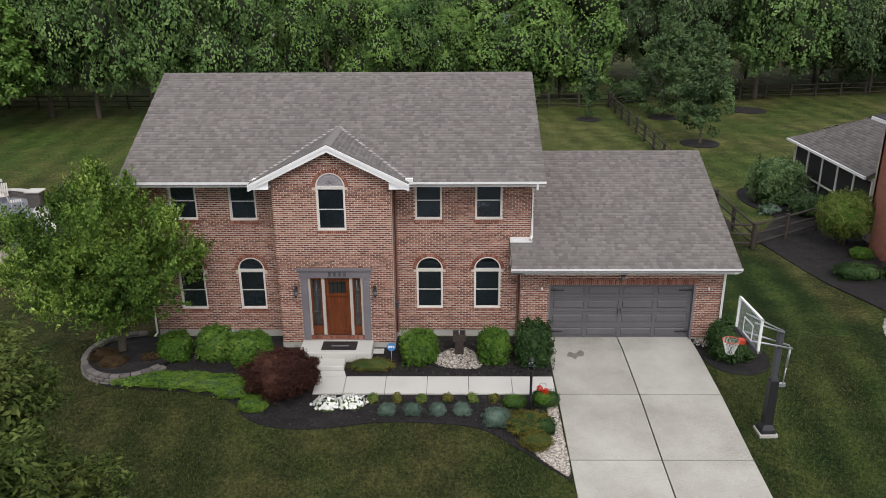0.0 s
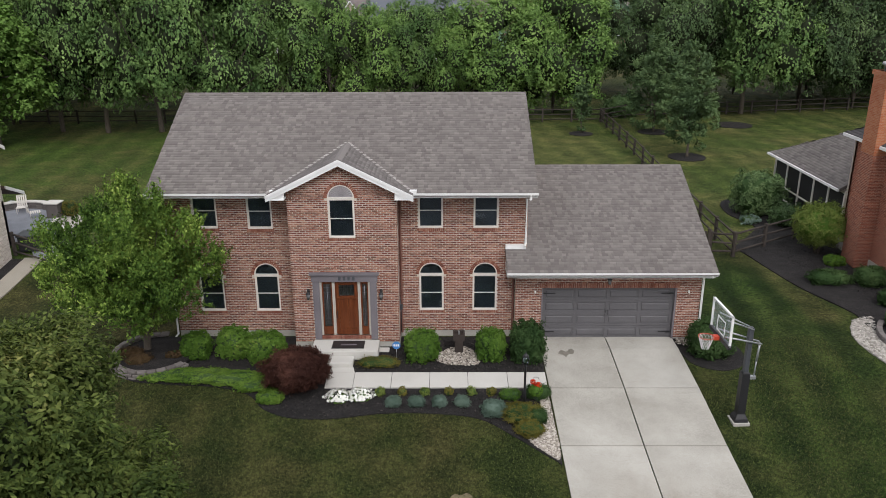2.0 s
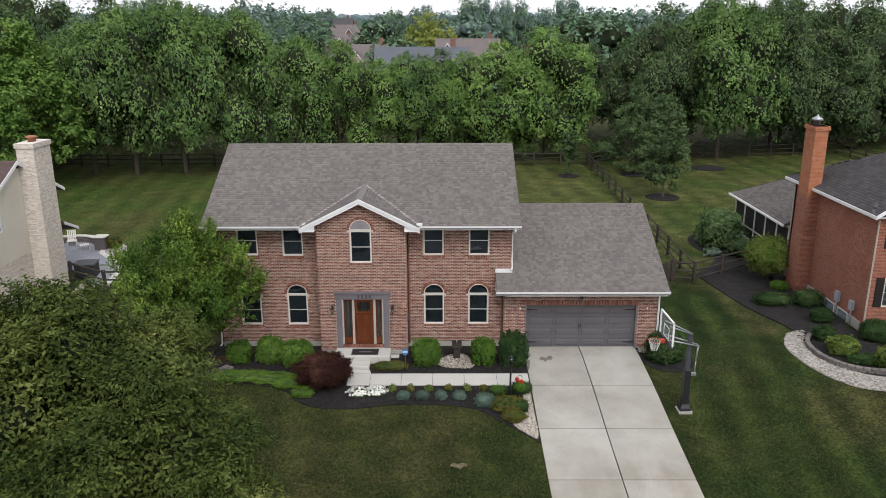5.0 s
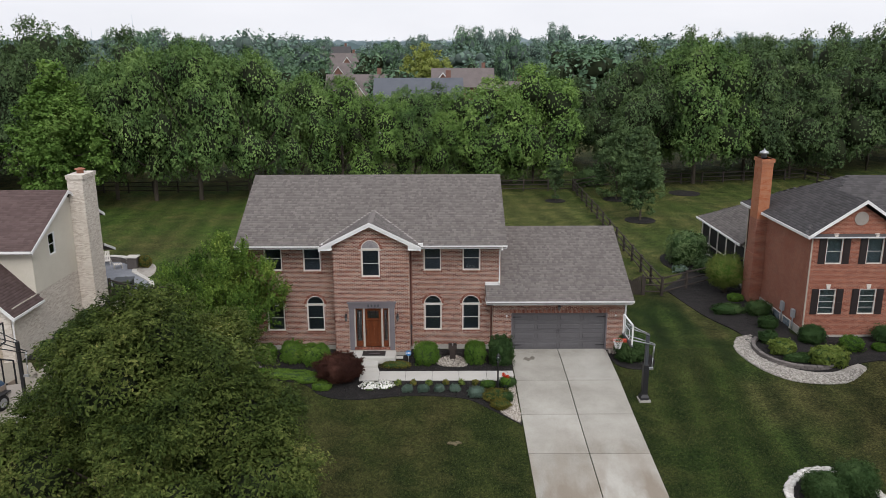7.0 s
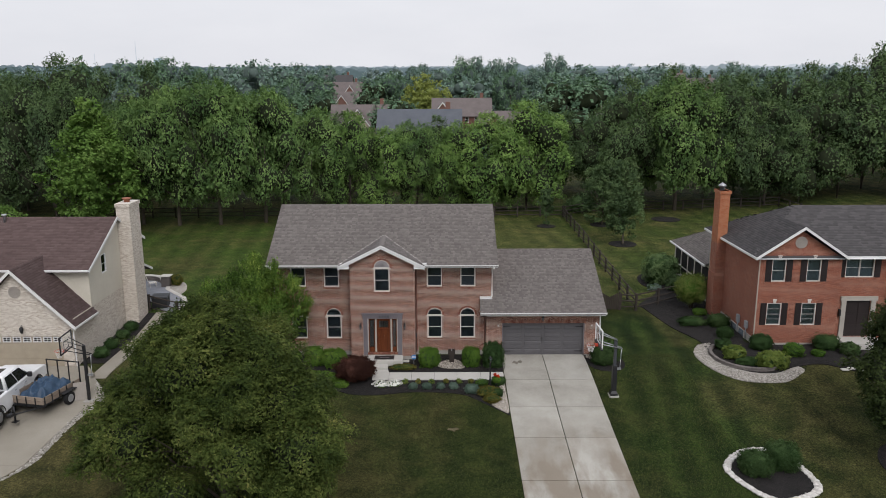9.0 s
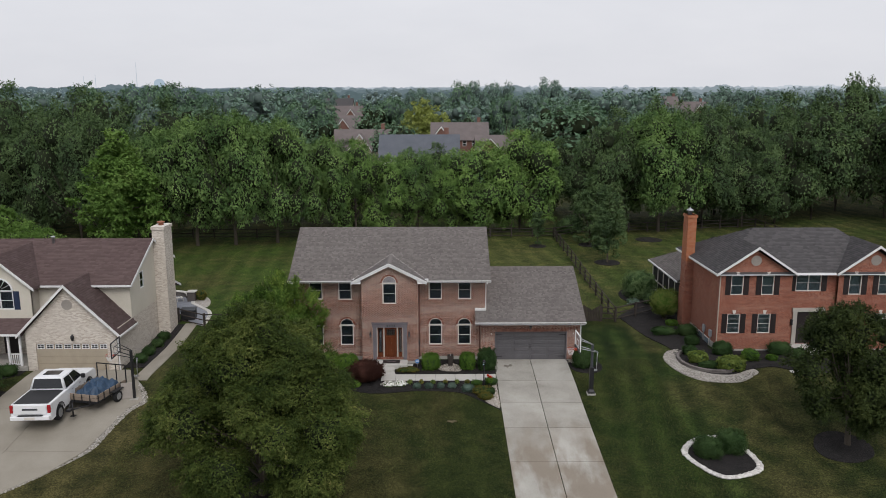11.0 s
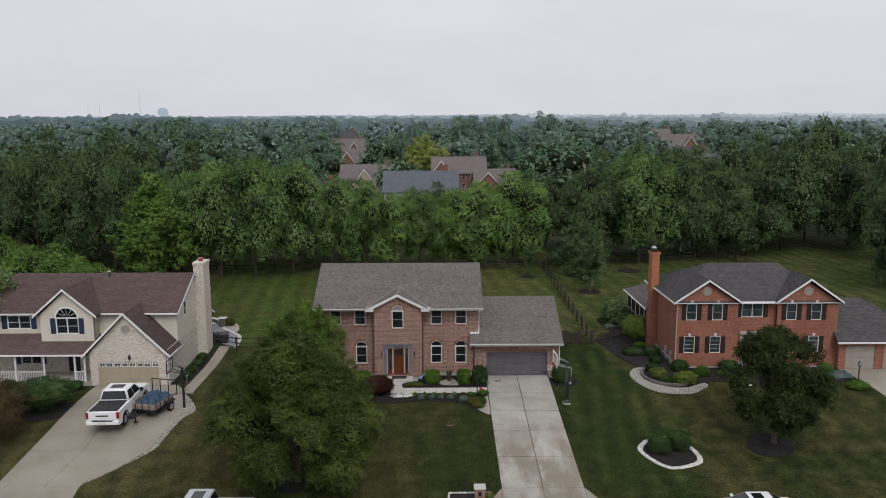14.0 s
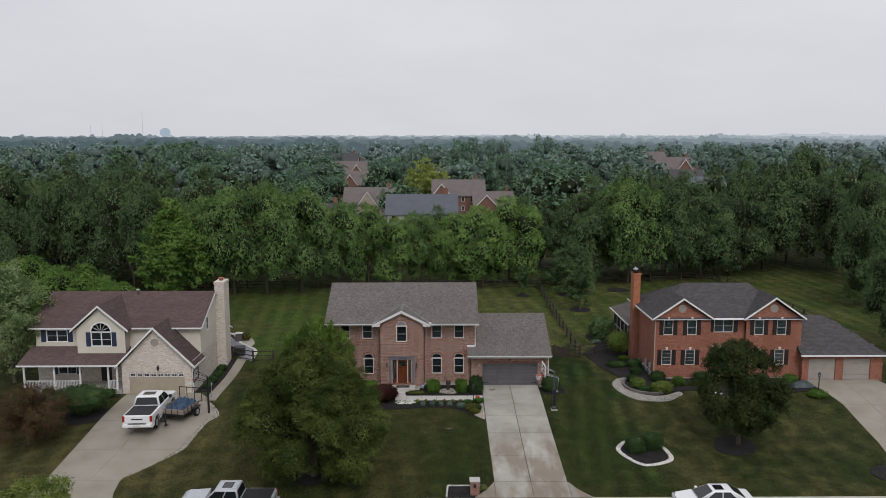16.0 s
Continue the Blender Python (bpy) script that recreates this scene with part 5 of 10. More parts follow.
def drive_mat():
    m, nt, bsdf = start_mat("driveway_concrete")
    vec = place_vec(nt)
    a = noise_of(nt, vec, 0.35, 6.0, 0.6)
    b = noise_of(nt, vec, 30.0, 6.0, 0.7)
    c = noise_of(nt, place_vec(nt, (1.0, 0.35, 1)), 0.8, 5.0)
    f = math_of(nt, "ADD", math_of(nt, "MULTIPLY", a, 0.5), math_of(nt, "MULTIPLY", b, 0.5))
    f = math_of(nt, "ADD", f, math_of(nt, "MULTIPLY_ADD", piece_random(nt), 0.08, -0.04))
    col = ramp(nt, f, [(0.34, (0.205, 0.192, 0.163)), (0.5, (0.365, 0.35, 0.312)), (0.66, (0.485, 0.47, 0.43))])
    sep = nt.nodes.new("ShaderNodeSeparateXYZ")
    nt.links.new(vec, sep.inputs[0])
    low = math_of(nt, "MINIMUM", math_of(nt, "MAXIMUM", math_of(nt, "MULTIPLY_ADD", sep.outputs[1], -0.16, -1.1), 0.0), 1.0)
    rust = math_of(nt, "MULTIPLY", math_of(nt, "MAXIMUM", math_of(nt, "MULTIPLY_ADD", c, 4.4, -1.65), 0.0), low)
    rust = math_of(nt, "MINIMUM", rust, 0.75)
    nt.links.new(mixed(nt, rust, col, (0.205, 0.165, 0.122)), bsdf.inputs["Base Color"])
    bsdf.inputs["Roughness"].default_value = 0.88
    bsdf.inputs["Specular IOR Level"].default_value = 0.25
    bump(nt, bsdf, b, 0.2, 0.004)
    return m


M_DRIVE = drive_mat()


def slabs_between(xs, ys, gap=0.020):
    return [[(xs[i] + gap, ys[j] - gap), (xs[i + 1] - gap, ys[j] - gap), (xs[i + 1] - gap, ys[j + 1] + gap), (xs[i] + gap, ys[j + 1] + gap)]
            for j in range(len(ys) - 1) for i in range(len(xs) - 1)]


cells = slabs_between([-0.10, 2.42, 4.93], [0.05, -3.49, -6.36, -9.29, -12.84, -16.55])
cells += [[(-0.09, -16.57), (2.41, -16.57), (2.41, ROAD_Y), (-0.09, ROAD_Y)], [(2.43, -16.57), (4.92, -16.57), (4.92, ROAD_Y), (2.43, ROAD_Y)],
          [(-0.11, -16.57), (-0.11, ROAD_Y), (-1.5, ROAD_Y), (-0.7, -17.6)], [(4.94, -16.57), (5.5, -17.6), (6.3, ROAD_Y), (4.94, ROAD_Y)]]
driveway("driveway", "pale concrete driveway with brown stains and sawn joints", cells)


def stain_patch():
    bm = draped(rounded([(0.50, -1.32), (0.62, -1.08), (0.80, -1.18), (0.97, -0.98), (1.10, -1.12), (1.02, -1.34), (0.86, -1.36), (0.74, -1.54), (0.66, -1.40)]), 0.054, 0.004)
    single("oil_stain", bm, surface("oil_stain", [(0.2, (0.12, 0.11, 0.09)), (0.8, (0.24, 0.22, 0.19))], 4, 40, 0.8, 0.05), "dark oil stain on the pale concrete driveway", "stain", kind="structure")


stain_patch()


def bare_patch():
    bm = draped(rounded([(-3.42, -8.52), (-3.3, -8.38), (-3.12, -8.42), (-2.95, -8.34), (-2.8, -8.5), (-2.98, -8.55), (-3.05, -8.68), (-3.2, -8.58)]), 0.034, 0.03)
    single("bare_patch", bm, surface("dry_thatch", [(0.2, (0.07, 0.06, 0.032)), (0.8, (0.19, 0.16, 0.095))], 6, 40, 0.95, 0.6, 0.01), "small bare patch of pale dead grass in the lawn", "bare patch", kind="structure")


bare_patch()


def front_path():
    xs = [-7.62, -6.68, -5.40, -4.10, -2.80, -1.45, -0.13]
    root = thing("front_path", "pale concrete front path in square slabs", "path", (-6.0, -3.0, land(-6, -3)), kind="structure")
    o = root.matrix_basis.inverted()
    cs = slabs_between(xs, [-2.56, -3.50], 0.008) + [[(-7.6, -2.24), (-6.78, -2.24), (-6.70, -2.55), (-7.6, -2.55)]]
    for c in cs:
        bm = draped(c, 0.075, 0.14)
        bmesh.ops.transform(bm, matrix=o, verts=bm.verts[:])
        part("slab", bm, M_PATH, root)


M_PATH = surface("path_concrete", [(0.0, (0.38, 0.367, 0.335)), (0.5, (0.475, 0.462, 0.43)), (1.0, (0.545, 0.535, 0.505))], 0.6, 45, 0.85, 0.2, 0.003)
front_path()


def porch():
    root = thing("porch", "low concrete entrance porch with one step", "porch", (-7.1, -1.3, -0.03), kind="structure")
    bm = soft_box(-1.25, 1.14, -0.40, 0.53, 0.0, 0.36, 0.02)
    part("porch_slab", bm, M_PATH, root)
    bm = soft_box(-0.62, 0.30, -0.96, -0.40, 0.0, 0.17, 0.02)
    part("step", bm, M_PATH, root)
    mat_ = thing("door_mat", "black door mat with a dim grey greeting", "door mat", (-7.06, -1.2, 0.335))
    bm = soft_box(-0.58, 0.58, -0.32, 0.30, 0.0, 0.015, 0.005)
    part("mat", bm, M_BLACK, mat_)
    bm = bmesh.new()
    box(bm, -0.27, 0.30, -0.08, 0.02, 0.015, 0.019)
    part("greeting_bar", bm, M_SURROUND, mat_, "dim grey lettering bar")


porch()

M_GRAVEL = surface("gravel_bed", [(0.1, (0.20, 0.18, 0.155)), (0.9, (0.5, 0.47, 0.43))], 4, 30, 0.9, 1.0, 0.03)


def bed(name, label, outline, rise=0.035, smooth_edge=True, mat=None, steps=5):
    bm = draped(rounded(outline, steps) if smooth_edge else outline, rise, 0.12)
    return single(name, bm, mat or M_MULCH, label, "garden bed", kind="structure")


bed("mulch_bed", "dark mulch bed along the brick house front",
    [(-15.2, -0.3), (-15.35, -1.6), (-14.5, -2.9), (-13.0, -3.2), (-11.4, -3.35), (-10.1, -3.8), (-9.45, -4.55), (-8.5, -5.0), (-7.2, -5.05), (-5.6, -4.78), (-4.0, -4.78),
     (-2.5, -5.05), (-1.45, -5.9), (-0.35, -6.95), (-0.13, -7.0), (-0.13, -5.0), (-0.13, -3.0), (-0.13, -1.0), (-0.4, 0.0), (-6.0, 0.05), (-13.4, 0.1)])
bed("mulch_bed", "dark mulch bed beside the garage", [(4.97, 0.0), (4.97, -1.4), (5.3, -2.1), (6.2, -2.4), (7.0, -1.9), (7.1, -0.8), (6.5, 0.2), (5.9, 1.5), (5.8, 0.1)])


def pebbles(name, label, outline, n, size, rise=0.05, seed=3, mat=None, category="stones"):
    """Loose rounded stones that fill an outline, as one heap."""
    rng = np.random.default_rng(seed)
    ring = rounded(outline, 5)
    px = np.array([p[0] for p in ring])
    py = np.array([p[1] for p in ring])
    bm = bmesh.new()
    bmesh.ops.create_icosphere(bm, subdivisions=1, radius=1.0)
    base = np.array([v.co[:] for v in bm.verts])
    tri = np.array([[v.index for v in f.verts] for f in bm.faces])
    bm.free()
    V, F = [], []
    k = 0
    while k < n:
        x, y = rng.uniform(px.min(), px.max()), rng.uniform(py.min(), py.max())
        inside = False
        j = len(ring) - 1
        for i in range(len(ring)):
            if (py[i] > y) != (py[j] > y) and x < (px[j] - px[i]) * (y - py[i]) / (py[j] - py[i]) + px[i]:
                inside = not inside
            j = i
        if not inside:
            continue
        s = size * rng.uniform(0.55, 1.35)
        sc = np.array([s * rng.uniform(0.8, 1.3), s * rng.uniform(0.7, 1.1), s * rng.uniform(0.45, 0.75)])
        a = rng.uniform(0, 6.28)
        q = base * sc * (1 + 0.12 * rng.normal(size=(len(base), 1)))
        q = np.stack([q[:, 0] * math.cos(a) - q[:, 1] * math.sin(a), q[:, 0] * math.sin(a) + q[:, 1] * math.cos(a), q[:, 2]], axis=1)
        F.append(tri + len(base) * k)
        V.append(q + np.array([x, y, land(x, y) + rise + s * 0.2]))
        k += 1
    ob = new(name, np_mesh(name, np.concatenate(V), np.concatenate(F), mat or M_RIVER, True))
    return tagged(ob, label, category, kind="stuff")


pebbles("river_stones", "pale river stones edging the driveway", [(-0.2, -3.7), (-0.16, -5.2), (-0.16, -6.85), (-0.5, -6.7), (-1.0, -6.05), (-0.62, -5.5), (-0.5, -4.7), (-0.42, -4.0)], 2600, 0.036, 0.03, 3)
pebbles("river_stones", "pale river stones round the little fountain", [(-3.75, -1.2), (-3.85, -1.8), (-3.1, -2.05), (-2.4, -1.95), (-2.5, -1.2), (-3.0, -0.75)], 1400, 0.038, 0.03, 4)
pebbles("river_stones", "pale river stones by the garage corner", [(5.0, -0.15), (5.05, -0.6), (5.5, -0.65), (5.6, -0.2)], 70, 0.06, 0.03, 5)
M_WHITESTONE = surface("white_stone", [(0.0, (0.38, 0.36, 0.33)), (1.0, (0.72, 0.70, 0.67))], 3, 50, 0.85, 0.2, 0.003, pieces=0.7)



def mulch_chips(label, outline, n, seed):
    """Loose bark chips over a bed, as one scatter."""
    rng = np.random.default_rng(seed)
    ring = np.array(rounded(outline, 5))
    lo, hi = ring.min(axis=0), ring.max(axis=0)
    p = rng.uniform(lo, hi, size=(n, 2))
    inside = np.zeros(n, dtype=bool)
    for (ax, ay), (bx, by) in zip(ring, np.roll(ring, 1, axis=0)):
        if ay != by:
            inside ^= ((ay > p[:, 1]) != (by > p[:, 1])) & (p[:, 0] < (bx - ax) * (p[:, 1] - ay) / (by - ay) + ax)
    p = p[inside]
    c = np.array([(x, y, land(x, y) + 0.05) for x, y in p])
    v, f = leaf_quads(rng, c, np.array([0, 0, 1.0]) + 0.55 * rng.normal(size=(len(c), 3)), 0.075, 0.035, 0.0, 0.6)
    tagged(new("bark_chips", np_mesh("bark_chips", v, f, M_CHIP)), label, "bark chips", kind="stuff")


M_CHIP = surface("bark_chip", [(0.0, (0.009, 0.008, 0.008)), (0.6, (0.025, 0.022, 0.021)), (0.9, (0.065, 0.057, 0.052)), (1.0, (0.16, 0.14, 0.125))], 2, 40, 0.95, 0.3, pieces=0.85)
mulch_chips("dark bark chips on the bed along the brick house", [(-13.0, -3.2), (-11.4, -3.35), (-10.1, -3.8), (-9.45, -4.55), (-8.5, -5.0), (-7.2, -5.05), (-5.6, -4.78), (-4.0, -4.78), (-2.5, -5.05), (-1.45, -5.9),
            (-0.5, -5.6), (-0.2, -4.0), (-2.0, -3.56), (-7.55, -3.56), (-8.2, -2.0), (-9.0, -1.0), (-12.8, -0.6)], 9000, 21)
mulch_chips("dark bark chips before the house wall", [(-5.6, -0.3), (-6.7, -2.4), (-3.0, -2.5), (-0.25, -2.5), (-0.3, -0.4), (-3.0, -0.2)], 3500, 22)
mulch_chips("dark bark chips on the neighbour's bed", [(11.6, 10.0), (11.3, 8.4), (13.2, 6.0), (13.6, 3.0), (15.4, 3.0), (15.4, 9.0), (13.0, 13.0)], 3500, 23)

# ---- planting by the house ----
shrub("boxwood_shrub", "clipped square green yew beside the brick wall", (-12.5, -1.4), (0.45, 0.42, 0.43), M_LEAF_BOX, (0.075, 0.042), n=9000, square=4.0, seed=11)
shrub("boxwood_shrub", "rounded yellow-green boxwood with bare patches", (-11.15, -1.35), (0.53, 0.47, 0.53), M_LEAF_BOX, (0.075, 0.042), n=10500, square=2.8, seed=12)
shrub("boxwood_shrub", "broad rounded green boxwood beside the entrance", (-9.95, -1.6), (0.63, 0.52, 0.51), M_LEAF_BOX, (0.075, 0.042), n=11500, square=2.8, seed=13)
shrub("boxwood_shrub", "clipped green boxwood with yellowing edge", (-4.40, -1.55), (0.53, 0.50, 0.52), M_LEAF_BOX, (0.075, 0.042), n=11000, square=3.2, seed=14)
shrub("boxwood_shrub", "clipped green boxwood beside the fountain", (-1.95, -1.5), (0.45, 0.46, 0.53), M_LEAF_BOX, (0.075, 0.042), n=10000, square=3.4, seed=15)
shrub("holly_shrub", "tall clipped dark green holly at the garage corner", (-0.66, -1.62), (0.54, 0.52, 0.68), M_LEAF_YEW, (0.085, 0.05), n=10000, square=3.4, seed=16)
shrub("holly_shrub", "round dark green holly beside the garage", (5.95, -1.25), (0.70, 0.64, 0.66), M_LEAF_YEW, (0.085, 0.05), n=11000, square=2.8, seed=17)
shrub("japanese_maple", "low weeping maroon maple on dark mulch", (-8.50, -3.35), (1.06, 0.95, 0.60), M_LEAF_RED, (0.10, 0.018), n=28000, square=2.1, seed=18, core=M_LEAF_RED, droop=1.6, lump=0.28, rough=0.08, z0=0.14, stem=3)
for k, (x, y, hx, hy) in enumerate([(-13.0, -2.75, 0.9, 0.42), (-11.9, -2.85, 0.9, 0.45), (-10.8, -3.0, 0.9, 0.45), (-9.9, -3.35, 0.7, 0.42), (-9.3, -4.05, 0.4, 0.35)]):
    shrub("ground_cover", "low bright green ground cover edging the bed", (x, y), (hx, hy, 0.13), M_LEAF_COVER, (0.055, 0.04), n=5200, seed=20 + k, group="ground cover along the bed", lump=0.2)
shrub("juniper", "flat olive juniper beside the porch", (-5.95, -1.98), (0.70, 0.33, 0.13), M_LEAF_GOLD, (0.06, 0.012), n=5000, seed=30, lump=0.2)
for k, (x, s) in enumerate([(-5.25, 1.0), (-4.50, 1.05), (-3.75, 0.95), (-3.02, 1.05)]):
    shrub("blue_fescue", "spiky blue-green grass tuft in dark mulch", (x, -4.36), (0.22 * s, 0.19 * s, 0.16), M_LEAF_BLUE, (0.15, 0.010), n=2200, seed=40 + k, group="grass tufts", core=M_LEAF_BLUE, rough=0.12, lump=0.12)
shrub("grey_mound", "soft grey-green mound plant in the bed", (-2.02, -4.80), (0.36, 0.33, 0.22), M_LEAF_BLUE, (0.09, 0.014), n=5000, seed=45, core=M_LEAF_BLUE, lump=0.15)
for k, x in enumerate([-5.72, -4.98, -4.24, -3.45, -2.68, -2.05]):
    shrub("barberry", "small yellow-green shrub in dark mulch", (x, -3.80), (0.14, 0.13, 0.13), M_LEAF_GOLD if k % 2 else M_LEAF_LIME, (0.05, 0.03), n=700, seed=50 + k, group="small shrubs along the path", rough=0.15)
shrub("creeping_juniper", "golden creeping juniper at the lamp post", (-1.12, -4.95), (0.62, 0.55, 0.17), M_LEAF_GOLD, (0.07, 0.014), n=9000, seed=60, lump=0.25)
shrub("creeping_juniper", "golden creeping juniper beside river stones", (-0.95, -5.65), (0.42, 0.40, 0.14), M_LEAF_GOLD, (0.07, 0.014), n=4000, seed=61, lump=0.25)
shrub("dwarf_conifer", "small dark green conifer beside river stones", (-0.62, -5.15), (0.26, 0.3, 0.2), M_LEAF_YEW, (0.06, 0.012), n=3000, seed=62)
shrub("dwarf_conifer", "small green conifer beside the front path", (-0.52, -3.95), (0.40, 0.3, 0.24), M_LEAF_YEW, (0.06, 0.012), n=4000, seed=63)
shrub("dwarf_conifer", "small green conifer beside the lamp post", (-1.45, -4.0), (0.33, 0.25, 0.17), M_LEAF_BOX, (0.06, 0.012), n=3000, seed=64)


def flowers(name, label, at, half, mat, n, seed, lift=0.0):
    """A mound of flower heads over green leaves."""
    rng = np.random.default_rng(seed)
    root = thing(name, label, "flowers", (at[0], at[1], land(*at) + lift))
    d = rng.normal(size=(n, 3))
    d[:, 2] = np.abs(d[:, 2])
    d /= np.linalg.norm(d, axis=1, keepdims=True)
    c = d * np.array(half) * (1 + 0.10 * rng.normal(size=(n, 1)))
    v, f = leaf_quads(rng, c + np.array([0, 0, 0.06]), d + 0.3 * rng.normal(size=(n, 3)), 0.10, 0.09)
    tagged(hang(new("petals", np_mesh("petals", v, f, mat)), root), kind="stuff")
    g = rng.normal(size=(n, 3))
    g[:, 2] = np.abs(g[:, 2])
    g /= np.linalg.norm(g, axis=1, keepdims=True)
    v, f = leaf_quads(rng, g * np.array(half) * 0.92, g, 0.10, 0.05)
    hang(new("leaves", np_mesh("leaves", v, f, M_LEAF_BOX)), root)
    return root


flowers("white_flowers", "mound of white flowers in dark mulch", (-7.06, -4.0), (0.44, 0.34, 0.20), M_PETAL_WHITE, 210, 70)
flowers("white_flowers", "mound of white flowers beside the path", (-6.36, -3.92), (0.42, 0.34, 0.20), M_PETAL_WHITE, 200, 71)


def flower_pot():
    root = thing("hanging_flowers", "red geraniums in a pot on an iron hook", "flowers", (-0.62, -4.12, land(-0.62, -4.12)))
    bm = bmesh.new()
    lathe(bm, [(0.10, 0.10), (0.15, 0.26), (0.16, 0.28)], 14)
    part("pot", bm, M_DARKGREY, root)
    rng = np.random.default_rng(5)
    d = rng.normal(size=(500, 3))
    d /= np.linalg.norm(d, axis=1, keepdims=True)
    v, f = leaf_quads(rng, d * np.array([0.24, 0.22, 0.2]) + np.array([0, 0, 0.38]), d, 0.08, 0.06)
    hang(new("leaves", np_mesh("leaves", v, f, M_LEAF_BOX)), root)
    d = rng.normal(size=(160, 3))
    d /= np.linalg.norm(d, axis=1, keepdims=True)
    blob = np.array([[0.08, -0.05, 0.62], [-0.1, 0.0, 0.7], [0.02, 0.05, 0.55]])[rng.integers(0, 3, 160)]
    v, f = leaf_quads(rng, d * 0.085 + blob, d, 0.06, 0.05)
    hang(new("petals", np_mesh("petals", v, f, M_PETAL_RED)), root)
    bm = bmesh.new()
    tube(bm, [(-0.12, 0.05, 0), (-0.12, 0.05, 0.75), (-0.06, 0.04, 0.86), (0.06, 0.02, 0.86), (0.1, 0.0, 0.78)], 0.008, 6)
    part("hook", bm, M_BLACK, root)


flower_pot()


def planter():
    """A curved retaining wall of blocks round the small tree."""
    root = thing("retaining_wall", "curved low grey block retaining wall", "retaining wall", (-13.95, -1.45, land(-13.95, -1.45)))
    shape = soft_box(-0.15, 0.15, -0.11, 0.11, 0, 0.105, 0.02)
    me = mesh_of("block", shape, M_RETAIN)
    for row in range(3):
        r = 1.42 - 0.02 * row
        n = 19
        for k in range(n):
            a = radians(95 + (k + 0.5 * (row % 2)) * 12.5)
            x, y = r * math.cos(a) * 1.05, r * math.sin(a)
            z = land(-13.95 + x, -1.45 + y) - land(-13.95, -1.45) + row * 0.11 - 0.03
            hang(new("block", me), root, pose(x, y, z, 0, 0, math.degrees(a) + 90))
    bm = bmesh.new()
    lathe(bm, [(1.36, 0.0), (1.32, 0.2), (0.5, 0.26), (0.05, 0.28)], 28)
    part("soil", bm, M_MULCH, root)


planter()
for k, (x, y) in enumerate([(-14.75, -1.7), (-14.3, -2.15)]):
    shrub("ornamental_grass", "bronze grassy clump in the block planter", (x, y), (0.42, 0.3, 0.18), M_LEAF_RUST, (0.16, 0.012), n=2200, z0=0.15, seed=75 + k, rough=0.15, lump=0.3, core=M_LEAF_RUST)
shrub("heuchera", "coral-coloured leafy plant by the tree", (-13.2, -1.75), (0.26, 0.22, 0.16), M_LEAF_RUST, (0.09, 0.07), n=600, z0=0.1, seed=79)
tree("small_tree", "small leafy green tree in a block planter", (-14.3, -1.3), 6.0, (2.85, 2.6), 1.15, M_LEAF_SMALL, (0.11, 0.052), 120, 24, 22, 0.5, 0.13, droop=-1.0, cone=0.10, seed=81, lump=0.28, inner=0.5, n_limbs=26, lift=0.8, flat=0.95, twig=1.15, loose=0.07, wide=1.3, fill=0.12)


def fountain():
    root = thing("fountain", "small square brown stone fountain on river stones", "fountain", (-3.08, -1.1, land(-3.08, -1.1) + 0.03))
    part("column", soft_box(-0.15, 0.15, -0.15, 0.15, 0, 0.52, 0.02), M_FOUNTAIN, root)
    bm = bmesh.new()
    for a, b, c, d in ((-0.21, 0.21, -0.21, -0.16), (-0.21, 0.21, 0.16, 0.21), (-0.21, -0.16, -0.16, 0.16), (0.16, 0.21, -0.16, 0.16)):
        box(bm, a, b, c, d, 0.52, 0.74)
    box(bm, -0.16, 0.16, -0.16, 0.16, 0.52, 0.64)
    part("basin", bm, M_FOUNTAIN, root)
    bm = bmesh.new()
    lathe(bm, [(0.03, 0.64), (0.025, 0.80), (0.01, 0.82)], 8)
    part("spout", bm, M_STEEL, root)


M_FOUNTAIN = surface("brown_stone", [(0.1, (0.022, 0.017, 0.015)), (0.9, (0.06, 0.047, 0.041))], 3, 30, 0.6, 0.4, 0.01)
fountain()


def lamp_post():
    root = thing("lamp_post", "black garden lamp post with glass lantern", "lamp post", (-1.0, -4.3, land(-1.0, -4.3)))
    bm = bmesh.new()
    lathe(bm, [(0.055, 0.0), (0.05, 0.5), (0.04, 0.55), (0.038, 1.38), (0.06, 1.40), (0.03, 1.45)], 12)
    part("post", bm, M_BLACK, root)
    bm = bmesh.new()
    lathe(bm, [(0.05, 1.45), (0.105, 1.50), (0.12, 1.66), (0.085, 1.74)], 10)
    part("lantern_glass", bm, M_GLASS, root)
    bm = bmesh.new()
    lathe(bm, [(0.10, 1.735), (0.07, 1.79), (0.02, 1.83), (0.012, 1.88)], 10)
    part("cap", bm, M_BLACK, root)


lamp_post()


def yard_sign():
    root = thing("yard_sign", "small blue octagonal yard sign on a stake", "sign", (-5.30, -1.68, land(-5.3, -1.68)))
    bm = bmesh.new()
    tube(bm, [(0, 0, -0.1), (0, 0, 0.55)], 0.008, 6)
    part("stake", bm, M_STEEL, root)
    bm = bmesh.new()
    prism(bm, [(0.15 * math.cos(radians(22.5 + 45 * k)), 0.6 + 0.15 * math.sin(radians(22.5 + 45 * k))) for k in range(8)], "y", -0.02, 0.0)
    part("plate", bm, plain("sign_blue", (0.05, 0.20, 0.50), 0.4), root)
    bm = bmesh.new()
    for a, b in ((-0.10, -0.045), (-0.025, 0.025), (0.045, 0.10)):
        box(bm, a, b, -0.026, -0.019, 0.565, 0.645)
    part("mark", bm, M_TRIM, root)


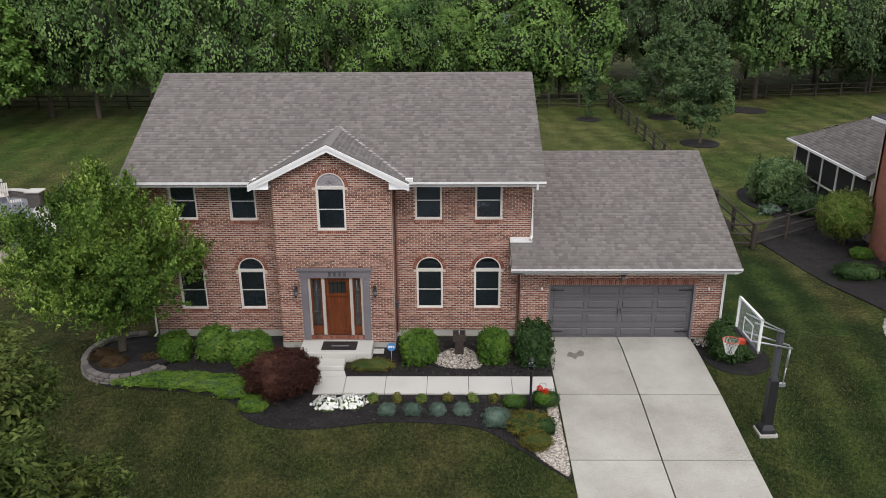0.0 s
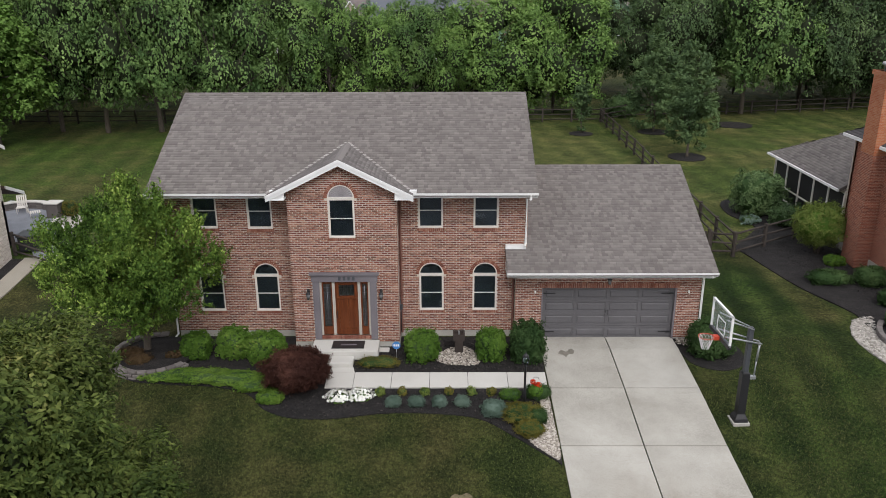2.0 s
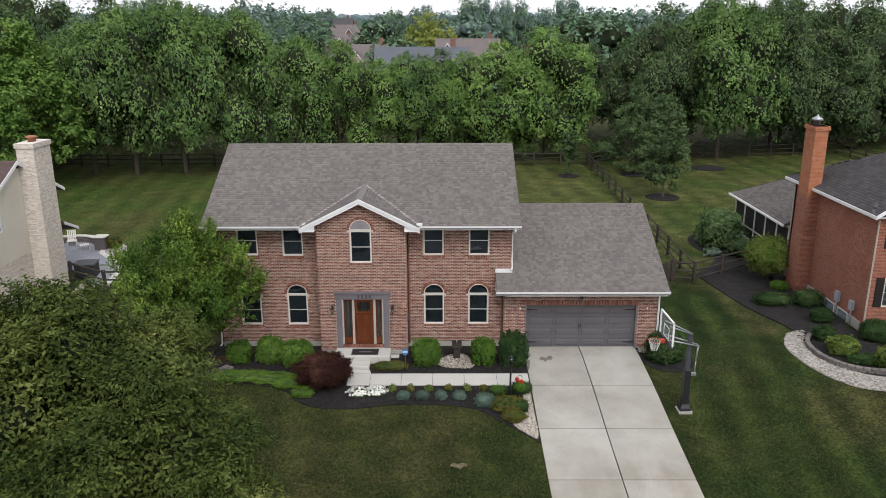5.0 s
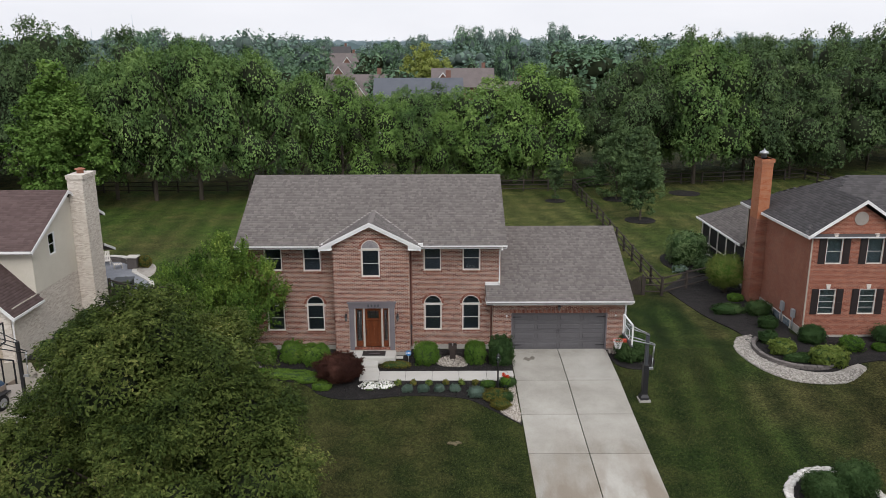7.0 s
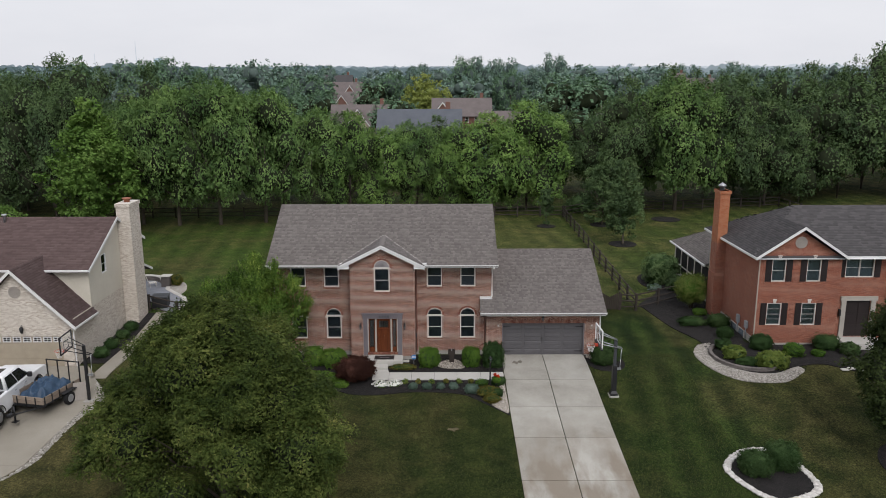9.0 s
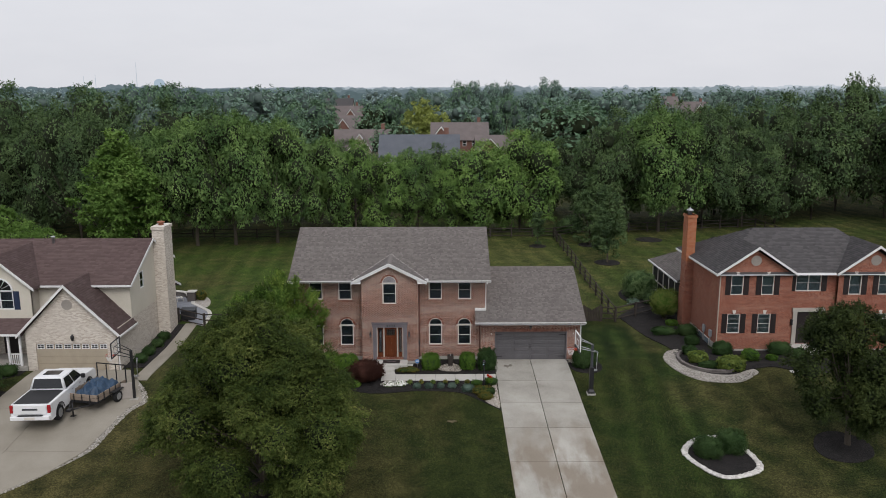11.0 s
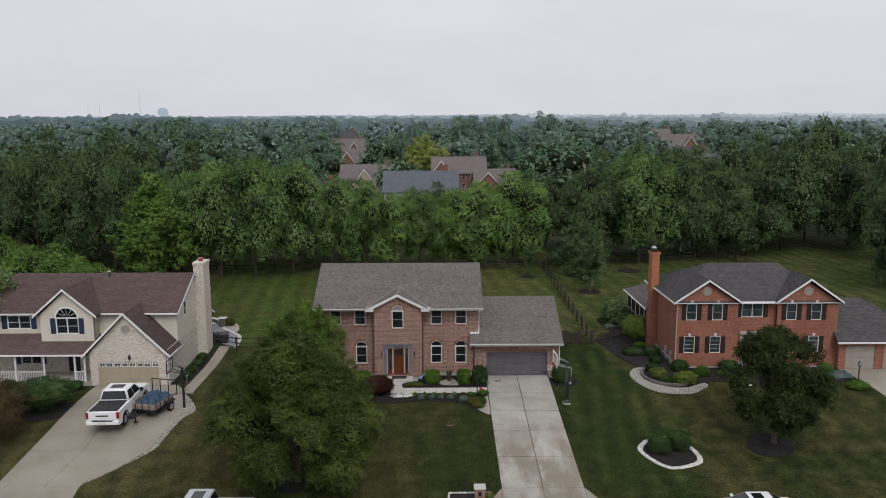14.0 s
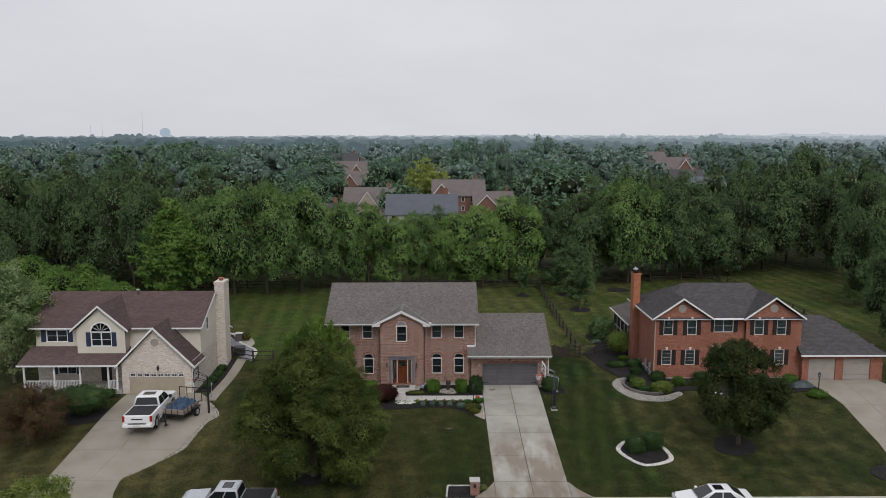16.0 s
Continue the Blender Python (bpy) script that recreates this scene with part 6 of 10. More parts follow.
yard_sign()
single("stepping_stone", soft_box(-0.18, 0.18, -0.16, 0.16, 0, 0.05, 0.015), M_PATH, "square pale stepping stone in mulch", "paving stone", pose(-5.78, -1.05, land(-5.78, -1.05) + 0.03))


def hoop(at, rz, colour, label, board_h=1.0, bw=1.55, pad=True, plate=None):
    """A pole-mounted basketball hoop; its board faces the thing's own -x."""
    root = thing("basketball_hoop", label, "basketball hoop", (at[0], at[1], land(*at)), rz)
    part("base_plate", soft_box(-0.26, 0.26, -0.26, 0.26, -0.06, 0.07, 0.01), M_FOUND, root, "square concrete footing")
    bm = bmesh.new()
    box(bm, -0.075, 0.075, -0.075, 0.075, 0.07, 3.25)
    bmesh.ops.bevel(bm, geom=bm.edges[:], offset=0.015, segments=1, affect="EDGES")
    part("pole", bm, colour, root, "square grey steel pole")
    if pad:
        bm = bmesh.new()
        prof = [(0.24, 0.07), (0.22, 0.18), (0.14, 0.32), (0.135, 1.72), (0.12, 1.75)]
        lathe(bm, [(r * 1.25, z) for r, z in prof], 4, smooth=False)
        bmesh.ops.rotate(bm, verts=bm.verts[:], cent=(0, 0, 0), matrix=Matrix.Rotation(radians(45), 3, "Z"))
        part("pole_pad", bm, M_BLACK, root, "black padded pole cover")
    zc = 3.44
    bx = -0.92
    bm = bmesh.new()
    h = board_h / 2
    w = bw / 2
    for a, b, c, d in ((-w, w, zc - h, zc - h + 0.05), (-w, w, zc + h - 0.05, zc + h), (-w, -w + 0.05, zc - h, zc + h), (w - 0.05, w, zc - h, zc + h)):
        box(bm, bx - 0.03, bx + 0.03, a, b, c, d)
    part("board_border", bm, M_TRIM if pad else M_BLACK, root, "backboard border")
    bm = bmesh.new()
    box(bm, bx - 0.006, bx + 0.006, -w + 0.04, w - 0.04, zc - h + 0.04, zc + h - 0.04)
    part("backboard", bm, M_BOARD, root, "clear acrylic backboard")
    bm = bmesh.new()
    for a, b, c, d in ((-0.31, 0.31, zc - 0.38, zc - 0.33), (-0.31, 0.31, zc + 0.06, zc + 0.11), (-0.31, -0.26, zc - 0.33, zc + 0.06), (0.26, 0.31, zc - 0.33, zc + 0.06)):
        box(bm, bx - 0.014, bx - 0.007, a, b, c, d)
    part("target_square", bm, M_TRIM if pad else M_BLACK, root)
    if pad:
        bm = bmesh.new()
        box(bm, bx - 0.05, bx + 0.05, -w, w, zc - h - 0.06, zc - h + 0.07)
        part("edge_padding", bm, M_BLACK, root, "black padding under the board")
    rim_z = zc - 0.48
    bm = bmesh.new()
    ring = [(bx - 0.42 + 0.23 * math.cos(2 * math.pi * k / 20), 0.23 * math.sin(2 * math.pi * k / 20), rim_z) for k in range(21)]
    tube(bm, ring, 0.012, 6)
    box(bm, bx - 0.20, bx - 0.03, -0.09, 0.09, rim_z - 0.09, rim_z + 0.03)
    part("rim", bm, M_RIM, root, "orange-red steel rim")
    bm = bmesh.new()
    for k in range(12):
        for sgn in (-1, 1):
            pts = []
            for s in range(5):
                a = 2 * math.pi * (k + sgn * s * 0.5) / 12
                r = 0.225 - 0.03 * s
                pts.append((bx - 0.42 + r * math.cos(a), r * math.sin(a), rim_z - 0.1 * s))
            tube(bm, pts, 0.006, 4, cap=False)
    part("net", bm, M_TRIM, root, "white net")
    bm = bmesh.new()
    for sgn in (-1, 1):
        tube(bm, [(0.35, sgn * 0.09, 2.72), (bx + 0.03, sgn * 0.30, zc - 0.36)], 0.028, 5)
        tube(bm, [(0.05, sgn * 0.085, 3.2), (bx + 0.03, sgn * 0.30, zc + 0.18)], 0.024, 5)
    part("arm", bm, M_STEEL if pad else M_BLACK, root, "steel lifting arms")
    bm = bmesh.new()
    tube(bm, [(0.33, 0, 2.72), (0.30, 0, 2.1)], 0.035, 8)
    tube(bm, [(0.30, 0, 2.1), (0.28, 0, 1.55)], 0.02, 8)
    box(bm, 0.05, 0.34, -0.05, 0.05, 1.5, 1.6)
    part("height_adjuster", bm, M_STEEL, root)
    return root


def board_mat():
    m, nt, bsdf = start_mat("acrylic_board")
    bsdf.inputs["Base Color"].default_value = (0.6, 0.65, 0.68, 1)
    bsdf.inputs["Roughness"].default_value = 0.1
    bsdf.inputs["Alpha"].default_value = 0.16
    return m


M_BOARD = board_mat()
M_RIM = plain("rim_red", (0.55, 0.07, 0.035), 0.45)
hoop((5.66, -5.15), 2, M_DARKGREY, "pole-mounted basketball hoop with clear backboard beside the driveway")


# ---- neighbouring houses ----
M_RSHINGLE = surface("charcoal_shingle", [(0.0, (0.048, 0.045, 0.047)), (0.5, (0.080, 0.076, 0.078)), (1.0, (0.125, 0.119, 0.12))], 0.5, 70, 0.92, 0.5, 0.006, pieces=0.4)
M_LSHINGLE = surface("brown_shingle", [(0.0, (0.069, 0.046, 0.044)), (0.5, (0.106, 0.073, 0.070)), (1.0, (0.156, 0.112, 0.105))], 0.5, 70, 0.92, 0.5, 0.006, pieces=0.4)
M_RBRICK = brick_texture("orange_red_brickwork", (0.175, 0.052, 0.031), (0.315, 0.108, 0.062), (0.215, 0.068, 0.041), (0.42, 0.27, 0.205))
M_CBRICK = brick_texture("cream_brickwork", (0.43, 0.37, 0.31), (0.68, 0.63, 0.56), (0.55, 0.50, 0.44), (0.63, 0.585, 0.525))
M_SIDING = surface("cream_siding", [(0.2, (0.540, 0.504, 0.426)), (0.8, (0.636, 0.600, 0.516))], 0.8, 15, 0.6, 0.1, 0.003)
M_SHUTTER = plain("dark_shutter", (0.020, 0.014, 0.014), 0.55)
M_NAVY = plain("navy_shutter", (0.022, 0.034, 0.075), 0.55)
M_TANDOOR = plain("tan_door_paint", (0.40, 0.345, 0.265), 0.55)
M_BEIGE = plain("beige_metal", (0.44, 0.40, 0.34), 0.55)
M_UTIL = plain("pale_utility_grey", (0.33, 0.35, 0.37), 0.5)
M_GREYDOOR = plain("pale_door_paint", (0.33, 0.30, 0.27), 0.55)


def roof_slopes(parent, faces, mat, label, name="roof", thick=0.16, courses=True, seed=1):
    """A roof from sloping faces (eave first); each gets its courses of shingles."""
    bm = bmesh.new()
    for poly in faces:
        a = [bm.verts.new(p) for p in poly]
        b = [bm.verts.new((p[0], p[1], p[2] - thick)) for p in poly]
        bm.faces.new(a)
        bm.faces.new(b[::-1])
        n = len(poly)
        for k in range(n):
            bm.faces.new((a[k], b[k], b[(k + 1) % n], a[(k + 1) % n]))
    bmesh.ops.recalc_face_normals(bm, faces=bm.faces[:])
    roof = part(name, bm, mat, parent, label)
    rng = np.random.default_rng(seed)
    for poly in faces if courses else []:
        p = [Vector(q) for q in poly]
        run = (p[1] - p[0]).normalized()
        nrm = run.cross(p[2] - p[1]).normalized()
        up = nrm.cross(run).normalized()
        if up.z < 0:
            up = -up
        flat = [((q - p[0]).dot(run), (q - p[0]).dot(up)) for q in p]
        u0 = min(q[0] for q in flat)
        u1 = max(q[0] for q in flat)
        s1 = max(q[1] for q in flat)

        def inside(u, s, flat=flat, u0=u0):
            u += u0
            hit = False
            j = len(flat) - 1
            for i in range(len(flat)):
                if (flat[i][1] > s) != (flat[j][1] > s) and u < (flat[j][0] - flat[i][0]) * (s - flat[i][1]) / (flat[j][1] - flat[i][1]) + flat[i][0]:
                    hit = not hit
                j = i
            return hit
        shingle_field(roof, p[0] + run * u0 + Vector((0, 0, 0.004)), run, up, u1 - u0, s1, inside, rng, mat=mat, tab=0.5, expose=0.16)
    return roof


def wall_face(parent, name, outline, openings, m, mat, label="", thick=0.2):
    holes = [[(x - w / 2, z), (x + w / 2, z), (x + w / 2, z + h), (x - w / 2, z + h)] for x, z, w, h in openings]
    return part(name, sheet_with_holes(outline, holes, thick), mat, parent, label, m)


def shutters(wall, x, z, w, h, mat, sw=0.36):
    for sgn in (-1, 1):
        c = x + sgn * (w / 2 + sw / 2 + 0.03)
        bm = bmesh.new()
        box(bm, c - sw / 2, c + sw / 2, -0.03, 0.0, z, z + h)
        for zz in (z + 0.06, z + h / 2 + 0.03):
            box(bm, c - sw / 2 + 0.06, c + sw / 2 - 0.06, -0.042, -0.03, zz, zz + h / 2 - 0.1)
        part("shutter", bm, mat, wall)


def keystone(wall, x, z):
    bm = bmesh.new()
    prism(bm, [(x - 0.07, z), (x + 0.07, z), (x + 0.12, z + 0.24), (x - 0.12, z + 0.24)], "y", -0.05, 0.0)
    part("keystone", bm, M_CREAM, wall)


def round_vent(wall, x, z, r=0.26):
    bm = bmesh.new()
    for k in range(24):
        a, b = 2 * math.pi * k / 24, 2 * math.pi * (k + 1) / 24
        prism(bm, [(x + r * math.cos(a), z + r * math.sin(a)), (x + (r + 0.1) * math.cos(a), z + (r + 0.1) * math.sin(a)),
                   (x + (r + 0.1) * math.cos(b), z + (r + 0.1) * math.sin(b)), (x + r * math.cos(b), z + r * math.sin(b))], "y", -0.04, 0.0)
    prism(bm, [(x + r * math.cos(2 * math.pi * k / 24), z + r * math.sin(2 * math.pi * k / 24)) for k in range(24)], "y", -0.015, 0.0)
    for k in range(-4, 5):
        zz = k * r / 5
        w = math.sqrt(max(0, r * r - zz * zz)) * 0.96
        box(bm, x - w, x + w, -0.028, -0.012, z + zz - 0.012, z + zz + 0.016)
    part("round_vent", bm, M_GREYDOOR, wall, "round louvred gable vent")


def rake(bm, x0, z0, xr, zr, y, depth=0.2, over=0.04):
    prism(bm, [(x0, z0), (xr, zr), (xr, zr - depth), (x0, z0 - depth)], "y", y - over, y + 0.02)


def right_house():
    g = 0.28
    house = thing("house", "two-storey orange-red brick house with charcoal hip roof", "house", (22.0, 1.0, g))
    o = Matrix.Translation((-22.0, -1.0, -g))
    W = []

    def place(y):
        return o @ pose(0, y, 0)
    # bays
    for x0, x1, ap, wins in ((15.6, 20.55, 17.95, (16.75, 18.87)), (23.75, 28.75, 26.2, (24.92, 26.95))):
        up_ = [(x, 4.36, 0.84, 1.38) for x in wins]
        lo_ = [(x - 0.08, 1.60, 0.88, 1.40) for x in wins]
        wall = wall_face(house, "bay_wall", [(x0, g - 0.1), (x1, g - 0.1), (x1, 5.82), (ap, 7.5), (x0, 5.82)], up_ + lo_, place(0.9), M_RBRICK, "orange-red brick gabled bay")
        for (x, z, w, h) in up_ + lo_:
            window(wall, pose(x, 0, z), w, h, M_CREAM, sill=False, grid=(0, 2) if z < 3 else (0, 0), shade=M_NET, ft=0.03, rail=0.02)
            shutters(wall, x, z, w, h, M_SHUTTER)
            keystone(wall, x, z + h + 0.01)
        round_vent(wall, ap, 6.78)
    wall = wall_face(house, "centre_wall", [(20.55, g - 0.1), (23.75, g - 0.1), (23.75, 5.82), (20.55, 5.82)], [(21.85, 4.52, 1.75, 1.22), (21.99, 0.74, 1.54, 2.33)], place(1.25), M_RBRICK)
    window(wall, pose(21.85, 0, 4.52), 1.75, 1.22, M_CREAM, sill=False, double=True, shade=M_NET, ft=0.035, rail=0.02)
    shutters(wall, 21.85, 4.52, 1.75, 1.22, M_SHUTTER)
    bm = bmesh.new()
    for a, b in ((20.93, 21.22), (22.76, 23.05)):
        box(bm, a, b, -0.1, 0.0, 0.74, 3.07)
    box(bm, 20.86, 23.12, -0.14, 0.0, 3.07, 3.33)
    parts_of("door_surround", bm, M_POST, wall, "beige stone door surround")
    bm = bmesh.new()
    box(bm, 21.22, 22.76, 0.05, 0.12, 0.74, 3.07)
    leaf = part("front_door", bm, M_SHUTTER, wall, "black panelled front door")
    bm = bmesh.new()
    for k in range(2):
        for q in range(3):
            box(bm, 21.30 + 0.74 * k, 21.92 + 0.74 * k, 0.03, 0.05, 0.84 + 0.74 * q, 1.46 + 0.74 * q)
    parts_of("door_panel", bm, M_SHUTTER, leaf)
    bm = bmesh.new()
    for p in ((20.6, 20.72),):
        box(bm, p[0] + 0.2, p[1] + 0.2, -0.16, 0, 2.1, 2.5)
    part("wall_lantern", bm, M_BLACK, wall)
    bm = bmesh.new()
    box(bm, 20.75, 23.25, -0.1, 1.22, 0.0, 0.72)
    bmesh.ops.transform(bm, matrix=o, verts=bm.verts[:])
    part("stoop", bm, M_PATH, house, "pale concrete front stoop")
    blocks = surface("glass_block", [(0.1, (0.10, 0.13, 0.155)), (0.9, (0.24, 0.29, 0.33))], 3, 20, 0.15, 0.1, 0.004, pieces=0.6)
    for y in (2.75, 4.05):
        bm = bmesh.new()
        for y0_, y1_, z0_, z1_ in ((-0.5, 0.5, 0.0, 0.05), (-0.5, 0.5, 0.45, 0.5), (-0.5, -0.45, 0.05, 0.45), (0.45, 0.5, 0.05, 0.45)):
            box(bm, 15.51, 15.549, y + y0_, y + y1_, g + z0_, g + z1_)
        bmesh.ops.transform(bm, matrix=o, verts=bm.verts[:])
        bw = part("basement_window", bm, M_CREAM, house, "white frame of a glass-block basement window")
        for k in range(5):
            for q in range(2):
                bm = soft_box(15.525, 15.549, y - 0.44 + 0.178 * k, y - 0.275 + 0.178 * k, g + 0.06 + 0.195 * q, g + 0.245 + 0.195 * q, 0.012)
                bmesh.ops.transform(bm, matrix=o, verts=bm.verts[:])
                part("glass_block", bm, blocks, bw)
    bm = bmesh.new()
    box(bm, 15.44, 15.57, 3.2, 3.54, 1.0, 1.5)
    tube(bm, [(15.5, 3.37, 1.01), (15.5, 3.37, g + 0.02)], 0.04, 6)
    box(bm, 15.42, 15.57, 1.85, 2.15, 1.05, 1.5)
    tube(bm, [(15.51, 2.0, 1.06), (15.51, 2.0, g + 0.02)], 0.03, 6)
    bmesh.ops.transform(bm, matrix=o, verts=bm.verts[:])
    parts_of("meter_box", bm, M_UTIL, house, "grey electric meter box on the side wall")
    # sides
    bm = bmesh.new()
    box(bm, 15.6, 15.85, 1.1, 9.5, g - 0.1, 5.82)
    box(bm, 28.5, 28.75, 1.1, 9.5, g - 0.1, 5.82)
    box(bm, 15.6, 28.75, 9.25, 9.5, g - 0.1, 5.82)
    box(bm, 20.35, 20.55, 0.95, 1.3, g - 0.1, 5.82)
    box(bm, 23.75, 23.95, 0.95, 1.3, g - 0.1, 5.82)
    bmesh.ops.transform(bm, matrix=o, verts=bm.verts[:])
    parts_of("side_wall", bm, M_RBRICK, house, "orange-red brick side wall")
    bm = bmesh.new()
    box(bm, 15.57, 28.78, 0.87, 1.2, g - 0.3, g + 0.16)
    box(bm, 15.55, 15.9, 1.2, 9.55, g - 0.3, g + 0.46)
    bmesh.ops.transform(bm, matrix=o, verts=bm.verts[:])
    parts_of("foundation", bm, M_FOUND, house)
    bm = bmesh.new()
    for z in (0.5, 3.1):
        box(bm, 15.85, 28.5, 1.5, 9.2, z, z + 0.15)
    box(bm, 15.3, 29.05, 0.62, 9.8, 5.80, 5.82)
    bmesh.ops.transform(bm, matrix=o, verts=bm.verts[:])
    parts_of("interior_wall", bm, M_INSIDE, house)
    # roof
    ex0, ex1, ey0, ey1, ez = 15.22, 29.15, 0.85, 9.9, 5.93
    rz, ry, rx0, rx1 = 8.32, 5.3, 19.3, 25.3
    faces = [[(ex0, ey0, ez), (ex1, ey0, ez), (rx1, ry, rz), (rx0, ry, rz)], [(ex0, ey1, ez), (ex0, ey0, ez), (rx0, ry, rz)], [(ex1, ey0, ez), (ex1, ey1, ez), (rx1, ry, rz)],
             [(ex1, ey1, ez), (ex0, ey1, ez), (rx0, ry, rz), (rx1, ry, rz)]]
    k_ = (rz - ez) / (ry - ey0)
    for x0, x1, ap, az in ((15.22, 20.75, 17.97, 7.80), (23.5, 29.0, 26.22, 7.86)):
        yb = ey0 + (az - ez) / k_
        faces.append([(x0, ey0, ez), (x0, 0.55, ez), (ap, 0.55, az), (ap, yb, az)])
        faces.append([(x1, 0.55, ez), (x1, ey0, ez), (ap, yb, az), (ap, 0.55, az)])
    faces = [[tuple(o @ Vector(p)) for p in f] for f in faces]
    roof_slopes(house, faces, M_RSHINGLE, "charcoal hip roof with two front gables", seed=21)
    bm = bmesh.new()
    for x0, x1, ap, az in ((15.2, 20.77, 17.97, 7.80), (23.48, 29.02, 26.22, 7.86)):
        for xe in (x0, x1):
            rake(bm, xe, ez, ap, az, 0.55, 0.17)
            prism(bm, [(xe, ez - 0.1), (ap, az - 0.1), (ap, az - 0.16), (xe, ez - 0.16)], "y", 0.56, 0.92)
    box(bm, 20.77, 23.48, 0.72, 0.84, ez - 0.12, ez)
    box(bm, ex0 - 0.06, ex0 + 0.06, ey0 - 0.25, ey1, ez - 0.14, ez)
    bmesh.ops.transform(bm, matrix=o, verts=bm.verts[:])
    parts_of("gutter", bm, M_TRIM, house, "white gutter or rake board")
    for x, y in ((15.55, 0.86), (15.52, 9.3)):
        downspout(house, [tuple(o @ Vector(p)) for p in ((x, y, 5.8), (x, y, g))], M_BEIGE, "beige downspout")
    # chimney
    bm = bmesh.new()
    box(bm, 14.93, 15.62, 6.6, 7.8, g - 0.2, 3.2)
    prism(bm, [(6.6, 3.2), (7.8, 3.2), (7.75, 3.4), (6.65, 3.4)], "x", 14.93, 15.62)
    box(bm, 14.97, 15.62, 6.65, 7.75, 3.4, 5.5)
    bmesh.ops.transform(bm, matrix=o, verts=bm.verts[:])
    part("chimney_base", bm, M_RBRICK, house, "red brick chimney base")
    bm = bmesh.new()
    box(bm, 14.97, 15.62, 6.65, 7.75, 5.5, 9.05)
    box(bm, 14.91, 15.68, 6.59, 7.81, 8.85, 9.05)
    bmesh.ops.transform(bm, matrix=o, verts=bm.verts[:])
    ch = part("chimney", bm, M_CHIM, house, "tall orange brick chimney")
    bm = bmesh.new()
    c = o @ Vector((15.24, 7.2, 9.05))
    lathe(bm, [(0.16, 0.0), (0.16, 0.22), (0.27, 0.26), (0.25, 0.36), (0.05, 0.46), (0.02, 0.55)], 12, c)
    part("chimney_cap", bm, M_STEEL, ch, "metal chimney cap")
    # garage wing
    doors = [(30.55, g, 2.42, 2.0), (33.68, g, 2.44, 2.0)]
    gw = wall_face(house, "garage_wall", [(28.75, g - 0.1), (36.0, g - 0.1), (36.0, 2.6), (28.75, 2.6)], doors, place(0.35), M_RBRICK, "orange-red brick garage wall")
    for (x, z, w, h) in doors:
        bm = bmesh.new()
        for r in range(4):
            box(bm, x - w / 2, x + w / 2, 0.1, 0.14, z + r * h / 4 + 0.005, z + (r + 1) * h / 4 - 0.005)
            for q in range(4):
                a = x - w / 2 + 0.08 + q * w / 4.1
                box(bm, a, a + w / 4.1 - 0.12, 0.085, 0.1, z + r * h / 4 + 0.08, z + (r + 1) * h / 4 - 0.08)
        part("garage_door", bm, M_GREYDOOR, gw, "pale panelled garage door")
    bm = bmesh.new()
    box(bm, 28.75, 28.95, 0.55, 8.0, g - 0.1, 2.6)
    box(bm, 35.8, 36.0, 0.55, 8.0, g - 0.1, 2.6)
    box(bm, 28.95, 35.8, 7.8, 8.0, g - 0.1, 2.6)
    bmesh.ops.transform(bm, matrix=o, verts=bm.verts[:])
    parts_of("garage_side", bm, M_RBRICK, house)
    gz, gzr = 2.72, 5.45
    f2 = [[(28.45, -0.05, gz), (36.35, -0.05, gz), (32.3, 4.2, gzr), (28.45, 4.2, gzr)], [(36.35, -0.05, gz), (36.35, 8.4, gz), (32.3, 4.2, gzr)], [(36.35, 8.4, gz), (28.45, 8.4, gz), (28.45, 4.2, gzr), (32.3, 4.2, gzr)]]
    roof_slopes(house, [[tuple(o @ Vector(p)) for p in f] for f in f2], M_RSHINGLE, "charcoal garage roof", "garage_roof", seed=22)
    bm = bmesh.new()
    box(bm, 28.4, 36.4, -0.17, -0.05, gz - 0.12, gz)
    bmesh.ops.transform(bm, matrix=o, verts=bm.verts[:])
    part("gutter", bm, M_TRIM, house)
    # screened porch
    bm = bmesh.new()
    x0, x1, y0, y1, zt = 15.75, 20.0, 9.95, 18.2, 3.05
    for k in range(6):
        y = y0 + k * (y1 - y0) / 5
        box(bm, x0, x0 + 0.12, y - 0.06, y + 0.06, g, zt)
    box(bm, x0, x0 + 0.1, y0, y1, zt - 0.15, zt)
    box(bm, x0, x0 + 0.1, y0, y1, g, g + 0.55)
    box(bm, x0, x0 + 0.08, y0, y1, g + 1.15, g + 1.23)
    for k in range(4):
        x = x0 + k * (x1 - x0) / 3
        box(bm, x, x + 0.12, y1 - 0.1, y1, g, zt)
    box(bm, x0, x1, y1 - 0.1, y1, zt - 0.15, zt)
    bmesh.ops.transform(bm, matrix=o, verts=bm.verts[:])
    parts_of("screen_porch_post", bm, M_CREAM, house, "cream post or rail of the screened porch")
    bm = bmesh.new()
    box(bm, x0 + 0.05, x0 + 0.06, y0, y1, g + 0.5, zt - 0.1)
    box(bm, x0 + 0.06, x1, y1 - 0.06, y1 - 0.05, g + 0.5, zt - 0.1)
    box(bm, x0, x1, y0, y1, g - 0.1, g + 0.1)
    bmesh.ops.transform(bm, matrix=o, verts=bm.verts[:])
    part("screen", bm, M_SCREEN, house, "dark insect screen")
